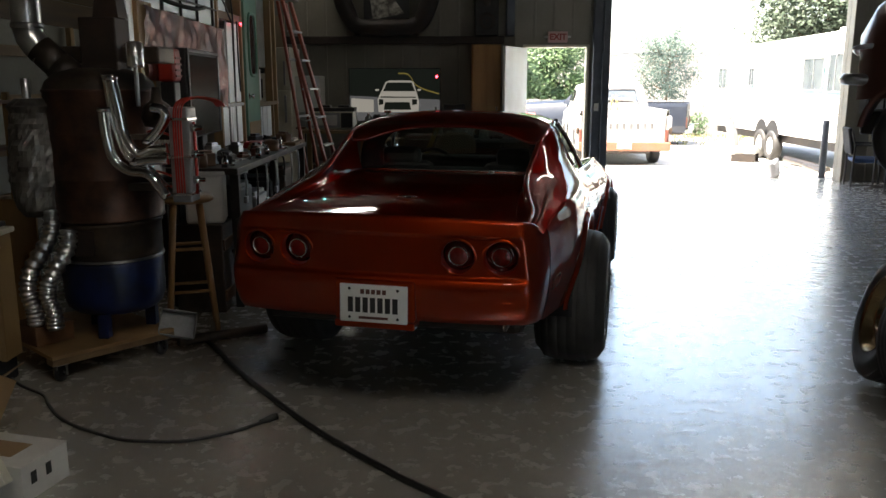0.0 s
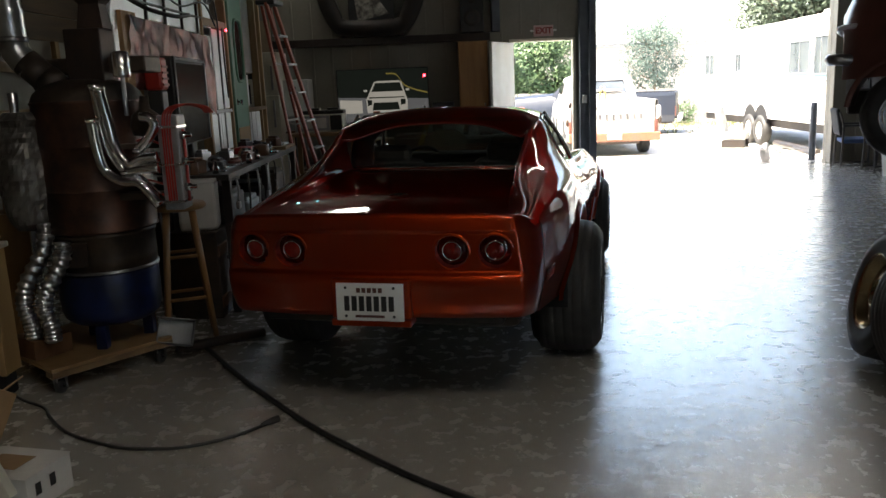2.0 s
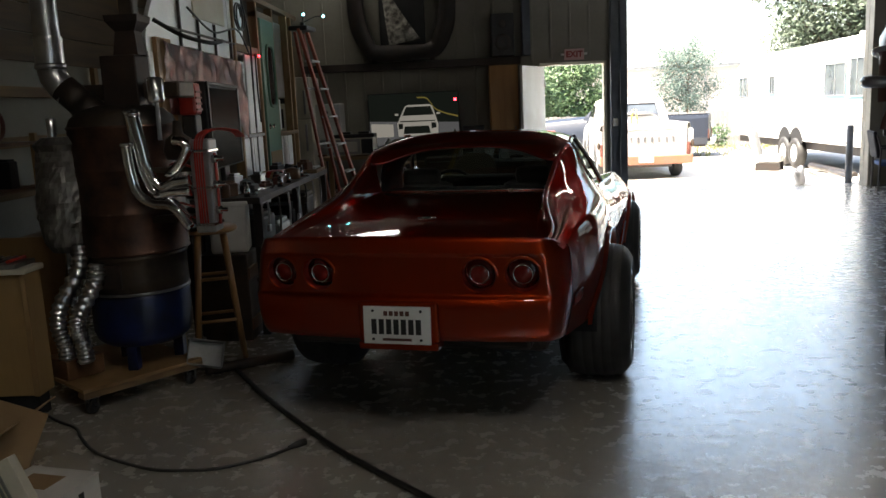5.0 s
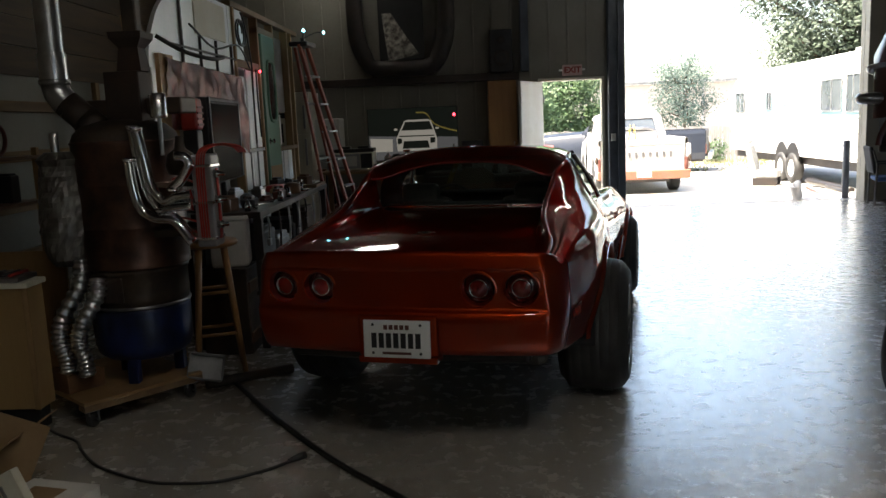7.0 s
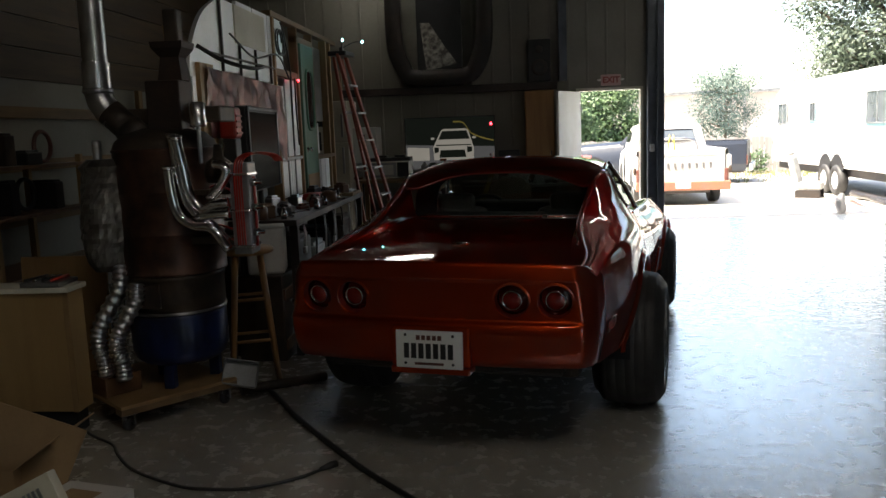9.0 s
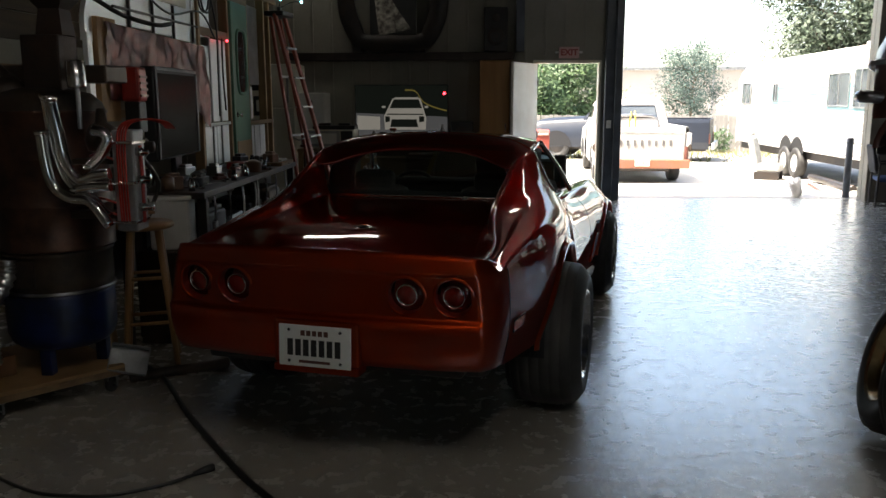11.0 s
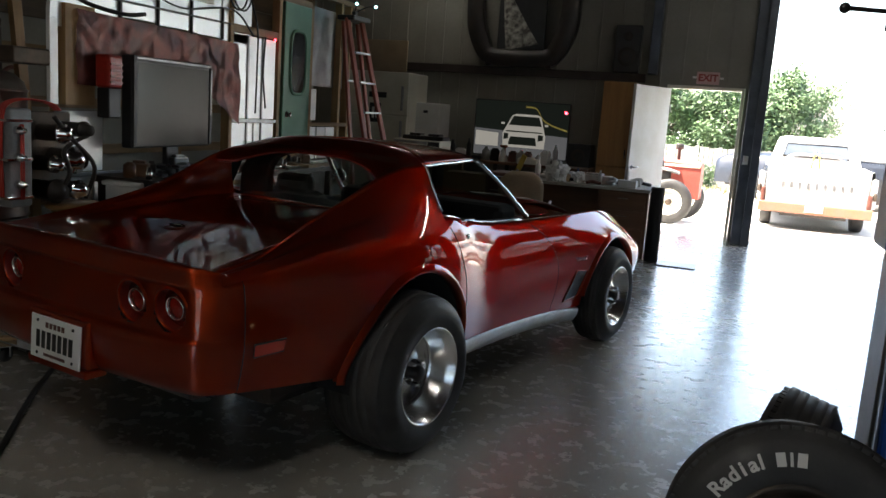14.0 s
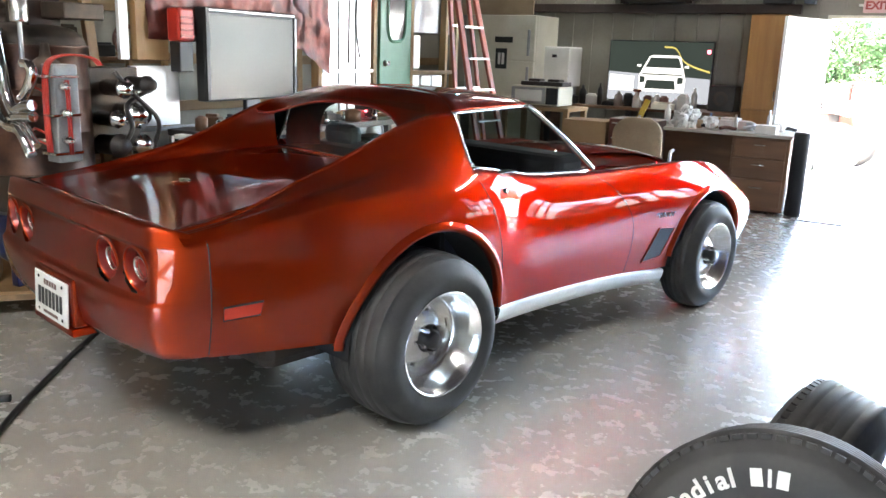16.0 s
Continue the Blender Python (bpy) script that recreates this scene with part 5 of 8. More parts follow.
for k, (y, h) in enumerate(((6.3, 0.42), (6.8, 0.3), (7.3, 0.36), (7.9, 0.4))):
    bm = bmesh.new()
    box(bm, -0.17, 0.17, -0.19, 0.19, 0, h, 0.02)
    box(bm, -0.15, 0.15, -0.17, 0.17, h - 0.01, h + 0.03, 0.01)
    solid("storage_bin", bm, (M_BLACK, M_STEELGREY, M_DARK, M_DRUM)[k], "dark storage bin on the lower bench shelf", "bin", pose(-1.5, y, 0.41))
bn = thing("white_bucket_box", "white plastic tub standing against the bench", "tub", pose(-1.53, 5.98, 0.62, 0, 0, 10))
bm = bmesh.new()
box(bm, -0.13, 0.13, -0.12, 0.12, 0.0, 0.34, 0.02)
part("body", bm, M_PAPER, bn)
quick("rim", bn, M_PAPER, (-0.145, 0.145, -0.135, 0.135, 0.33, 0.36), bevel=0.008)
cr = thing("crate", "dark wooden crate under the white tub", "crate", pose(-1.55, 6.0, 0))
quick("body", cr, M_DRUM, (-0.17, 0.17, -0.2, 0.2, 0.0, 0.62), bevel=0.01)
each("batten", cr, M_BROWNWOOD, [(0.171, 0.185, -0.2, 0.2, 0.08, 0.16), (0.171, 0.185, -0.2, 0.2, 0.44, 0.52)])

# ---- wood stove still on its trolley ----
TM = pose(-1.95, 4.98, 0, 0, 0, 49)
trolley = thing("trolley", "plywood trolley on swivel castors under the still", "trolley", TM)
quick("deck", trolley, M_PLY, (-0.42, 0.29, -0.42, 0.40, 0.135, 0.155), bevel=0.002)
each("frame_beam", trolley, M_TIMBER_Y, [(-0.42, 0.29, -0.42, -0.34, 0.10, 0.134), (-0.42, 0.29, 0.32, 0.40, 0.10, 0.134)], 0.003)
for sx in (-0.36, 0.23):
    for sy in (-0.37, 0.35):
        bm = bmesh.new()
        lathe(bm, [(0.012, -0.016), (0.038, -0.016), (0.042, -0.008), (0.042, 0.008), (0.038, 0.016), (0.012, 0.016)], 20, pose(sx, sy, 0.042, 90, 0, 30))
        cw = part("castor", bm, M_BLACK, trolley, "black rubber castor")
        quick("fork", cw, M_STEELGREY, (sx - 0.03, sx - 0.022, sy - 0.02, sy + 0.03, 0.03, 0.1), (sx + 0.022, sx + 0.03, sy - 0.02, sy + 0.03, 0.03, 0.1), (sx - 0.035, sx + 0.035, sy - 0.03, sy + 0.03, 0.09, 0.1), bevel=0.002)
BX, BY = -1.77, 4.93
still = thing("wood_stove_still", "brown steel barrel still on a blue tank base", "still", pose(BX, BY, 0.155))


def turned(name, parent, material_, profile, at=(0, 0, 0), seg=36, label="", m=None):
    bm = bmesh.new()
    lathe(bm, profile, seg, m or Matrix.Translation(at))
    return part(name, bm, material_, parent, label)


for k in range(3):
    a = math.radians(30 + 120 * k)
    quick("tank_foot", still, M_TANKBLUE, (0.19 * math.cos(a) - 0.03, 0.19 * math.cos(a) + 0.03, 0.19 * math.sin(a) - 0.03, 0.19 * math.sin(a) + 0.03, 0.0, 0.15))
turned("tank", still, M_TANKBLUE, [(0, 0.125), (0.16, 0.128), (0.225, 0.142), (0.26, 0.172), (0.276, 0.22), (0.278, 0.30), (0.278, 0.42), (0.272, 0.445), (0.0, 0.445)], label="blue enamelled tank")
turned("tank_seam", still, M_STEELGREY, [(0.270, 0.440), (0.285, 0.443), (0.285, 0.456), (0.270, 0.460)], label="bright steel band")
turned("firebox", still, M_DRUM, [(0.0, 0.456), (0.274, 0.457), (0.280, 0.52), (0.277, 0.64), (0.287, 0.645), (0.287, 0.672), (0.0, 0.672)], label="soot-stained steel firebox")
quick("firebox_door", still, M_RUSTBROWN, (-0.13, 0.02, -0.292, -0.262, 0.49, 0.63), bevel=0.006, label="rusty firebox door")
turned("barrel", still, M_BARREL, [(0, 0.673), (0.302, 0.673), (0.306, 0.678), (0.302, 0.686), (0.30, 0.90), (0.303, 0.905), (0.30, 0.91), (0.298, 1.14), (0.302, 1.145), (0.298, 1.15), (0.298, 1.37), (0.306, 1.38), (0.298, 1.39), (0, 1.39)], label="brown painted steel barrel")
turned("dome", still, M_DRUM, [(0.296, 1.39), (0.28, 1.43), (0.23, 1.475), (0.14, 1.50), (0, 1.51)], label="dark domed lid")
quick("stack_box", still, M_RUSTBROWN, (-0.05, 0.15, -0.10, 0.10, 1.47, 1.77), bevel=0.008, label="rusty box stack")
bm = bmesh.new()
grid(bm, [[(0.09 + sx * w, sy * w, z) for sx, sy in ((-1, -1), (1, -1), (1, 1), (-1, 1), (-1, -1))] for z, w in ((1.77, 0.07), (1.90, 0.055), (1.95, 0.09), (1.985, 0.095))])
part("stack_cowl", bm, M_RUSTBROWN, still, smooth=False)
quick("stack_post", still, M_DRUM, (0.06, 0.145, -0.04, 0.04, 1.95, 2.17), bevel=0.01)
quick("stack_plate", still, M_DRUM, (-0.25, 0.35, -0.02, 0.24, 1.53, 1.62), bevel=0.01)
# elbowed flue pipe
flue = thing("flue_pipe", "shiny galvanised elbowed flue pipe rising from the still", "flue pipe", pose(BX, BY, 0.155))
bm = bmesh.new()
tube(bm, [(-0.12, -0.04, 1.44), (-0.20, -0.05, 1.52)], 0.085, 20)
tube(bm, [(-0.18, -0.05, 1.50), (-0.29, -0.06, 1.61)], 0.08, 20)
part("lower_elbow", bm, M_DRUM, flue)
bm = bmesh.new()
tube(bm, [(-0.26, -0.06, 1.575), (-0.30, -0.06, 1.615), (-0.335, -0.06, 1.665), (-0.345, -0.06, 1.72)], 0.076, 20)
part("elbow", bm, M_GALV, flue, "segmented galvanised elbow")
turned("collar", flue, M_STEELGREY, [(0.074, 0), (0.084, 0.004), (0.084, 0.03), (0.074, 0.034)], (-0.345, -0.06, 1.71))
turned("damper_section", flue, M_GALV, [(0.074, 1.73), (0.076, 1.74), (0.076, 1.86), (0.08, 1.87), (0.074, 1.89)], (-0.345, -0.06, 0))
turned("upper_pipe", flue, M_GALV, [(0.068, 1.885), (0.068, 4.5)], (-0.345, -0.06, 0), label="straight galvanised pipe")
# foil-wrapped side tank
bm = bmesh.new()
prof = [(0, 0.72), (0.08, 0.70), (0.115, 0.74)] + [(0.122 + 0.018 * math.sin(k * 0.22), 0.76 + 0.028 * k) for k in range(19)] + [(0.125, 1.30), (0.08, 1.34), (0, 1.34)]
lathe(bm, prof, 40, Matrix.Translation((-0.31, -0.17, 0)), False)
for v in bm.verts:
    d = 0.012 * noise.noise(v.co * 22) + 0.008 * noise.noise(v.co * 47)
    axis = Vector((v.co.x + 0.31, v.co.y + 0.17, 0))
    v.co += axis.normalized() * d if axis.length > 0.02 else Vector()
part("side_tank", bm, M_FOIL, still, "crumpled foil-wrapped side tank", smooth=False)
turned("side_tank_vent", still, M_GALV, [(0.022, 1.33), (0.024, 1.44), (0.02, 1.445)], (-0.33, -0.17, 0), 16)
for k, (x0, y0) in enumerate(((-0.25, -0.27), (-0.13, -0.34))):
    path = spline([(x0 + 0.02, y0 + 0.05, 0.74 - 0.1 * k), (x0 + 0.015, y0 + 0.02, 0.6 - 0.06 * k), (x0 - 0.08 + 0.02 * k, y0 - 0.03, 0.42 - 0.03 * k), (x0 - 0.10 + 0.02 * k, y0 - 0.05, 0.30), (x0 - 0.075 + 0.02 * k, y0 - 0.05, 0.20), (x0 - 0.07 + 0.02 * k, y0 - 0.05, 0.11)], 16)
    bm = bmesh.new()
    tube(bm, path, [(0.038, 0.047, 0.047, 0.038)[i % 4] for i in range(len(path))], 16)
    part("flexible_duct", bm, M_GALV, still, "ribbed silver flexible duct", smooth=True)
wd = thing("wood_block", "dark timber block under the flexible duct", "block", pose(-2.10, 4.70, 0.157, 0, 0, -35))
quick("block", wd, M_BROWNWOOD, (-0.12, 0.12, -0.11, 0.11, 0, 0.11), bevel=0.005)
# polished header pipes, tall vessel and valves on the near side
def at_front(px, py, y=-0.27):
    """Still-local point from a sideways offset and a height, on the near side."""
    return (px - BX, y, py - 0.155)


pipes = [
    [(-1.60, 1.61), (-1.585, 1.45), (-1.55, 1.27), (-1.50, 1.17), (-1.42, 1.12), (-1.33, 1.02)],
    [(-1.57, 1.60), (-1.545, 1.45), (-1.52, 1.30), (-1.46, 1.21), (-1.38, 1.23), (-1.30, 1.24)],
    [(-1.62, 1.44), (-1.61, 1.3), (-1.58, 1.18), (-1.50, 1.12), (-1.40, 1.10), (-1.31, 0.98)],
    [(-1.41, 1.27), (-1.35, 1.33), (-1.31, 1.40), (-1.33, 1.44), (-1.38, 1.45)],
    [(-1.48, 1.16), (-1.40, 1.175), (-1.30, 1.18)],
]
for k, pp in enumerate(pipes):
    bm = bmesh.new()
    tube(bm, spline([at_front(a, b, -0.30 - 0.02 * (k % 3)) for a, b in pp], 7), 0.028, 14)
    hp = part("header_pipe", bm, M_CHROME, still, "polished steel header pipe")
    bm = bmesh.new()
    e0 = Vector(at_front(*pp[0], -0.30 - 0.02 * (k % 3)))
    lathe(bm, [(0.0, -0.01), (0.033, -0.01), (0.033, 0.012), (0.0, 0.012)], 18, Matrix.Translation(e0))
    part("pipe_flange", bm, M_CHROME, hp)
turned("condenser", still, M_POLISHED, [(0, 0), (0.042, 0.0), (0.045, 0.01), (0.045, 0.125), (0.03, 0.135), (0, 0.135)], (-1.465 - BX, -0.25, 1.50), 22, "small polished condenser can")
turned("condenser_stem", still, M_STEELGREY, [(0.012, -0.2), (0.012, 0.0)], (-1.465 - BX, -0.25, 1.50), 10)
turned("valve_body", still, M_DRUM, [(0, 0), (0.07, 0.01), (0.085, 0.06), (0.07, 0.12), (0.03, 0.15), (0.02, 0.22), (0, 0.22)], (-1.40 - BX, -0.16, 1.18), 20, "dark valve body")
quick("mount_bar", still, M_DRUM, (0.2, 0.50, -0.20, -0.16, 1.12, 1.15))
# red-piped radiator column, bracketed to the barrel
RX, RY, RZ = -1.26 - BX, 4.72 - BY, -0.155
bm = bmesh.new()
box(bm, RX - 0.055, RX + 0.055, RY - 0.04, RY + 0.10, 0.94 + RZ, 1.45 + RZ, 0.01)
rc = part("radiator_column", bm, material("grey_enamel", (0.30, 0.30, 0.31), 0.4, 0.3, (0.22, 0.22, 0.225), 6, 60, 0.06), still, "grey steel radiator column")
bars("red_pipe", rc, M_REDPLASTIC, [spline([(RX + x, RY - 0.055, 0.98 + RZ), (RX + x, RY - 0.06, 1.2 + RZ), (RX + x, RY - 0.05, 1.40 + RZ), (RX + x + 0.015, RY - 0.02, 1.475 + RZ), (RX + x + 0.07, RY + 0.05, 1.50 + RZ), (RX + x + 0.15, RY + 0.12, 1.485 + RZ), (RX + x + 0.18, RY + 0.15, 1.45 + RZ)], 6) for x in (-0.02, -0.008, 0.006, 0.02)], 0.005, 8, "red rubber pipe")
bars("red_pipe", rc, M_REDPLASTIC, [spline([(RX + 0.062, RY + y, 0.98 + RZ), (RX + 0.064, RY + y, 1.2 + RZ), (RX + 0.062, RY + y, 1.37 + RZ)], 4) for y in (0.02, 0.034)] + [spline([(RX - 0.05, RY - 0.02, z + RZ), (RX - 0.12, RY - 0.05, z + 0.03 + RZ), (RX - 0.17, RY - 0.03, z + 0.02 + RZ)], 4) for z in (1.02, 1.08, 1.3)], 0.006, 8, "red rubber pipe")
for z in (0.98, 1.18, 1.38):
    quick("clamp", rc, M_CHROME, (RX - 0.06, RX + 0.06, RY - 0.064, RY + 0.102, z + RZ, z + 0.016 + RZ), bevel=0.003)
for z in (1.34, 1.20, 1.06):
    turned("fitting", rc, M_CHROME, [(0, 0), (0.022, 0), (0.022, 0.03), (0.012, 0.035), (0.012, 0.06), (0, 0.06)], m=pose(RX + 0.055, RY, z + RZ, 0, 90, 0), seg=14)
quick("bracket", rc, M_DRUM, (0.2, RX - 0.05, RY - 0.01, RY + 0.06, 1.0 + RZ, 1.04 + RZ))
hb = thing("pump_assembly", "dark pumps with bright cylinder ends behind the still", "pump", pose(-1.55, 5.22, 0))
each("stand_leg", hb, M_BLACKSTEEL, [(-0.14, -0.10, -0.05, -0.01, 0.0, 0.9), (-0.14, -0.10, 0.30, 0.34, 0.0, 0.9)], 0.004)
for k, (y, z, r) in enumerate(((0.05, 0.98, 0.06), (0.22, 0.98, 0.05), (0.04, 1.14, 0.045), (0.2, 1.16, 0.07), (0.1, 1.32, 0.05), (0.27, 1.34, 0.045))):
    turned("pump_cylinder", hb, M_CHROME if k in (1, 2, 3, 4) else M_BLACKSTEEL, [(0, -0.12), (r, -0.12), (r, 0.05), (r * 1.2, 0.055), (r * 1.2, 0.075), (r * 0.8, 0.08), (r * 0.75, 0.12), (0, 0.125)], m=pose(0, y, z - 0.02, 0, 90, 0), seg=20)
quick("back_plate", hb, M_DRUM, (-0.14, -0.10, -0.05, 0.34, 0.9, 1.42), bevel=0.01)
bars("pump_pipe", hb, M_BLACKSTEEL, [spline([(0.06, 0.02, 0.9), (0.1, 0.12, 1.06), (0.06, 0.12, 1.2), (0.08, 0.3, 1.3)], 5), spline([(0.05, 0.3, 0.9), (0.12, 0.3, 1.1), (0.1, 0.15, 1.26), (0.05, 0.05, 1.4)], 5)], 0.014)
sd = thing("leaning_plank", "yellow-brown plank leaning beside the camper shell", "plank", pose(-1.74, 5.44, 0, 3, -3, 0))
quick("plank", sd, M_TIMBER_Z, (-0.02, 0.02, -0.035, 0.035, 0.0, 2.3), bevel=0.003)
# wooden stool
st = thing("bar_stool", "round varnished wooden bar stool", "stool", pose(-1.49, 5.42, 0, 0, 0, 20))
bm = bmesh.new()
lathe(bm, [(0, 0.84), (0.15, 0.84), (0.17, 0.85), (0.172, 0.868), (0.16, 0.88), (0, 0.876)], 32)
part("seat", bm, M_STOOL, st)
for k in range(4):
    a = math.radians(45 + 90 * k)
    bm = bmesh.new()
    tube(bm, [(0.21 * math.cos(a), 0.21 * math.sin(a), 0), (0.11 * math.cos(a), 0.11 * math.sin(a), 0.842)], [0.017, 0.021], 10)
    part("leg", bm, M_STOOL, st)
for z, f in ((0.28, 0.176), (0.32, 0.172), (0.55, 0.145), (0.59, 0.14)):
    for k in ((0, 2) if z in (0.28, 0.55) else (1, 3)):
        a, b = math.radians(45 + 90 * k), math.radians(135 + 90 * k)
        bm = bmesh.new()
        tube(bm, [(f * math.cos(a), f * math.sin(a), z), (f * math.cos(b), f * math.sin(b), z)], 0.011, 8)
        part("rung", bm, M_STOOL, st)
# silver funnel tray and pipes on the floor
ft = thing("drip_tray", "dull metal drip tray leaning on the trolley", "tray", pose(-1.44, 4.97, 0.158, 62, 14, 20))
bm = bmesh.new()
box(bm, -0.10, 0.10, -0.075, 0.075, 0.0, 0.012, 0.004)
part("base", bm, M_TIN, ft)
each("rim", ft, M_TIN, [(-0.10, 0.10, -0.079, -0.073, 0.012, 0.07), (-0.10, 0.10, 0.073, 0.079, 0.012, 0.07), (-0.104, -0.098, -0.075, 0.075, 0.012, 0.07), (0.098, 0.104, -0.075, 0.075, 0.012, 0.07)], 0.002)
bm = bmesh.new()
tube(bm, [(-1.45, 5.0, 0.05), (-1.0, 5.35, 0.03)], 0.03, 12)
solid("floor_pipe", bm, M_DRUM, "dark iron pipe lying on the concrete", "pipe")
# hose and cord on the floor
def on_floor(pts, r):
    return [(x, y, r) for x, y in pts]


bm = bmesh.new()
tube(bm, spline(on_floor([(-1.9, 5.7), (-1.5, 5.32), (-1.294, 5.093), (-1.0, 4.62), (-0.757, 4.264), (-0.50, 3.91), (-0.296, 3.668), (-0.05, 3.40), (0.14, 3.22), (0.5, 2.9), (0.75, 2.5), (0.6, 2.0), (0.0, 1.7)], 0.014), 10), 0.014, 10)
solid("air_hose", bm, M_BLACK, "thick black air hose across the floor", "hose")
bm = bmesh.new()
tube(bm, spline(on_floor([(-2.6, 4.9), (-2.122, 4.407), (-1.90, 4.24), (-1.80, 4.10), (-1.62, 3.90), (-1.325, 3.724), (-1.15, 3.69), (-0.984, 3.70), (-0.80, 3.80), (-0.69, 3.91)], 0.008), 10), 0.008, 8)
cord = solid("power_cord", bm, M_BLACK, "thin black power cord with a plug on the floor", "cord")
bm = bmesh.new()
tube(bm, [(-0.70, 3.90, 0.012), (-0.655, 3.945, 0.014), (-0.635, 3.965, 0.014)], [0.01, 0.018, 0.018], 10)
part("plug", bm, M_BLACK, cord)

# ---- boxes and cabinet close to the camera ----
cb = thing("plywood_cabinet", "low plywood cabinet with a pale worn top", "cabinet", pose(-2.15, 4.40, 0, 0, 0, 0))
quick("carcass", cb, M_PLYPALE, (-0.75, 0.0, 0.0, 0.15, 0.13, 0.80), bevel=0.005)
quick("plinth", cb, M_DARK, (-0.74, -0.03, 0.03, 0.14, 0.0, 0.13), bevel=0.003)
quick("top", cb, M_OFFWHITE, (-0.77, 0.015, -0.03, 0.17, 0.80, 0.83), bevel=0.006)
each("edge_strip", cb, M_TIMBER_Z, [(-0.03, 0.002, -0.012, -0.001, 0.13, 0.80)], 0.003)
bm = bmesh.new()
box(bm, -0.30, 0.30, -0.012, 0.012, 0.0, 0.84, 0.003)
solid("leaning_plywood", bm, M_PLY, "brown plywood sheet standing behind the trolley", "plywood", pose(-2.80, 5.46, 0, -4, 0, 0))
tr = thing("tool_tray", "shallow steel tray of small tools on the cabinet", "tray", pose(-2.30, 4.47, 0.832))
quick("tray", tr, M_STEELGREY, (-0.1, 0.12, -0.1, 0.1, 0, 0.025))
for k in range(4):
    bm = bmesh.new()
    tube(bm, [(-0.08 + 0.05 * k, -0.08, 0.035), (-0.05 + 0.04 * k, 0.09, 0.035)], 0.009, 8)
    part("hand_tool", bm, (M_BLACK, M_CHROME, M_BLACK, M_REDPLASTIC)[k], tr)


def carton(label, m, w, d, h, flap, mat=M_CARDBOARD):
    c = thing("carton", label, "box", m, "loose cartons")
    t = 0.006
    quick("bottom", c, mat, (-w / 2, w / 2, -d / 2, d / 2, 0, t), bevel=0)
    each("side", c, mat, [(-w / 2, -w / 2 + t, -d / 2, d / 2, t, h), (w / 2 - t, w / 2, -d / 2, d / 2, t, h), (-w / 2 + t, w / 2 - t, -d / 2, -d / 2 + t, t, h), (-w / 2 + t, w / 2 - t, d / 2 - t, d / 2, t, h)], 0.0015)
    if flap:
        for s in (-1, 1):
            bm = bmesh.new()
            box(bm, 0, d * 0.48, -d / 2, d / 2, -t / 2, t / 2)
            part("flap", bm, mat, c, m=Matrix.Translation((s * (w / 2), 0, h)) @ Matrix.Rotation(math.radians(-35 if s > 0 else -150), 4, "Y"))
    else:
        quick("lid", c, mat, (-w / 2 - 0.003, w / 2 + 0.003, -d / 2 - 0.003, d / 2 + 0.003, h, h + t), bevel=0.002)
    return c


wc = carton("white printed carton with a torn lid", pose(-1.554, 3.303, 0, 0, 0, -14), 0.33, 0.25, 0.144, False, M_PAPER)
quick("print_patch", wc, M_CARDBOARD, (-0.10, 0.06, -0.06, 0.06, 0.1505, 0.1515), bevel=0)
each("print_bar", wc, M_BLACK, [(0.1652, 0.1660, -0.08 + 0.08 * k, -0.05 + 0.08 * k, 0.06, 0.11) for k in range(2)], 0)
oc_ = carton("open brown carton with a raised flap", pose(-2.08, 3.56, 0, 0, 0, 0), 0.42, 0.40, 0.24, True)
u_, v_ = Vector((0.234, 0.05, -0.108)).normalized(), Vector((-0.234, -0.08, -0.252))
v_ = (v_ - u_ * v_.dot(u_)).normalized()
n_ = u_.cross(v_)
fm = Matrix(((u_.x, v_.x, n_.x, 0.474), (u_.y, v_.y, n_.y, -0.06), (u_.z, v_.z, n_.z, 0.362), (0, 0, 0, 1)))
bm = bmesh.new()
box(bm, -0.55, 0.0, 0.0, 0.36, -0.003, 0.003, 0, fm)
part("long_flap", bm, M_CARDBOARD, oc_, "raised cardboard flap")
wv = thing("vent_cover", "pale louvred metal vent cover leaning on a carton", "vent cover", pose(-1.455, 3.14, 0.10, -8, -27, 0))
quick("panel", wv, M_OFFWHITE, (-0.24, 0.0, -0.05, 0.0, 0.0, 0.26), bevel=0.004)
each("louvre", wv, M_STEELGREY, [(-0.225 + 0.022 * k, -0.213 + 0.022 * k, -0.056, -0.0505, 0.02, 0.22) for k in range(8)], 0.001)

# ---- ladder ----
lad = thing("step_ladder", "orange-red fibreglass step ladder standing open", "ladder", pose(-1.64, 9.5, 0, 0, 0, -6))
for y in (-0.2, 0.2):
    bm = bmesh.new()
    box(bm, -0.016, 0.016, -0.035, 0.035, 0, 2.55, 0.005, Matrix.Translation((0.66, y * 1.25, 0)) @ Matrix.Rotation(math.radians(-14.5), 4, "Y") @ Matrix.Rotation(math.radians(y * 12), 4, "X"))
    part("front_rail", bm, M_LADDER, lad, "orange-red side rail")
    bm = bmesh.new()
    box(bm, -0.014, 0.014, -0.025, 0.025, 0, 2.47, 0.004, Matrix.Translation((0.36, y * 1.3, 0)) @ Matrix.Rotation(math.radians(-9.0), 4, "Y") @ Matrix.Rotation(math.radians(y * 14), 4, "X"))
    part("rear_rail", bm, M_LADDER, lad)
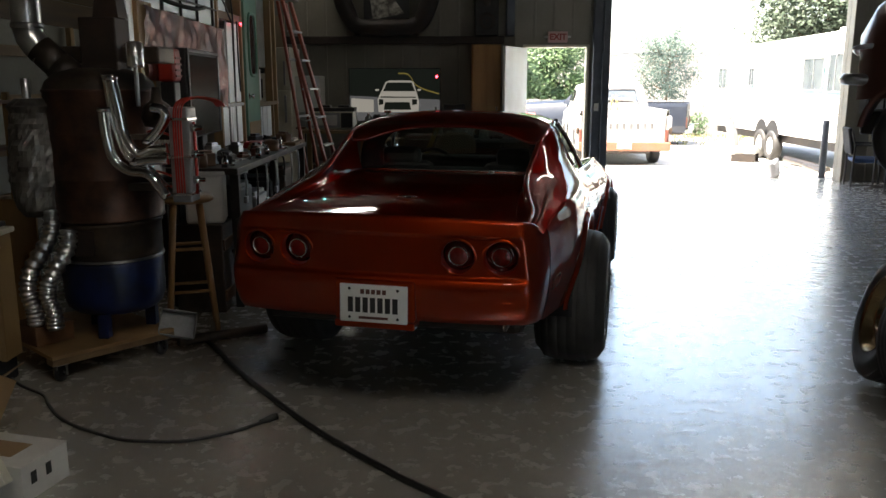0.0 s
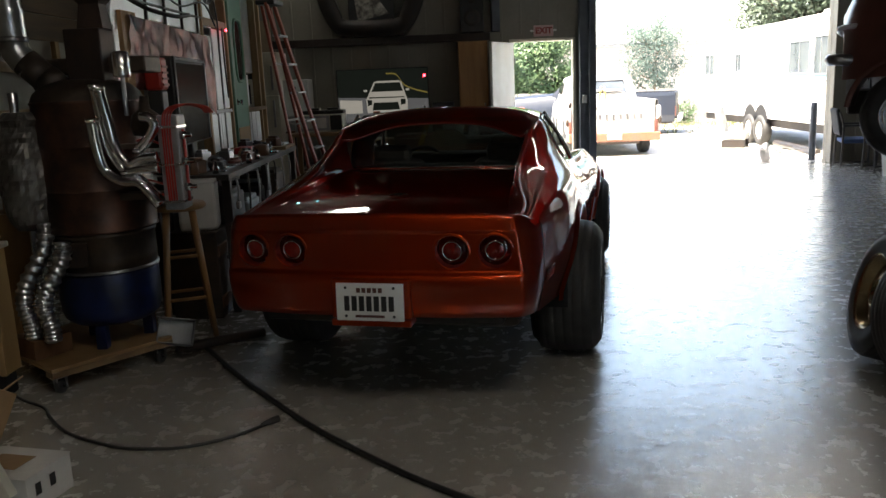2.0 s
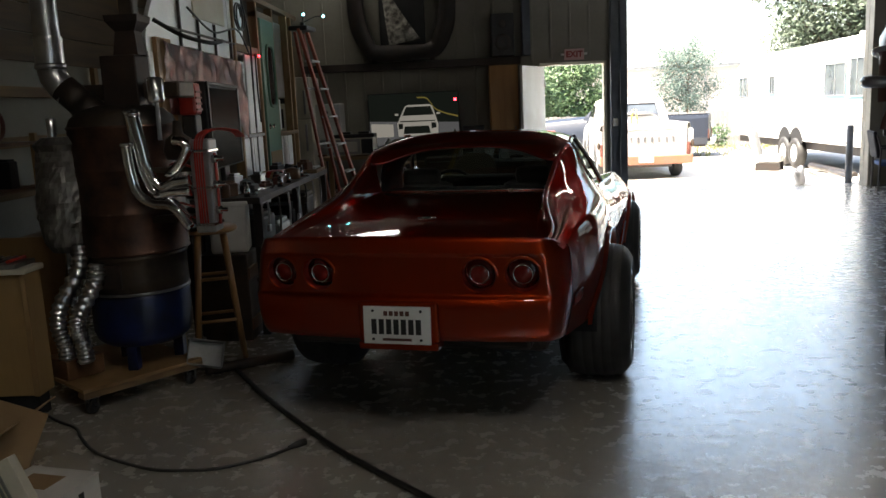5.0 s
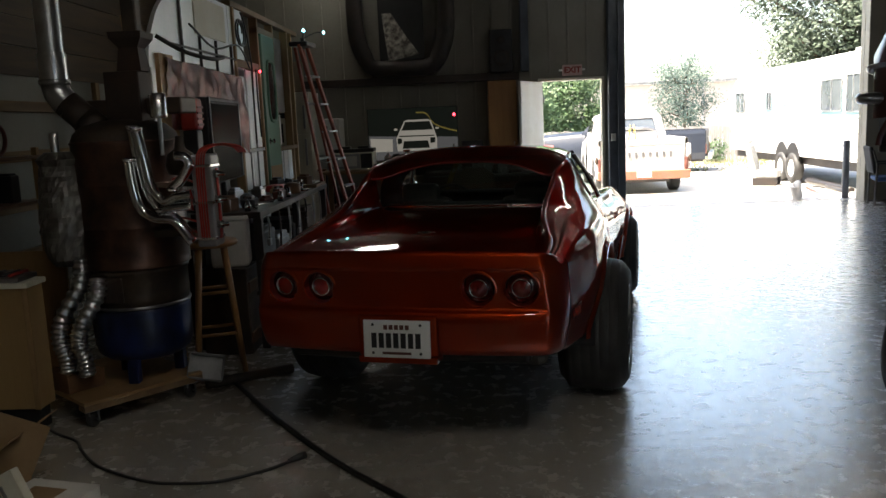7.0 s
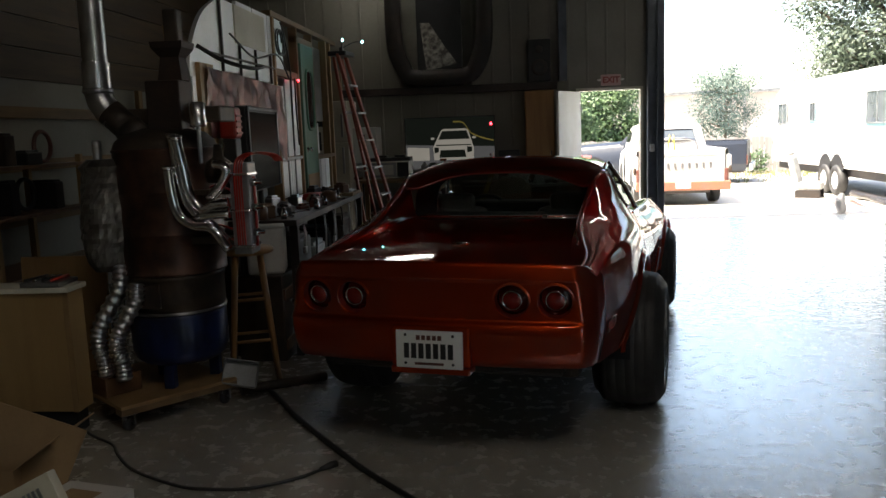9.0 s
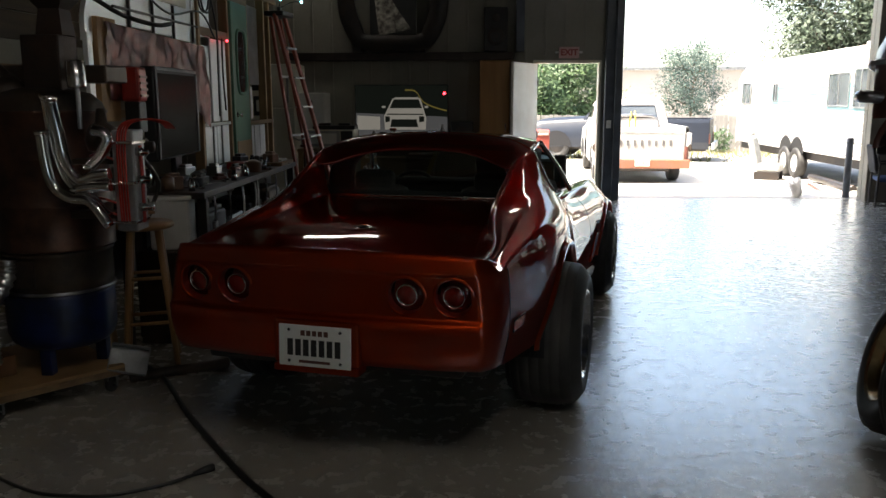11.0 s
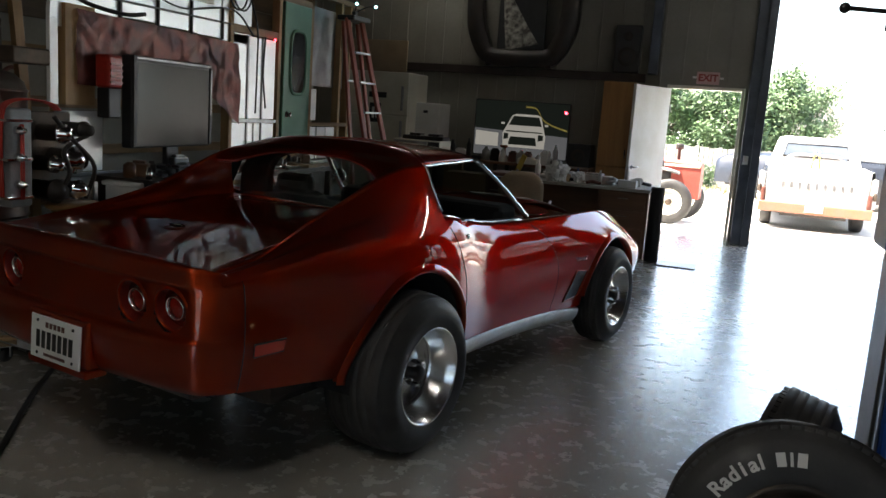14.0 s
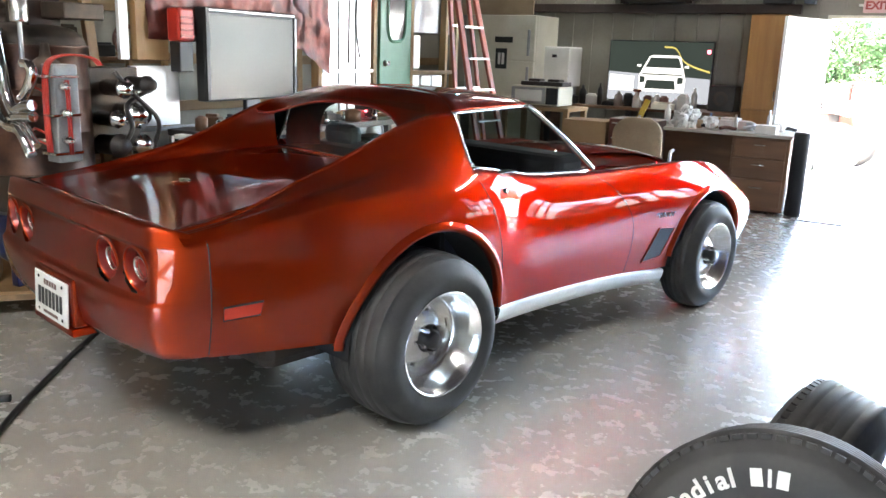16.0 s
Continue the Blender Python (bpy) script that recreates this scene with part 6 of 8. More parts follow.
for k in range(1, 8):
    z = 0.305 * k
    t = z / 2.47
    x, hw = 0.66 - 0.64 * t, 0.25 - 0.1 * t
    quick("tread", lad, M_ALU, (x - 0.045, x + 0.045, -hw + 0.02, hw - 0.02, z - 0.02, z), bevel=0.004, label="pale aluminium tread")
    if k in (2, 4, 6):
        xr = 0.36 - 0.38 * t
        quick("rear_brace", lad, M_ALU, (xr - 0.012, xr + 0.012, -hw, hw, z - 0.012, z + 0.012), bevel=0.003)
quick("top_cap", lad, M_BLACK, (-0.09, 0.12, -0.17, 0.17, 2.45, 2.50), bevel=0.012)
for y in (-0.18, 0.18):
    bm = bmesh.new()
    tube(bm, [(0.34, y, 1.2), (0.25, y, 1.17), (0.18, y, 1.2)], 0.008, 6)
    part("spreader", bm, M_ALU, lad)

# ---- far corner: fridge, appliances, bench, screen ----
fr = thing("tall_fridge", "tall yellowed white fridge with a dark notice", "fridge", pose(-2.72, 13.05, 0))
quick("body", fr, M_OFFWHITE, (-0.50, 0.50, -0.33, 0.40, 0.05, 2.10), bevel=0.015)
each("door", fr, M_OFFWHITE, [(-0.498, 0.498, -0.39, -0.332, 1.48, 2.095), (-0.498, 0.498, -0.39, -0.332, 0.08, 1.47)], 0.012)
each("handle", fr, M_STEELGREY, [(0.40, 0.43, -0.43, -0.391, 1.55, 1.9), (0.40, 0.43, -0.43, -0.391, 1.0, 1.4)], 0.006)
quick("notice_strip", fr, M_BLACK, (-0.12, 0.16, -0.394, -0.3915, 1.72, 1.80), bevel=0)
quick("notice_card", fr, M_BLACK, (-0.10, 0.08, -0.394, -0.3915, 1.36, 1.64), bevel=0)
each("notice_bar", fr, M_PAPER, [(-0.06, -0.02, -0.396, -0.3945, 1.42, 1.58), (0.0, 0.04, -0.396, -0.3945, 1.42, 1.58)], 0)
each("foot", fr, M_BLACK, [(-0.46, -0.4, -0.3, -0.24, 0, 0.05), (0.4, 0.46, -0.3, -0.24, 0, 0.05)])
bd = thing("plywood_sheet", "beige board laid over the fridge top", "board", pose(-2.75, 13.0, 2.10))
quick("sheet", bd, M_BEIGE, (-0.85, 0.46, -0.30, -0.27, 0.0, 0.45), bevel=0.003)
quick("prop", bd, M_TIMBER_Z, (-0.7, -0.6, -0.268, 0.1, 0.0, 0.04))
bb = thing("back_bench", "dark cluttered bench along the back wall", "bench", pose(-0.75, 13.35, 0))
quick("top", bb, M_BROWNWOOD, (-1.4, 1.2, -0.42, 0.38, 0.88, 0.92), bevel=0.005)
each("leg", bb, M_BLACKSTEEL, [(x, x + 0.06, y, y + 0.06, 0, 0.88) for x in (-1.38, -0.2, 1.12) for y in (-0.4, 0.3)])
quick("lower_shelf", bb, M_BROWNWOOD, (-1.3, 1.1, -0.36, 0.34, 0.3, 0.33))
wa = thing("water_heater", "small white enamel water heater on the bench", "water heater", pose(-2.13, 13.25, 0.92))
quick("stand", wa, M_STEELGREY, (-0.25, 0.25, -0.2, 0.2, 0.0, 0.22))
quick("body", wa, M_WHITE, (-0.29, 0.29, -0.24, 0.24, 0.22, 0.77), bevel=0.02)
quick("badge", wa, M_BLACK, (0.03, 0.1, -0.246, -0.2405, 0.62, 0.66), bevel=0)
pw = thing("bench_extension", "dark side table under the water heater", "table", pose(-2.15, 13.25, 0))
quick("top", pw, M_BROWNWOOD, (-0.04, 0.0, -0.3, 0.3, 0.0, 0.88))
quick("shelf", pw, M_BROWNWOOD, (-0.35, 0.35, -0.3, 0.3, 0.885, 0.918))
ov = thing("microwave", "pale microwave oven on the table", "microwave", pose(-1.41, 11.2, 0.98))
quick("body", ov, M_OFFWHITE, (-0.31, 0.31, -0.2, 0.22, 0.012, 0.235), bevel=0.01)
quick("door", ov, M_STEELGREY, (-0.30, 0.14, -0.215, -0.2005, 0.03, 0.22), bevel=0.004)
quick("window", ov, M_PAPER, (-0.25, 0.10, -0.22, -0.2155, 0.06, 0.19), bevel=0.002)
quick("control_panel", ov, M_BLACK, (0.15, 0.30, -0.216, -0.2005, 0.03, 0.22), bevel=0.003)
gr = thing("camp_grill", "black camp stove sitting on the microwave", "stove", pose(-1.36, 11.2, 1.215))
quick("tray", gr, M_BLACKSTEEL, (-0.27, 0.27, -0.14, 0.14, 0.0, 0.05), bevel=0.01)
each("burner", gr, M_BLACKSTEEL, [(-0.2, -0.05, -0.08, 0.08, 0.05, 0.08), (0.05, 0.2, -0.08, 0.08, 0.05, 0.08)], 0.01)
quick("knob", gr, M_BLACK, (-0.03, 0.03, -0.16, -0.14, 0.01, 0.04))
tb = thing("side_table", "tan wooden table under the microwave", "table", pose(-1.35, 11.2, 0))
quick("top", tb, M_CARDBOARD, (-0.45, 0.42, -0.3, 0.32, 0.94, 0.98))
each("leg", tb, M_TIMBER_Z, [(x, x + 0.06, y, y + 0.06, 0, 0.94) for x in (-0.44, 0.35) for y in (-0.29, 0.25)])
carton("tan carton beside the tool chest", pose(-0.70, 11.0, 0.45, 0, 0, 5), 0.5, 0.4, 0.42, False)
carton("large tan carton on the floor", pose(-0.72, 11.0, 0, 0, 0, 0), 0.6, 0.5, 0.44, False)
tc = thing("tool_chest", "dull red tool chest with a pale stripe", "tool chest", pose(-0.13, 11.05, 0))
quick("body", tc, M_MAROON, (-0.28, 0.24, -0.22, 0.22, 0.04, 0.92), bevel=0.012)
each("drawer", tc, M_MAROON, [(-0.26, 0.22, -0.232, -0.2205, 0.08 + 0.165 * k, 0.225 + 0.165 * k) for k in range(5)], 0.004)
each("pull", tc, M_ALU, [(-0.24, 0.2, -0.24, -0.2325, 0.205 + 0.165 * k, 0.218 + 0.165 * k) for k in range(5)], 0.002)
each("castor", tc, M_BLACK, [(-0.26, -0.2, -0.2, -0.14, 0, 0.04), (0.16, 0.22, -0.2, -0.14, 0, 0.04), (-0.26, -0.2, 0.14, 0.2, 0, 0.04), (0.16, 0.22, 0.14, 0.2, 0, 0.04)], 0.01)
lv = thing("spirit_level", "yellow spirit level leaning on the tool chest", "level", pose(-0.42, 10.72, 0.0, 0, 22, 0))
quick("bar", lv, M_YELLOW, (-0.03, 0.03, -0.012, 0.012, 0.02, 1.24), bevel=0.004)
each("vial", lv, M_PAPER, [(-0.018, 0.018, -0.014, -0.0125, 0.5, 0.56), (-0.018, 0.018, -0.014, -0.0125, 1.0, 1.06)], 0.001)

# wide television with a road scene on its screen
tv = thing("television", "wide television showing a white car on a dark road", "television", pose(-0.745, 13.62, 0.92))
quick("casing", tv, M_BLACK, (-0.735, 0.735, 0.0, 0.06, 0.05, 0.895), bevel=0.008)
M_SCR1 = glow_material("screen_grey", (0.03, 0.032, 0.036), 0.30)
M_SCR2 = glow_material("screen_white", (0.30, 0.30, 0.29), 0.095)
M_SCR3 = glow_material("screen_dark", (0.006, 0.008, 0.007), 0.12)
each("foot", tv, M_BLACK, [(-0.55, -0.5, -0.1, 0.12, 0.0, 0.05), (0.5, 0.55, -0.1, 0.12, 0.0, 0.05)])
flat("picture", tv, M_SCR3, [(-0.72, -0.002, 0.065), (0.72, -0.002, 0.065), (0.72, -0.002, 0.88), (-0.72, -0.002, 0.88)], "dark screen")
M_SCR4 = glow_material("screen_yellow", (0.17, 0.14, 0.04), 0.08)
flat("picture_ground", tv, M_SCR1, [(-0.72, -0.004, 0.065), (0.72, -0.004, 0.065), (0.72, -0.004, 0.40), (-0.72, -0.004, 0.46)])
flat("picture_strip", tv, M_SCR2, [(-0.70, -0.006, 0.20), (-0.34, -0.006, 0.20), (-0.34, -0.006, 0.40), (-0.70, -0.006, 0.42)])
def shrunk(points):
    return [(0.06 + (x - 0.06) * 0.8, y, 0.20 + (z - 0.20) * 0.8) for x, y, z in points]


flat("picture_car", tv, M_SCR2, shrunk([(-0.345, -0.008, 0.20), (0.46, -0.008, 0.20), (0.47, -0.008, 0.43), (0.42, -0.008, 0.60), (0.36, -0.008, 0.80), (0.30, -0.008, 0.825), (-0.12, -0.008, 0.825), (-0.19, -0.008, 0.80), (-0.29, -0.008, 0.60), (-0.36, -0.008, 0.46)]))
flat("picture_car_window", tv, M_SCR3, shrunk([(-0.25, -0.010, 0.615), (0.39, -0.010, 0.615), (0.325, -0.010, 0.785), (-0.165, -0.010, 0.785)]))
flat("picture_car_grille", tv, M_SCR3, shrunk([(-0.24, -0.010, 0.25), (0.31, -0.010, 0.25), (0.28, -0.010, 0.40), (-0.21, -0.010, 0.40)]))
flat("picture_car_seam", tv, M_SCR3, shrunk([(-0.30, -0.010, 0.487), (0.41, -0.010, 0.487), (0.41, -0.010, 0.507), (-0.30, -0.010, 0.512)]))
for x0, x1 in ((-0.335, -0.245), (0.33, 0.43)):
    flat("picture_car_lamp", tv, M_SCR3, shrunk([(x0, -0.010, 0.34), (x1, -0.010, 0.36), (x1, -0.010, 0.455), (x0, -0.010, 0.46)]))
for x0 in (-0.40, 0.44):
    flat("picture_car_mirror", tv, M_SCR2, shrunk([(x0, -0.008, 0.62), (x0 + 0.07, -0.008, 0.62), (x0 + 0.07, -0.008, 0.66), (x0, -0.008, 0.66)]))
curve = spline([(0.06, -0.011, 0.80), (0.22, -0.011, 0.78), (0.34, -0.011, 0.62), (0.50, -0.011, 0.54), (0.71, -0.011, 0.48)], 5)
flat("picture_line", tv, M_SCR4, [tuple(p) for p in curve] + [(p.x, p.y, p.z + 0.024) for p in curve[::-1]])
flat("picture_spot", tv, M_REDLED, [(0.655, -0.011, 0.74), (0.69, -0.011, 0.74), (0.69, -0.011, 0.78), (0.655, -0.011, 0.78)])
sp2 = thing("black_speaker", "black box standing beside the television", "speaker", pose(0.2, 13.5, 0.92))
quick("cabinet", sp2, M_BLACK, (-0.16, 0.18, -0.15, 0.2, 0.0, 0.33), bevel=0.01)
turned("cone", sp2, M_BLACKSTEEL, [(0.1, 0), (0.08, 0.008), (0.03, -0.01), (0, 0.0)], m=pose(0, -0.152, 0.16, 90, 0, 0), seg=20)
# desk with drawers
dk = thing("desk", "brown office desk with a grey top and drawers", "desk", pose(0.72, 11.5, 0, 0, 0, 0))
quick("top", dk, material("grey_laminate", (0.42, 0.40, 0.37), 0.35, 0, (0.36, 0.34, 0.31), 4, 60, 0.03, 0, 0.12), (-0.80, 0.74, -0.36, 0.42, 0.81, 0.845), bevel=0.006)
quick("pedestal", dk, M_BROWNWOOD, (0.14, 0.72, -0.33, 0.40, 0.03, 0.81), bevel=0.006)
each("drawer", dk, M_BROWNWOOD, [(0.17, 0.69, -0.348, -0.331, z0, z1) for z0, z1 in ((0.08, 0.36), (0.38, 0.58), (0.60, 0.79))], 0.005)
bars("drawer_pull", dk, M_CHROME, [[(0.36, -0.352, z), (0.38, -0.37, z), (0.48, -0.37, z), (0.50, -0.352, z)] for z in (0.28, 0.52, 0.73)], 0.006)
quick("modesty_panel", dk, M_BROWNWOOD, (-0.78, 0.138, 0.3, 0.33, 0.2, 0.808))
each("leg", dk, M_BLACKSTEEL, [(-0.78, -0.74, -0.33, -0.29, 0, 0.81), (-0.78, -0.74, 0.36, 0.40, 0, 0.81)])
mt_ = thing("rolled_mat", "dark rolled mat standing at the desk end", "mat", pose(1.53, 11.28, 0))
bm = bmesh.new()
lathe(bm, [(0, 0), (0.075, 0), (0.082, 0.02), (0.08, 0.86), (0.07, 0.88), (0, 0.88)], 22)
part("roll", bm, M_DARK, mt_)
bm = bmesh.new()
box(bm, 1.62, 2.05, 11.05, 11.4, 0.0, 0.014, 0.004)
solid("floor_mat", bm, M_STEELGREY, "thin grey floor mat by the desk", "mat")
# desk clutter
rng = random.Random(5)
for k in range(20):
    x, y = 0.02 + 0.068 * k, 11.5 + rng.uniform(-0.22, 0.28)
    kind = k % 4
    bm = bmesh.new()
    if kind == 0:
        r, h = rng.uniform(0.025, 0.04), rng.uniform(0.14, 0.24)
        lathe(bm, [(0, 0), (r, 0), (r, h * 0.68), (r * 0.45, h * 0.82), (r * 0.45, h), (0, h)], 16)
        solid("bottle", bm, rng.choice([M_PAPER, M_BLUECLOTH, M_BLACK, M_ALU]), "small bottle standing on the desk", "bottle", pose(x, y, 0.846), "desk clutter")
    elif kind == 1:
        w, d, h = rng.uniform(0.06, 0.12), rng.uniform(0.06, 0.1), rng.uniform(0.04, 0.12)
        box(bm, -w, w, -d, d, 0, h, 0.006)
        solid("small_box", bm, rng.choice([M_PAPER, M_CARDBOARD, M_YELLOW, M_REDPLASTIC]), "small printed box on the desk", "box", pose(x, y, 0.846, 0, 0, rng.uniform(-30, 30)), "desk clutter")
    elif kind == 2:
        bmesh.ops.create_icosphere(bm, subdivisions=3, radius=0.07)
        for v in bm.verts:
            v.co *= 1 + 0.5 * noise.noise(v.co * 22 + Vector((k, 0, 0)))
            v.co.z = max(v.co.z * 0.8 + 0.045, 0.0)
        solid("crumpled_bag", bm, rng.choice([M_PAPER, M_ALU, M_PAPER]), "crumpled pale plastic bag on the desk", "bag", pose(x, y, 0.846), "desk clutter")
    else:
        tube(bm, spline([(-0.08, 0, 0.02), (0, 0.03, 0.03), (0.07, -0.02, 0.02), (0.1, 0.04, 0.02)], 6), 0.02, 8)
        solid("rag", bm, rng.choice([M_BLACK, M_MAROON, M_DARK]), "dark rag lying on the desk", "rag", pose(x, y, 0.846, 0, 0, rng.uniform(0, 180)), "desk clutter")
rng = random.Random(8)
for k in range(18):
    x, y = -1.9 + 0.13 * k, 13.0 + rng.uniform(0.0, 0.25)
    if -0.05 < x < 0.4:
        continue
    w, d, h = rng.uniform(0.04, 0.09), rng.uniform(0.04, 0.08), rng.uniform(0.06, 0.3)
    bm = bmesh.new()
    if k % 2:
        box(bm, -w, w, -d, d, 0, h * 0.7, 0.008)
        box(bm, -w * 0.7, w * 0.7, -d * 0.7, d * 0.7, h * 0.7 - 0.003, h * 0.8, 0.004)
        solid("parts_box", bm, rng.choice([M_BLACK, M_DARK, M_CARDBOARD, M_PAPER, M_MAROON]), "small parts box on the back bench", "box", pose(x, y, 0.92, 0, 0, rng.uniform(-20, 20)), "bench clutter")
    else:
        lathe(bm, [(0, 0), (w * 0.8, 0), (w * 0.8, h * 0.7), (w * 0.3, h * 0.85), (w * 0.3, h), (0, h)], 16)
        solid("spray_can", bm, rng.choice([M_BLACK, M_ALU, M_PAPER, M_REDPLASTIC]), "spray can on the back bench", "can", pose(x, y, 0.92), "bench clutter")
# larger things among the clutter
sb = thing("spray_bottle", "clear spray bottle with an orange trigger head", "bottle", pose(-0.82, 12.98, 0.92))
turned("bottle", sb, M_PAPER, [(0, 0), (0.045, 0.0), (0.048, 0.02), (0.046, 0.13), (0.018, 0.19), (0.016, 0.21), (0, 0.21)], (0, 0, 0), 18)
bm = bmesh.new()
box(bm, -0.045, 0.06, -0.02, 0.02, 0.209, 0.245, 0.008)
box(bm, 0.02, 0.035, -0.012, 0.012, 0.15, 0.212, 0.004)
part("trigger_head", bm, M_LADDER, sb, "orange trigger head")
bm = bmesh.new()
box(bm, -0.14, 0.14, -0.09, 0.09, 0.0, 0.075, 0.008)
box(bm, -0.12, 0.10, -0.085, 0.08, 0.074, 0.095, 0.006)
solid("carton", bm, M_OFFWHITE, "pale yellow carton lying on the back bench", "box", pose(-0.45, 12.98, 0.92, 0, 0, 6))
for bx, by, bs in ((0.34, 11.22, 1.0), (0.60, 11.30, 0.55)):
    bm = bmesh.new()
    bmesh.ops.create_icosphere(bm, subdivisions=4, radius=0.12 * bs)
    for v in bm.verts:
        v.co *= 1 + 0.55 * noise.noise(v.co * 14 + Vector((bx, 3, 0))) + 0.25 * noise.noise(v.co * 40)
        v.co.z = max(v.co.z * 1.15 + 0.10 * bs, 0.0)
    solid("plastic_bag", bm, M_PAPER, "crumpled white plastic bag on the desk", "bag", pose(bx, by, 0.846), "desk clutter")
bm = bmesh.new()
box(bm, -0.16, 0.16, -0.08, 0.08, 0.0, 0.10, 0.01)
box(bm, -0.145, 0.05, -0.07, 0.07, 0.099, 0.125, 0.01)
solid("carton", bm, material("pinkish_card", (0.55, 0.40, 0.36), 0.6, 0, (0.62, 0.58, 0.54), 9, 60, 0.05), "pinkish white carton on the desk", "box", pose(0.80, 11.50, 0.846, 0, 0, -8))
# office chair
oc = thing("office_chair", "beige office chair with pale arms at the desk", "chair", pose(0.18, 10.15, 0, 0, 0, 10))
bm = bmesh.new()
rows = []
for z in np.linspace(0, 1, 12):
    w = 0.24 * (1 - max(0, (z - 0.6) / 0.4) ** 3 * 0.55)
    rows.append([(w * s, -0.26 - 0.05 * (1 - s * s) - 0.05 * z, 0.52 + 0.50 * z) for s in np.linspace(-1, 1, 11)])
a = grid(bm, rows)
b = grid(bm, [[(x, y + 0.06, z) for x, y, z in r] for r in rows])
ra = [v for v in a[0]] + [r[-1] for r in a[1:]] + a[-1][::-1][1:] + [r[0] for r in a[::-1][1:-1]]
rb = [v for v in b[0]] + [r[-1] for r in b[1:]] + b[-1][::-1][1:] + [r[0] for r in b[::-1][1:-1]]
for i in range(len(ra)):
    bm.faces.new((ra[i], ra[(i + 1) % len(ra)], rb[(i + 1) % len(rb)], rb[i]))
part("backrest", bm, M_BEIGE, oc, "rounded beige backrest")
quick("seat", oc, M_BEIGE, (-0.25, 0.25, -0.22, 0.26, 0.42, 0.50), bevel=0.03)
bars("arm", oc, M_ALU, [spline([(s * 0.26, -0.2, 0.44), (s * 0.31, -0.18, 0.6), (s * 0.31, -0.1, 0.68), (s * 0.31, 0.15, 0.68)], 5) for s in (-1, 1)], 0.017)
bars("stem", oc, M_BLACKSTEEL, [[(0, 0, 0.08), (0, 0, 0.42)], [(0, -0.2, 0.42), (0, -0.27, 0.56)]], 0.025)
for k in range(5):
    a_ = math.radians(72 * k + 10)
    bm = bmesh.new()
    tube(bm, [(0, 0, 0.1), (0.27 * math.cos(a_), 0.27 * math.sin(a_), 0.06)], [0.022, 0.014], 8)
    bmesh.ops.create_icosphere(bm, subdivisions=2, radius=0.03, matrix=Matrix.Translation((0.28 * math.cos(a_), 0.28 * math.sin(a_), 0.03)))
    part("base_arm", bm, M_BLACKSTEEL, oc)
# brown tall cabinet by the door
tcab = thing("tall_cabinet", "tall orange-brown wooden cabinet beside the exit door", "cabinet", pose(0.74, 13.55, 0))
quick("carcass", tcab, M_CABINET, (-0.26, 0.19, -0.24, 0.26, 0.06, 2.165), bevel=0.006)
each("door", tcab, M_CABINET, [(-0.255, 0.185, -0.262, -0.2405, 0.98, 2.15), (-0.255, 0.185, -0.262, -0.2405, 0.08, 0.965)], 0.006)
quick("plinth", tcab, M_BROWNWOOD, (-0.24, 0.17, -0.2, 0.24, 0.0, 0.06))
quick("handle", tcab, M_CHROME, (0.12, 0.14, -0.285, -0.2625, 1.1, 1.22), bevel=0.003)
# wall fan housing, speaker, strip lights
fan = thing("wall_fan_housing", "dark curved fan housing with a torn plastic sheet on the girt", "fan housing", pose(-0.86, 13.62, 2.312))
bm = bmesh.new()
pts_o = [(-0.86, 1.5), (-0.86, 0.9), (-0.82, 0.5), (-0.66, 0.16), (-0.45, 0.02), (0, 0.0), (0.45, 0.02), (0.66, 0.16), (0.82, 0.5), (0.86, 0.9), (0.86, 1.5)]
pts_i = [(-0.60, 1.5), (-0.60, 0.9), (-0.56, 0.6), (-0.47, 0.36), (-0.40, 0.26), (0, 0.24), (0.40, 0.26), (0.47, 0.36), (0.56, 0.6), (0.60, 0.9), (0.60, 1.5)]
po, pi = spline([(a, 0, b) for a, b in pts_o], 4), spline([(a, 0, b) for a, b in pts_i], 4)
grid(bm, [[(p.x, -0.02, p.z) for p in po], [(p.x * 0.97, -0.10, p.z + 0.02) for p in po], [(p.x, -0.10, p.z) for p in pi], [(p.x, 0.08, p.z) for p in pi], [(p.x, 0.08, p.z) for p in po], [(p.x, -0.02, p.z) for p in po]])
part("surround", bm, M_BLACKSTEEL, fan, "dark curved surround")
quick("centre_panel", fan, M_BLACK, (-0.36, 0.36, 0.0, 0.05, 0.26, 1.5), bevel=0.01)
bm = bmesh.new()
rows = [[(-0.22 + 0.5 * u - 0.08 * v, -0.02 - 0.03 * noise.noise(Vector((u * 5, v * 6, 1))), 0.24 + 0.75 * v + 0.1 * u * (1 - v)) for u in np.linspace(0, 1 - 0.7 * v, 12)] for v in np.linspace(0, 1, 14)]
grid(bm, rows)
part("plastic_sheet", bm, material("clear_film", (0.5, 0.48, 0.42), 0.2, 0.2, (0.12, 0.11, 0.10), 14, 30, 0.4, 0, 0.3), fan, "torn shiny plastic film")
each("side_bracket", fan, M_STEEL_DARK, [(-0.5, -0.42, -0.06, 0.1, 0.0, 0.24), (0.42, 0.5, -0.06, 0.1, 0.0, 0.24)])
spk = thing("wall_speaker", "black loudspeaker standing on the wall girt", "speaker", pose(0.72, 13.76, 2.312))
quick("cabinet", spk, M_BLACK, (-0.18, 0.18, -0.16, 0.06, 0.0, 0.66), bevel=0.012)
turned("woofer", spk, M_BLACKSTEEL, [(0.13, 0), (0.12, 0.01), (0.05, -0.01), (0, 0.01)], m=pose(0, -0.162, 0.22, 90, 0, 0), seg=24)
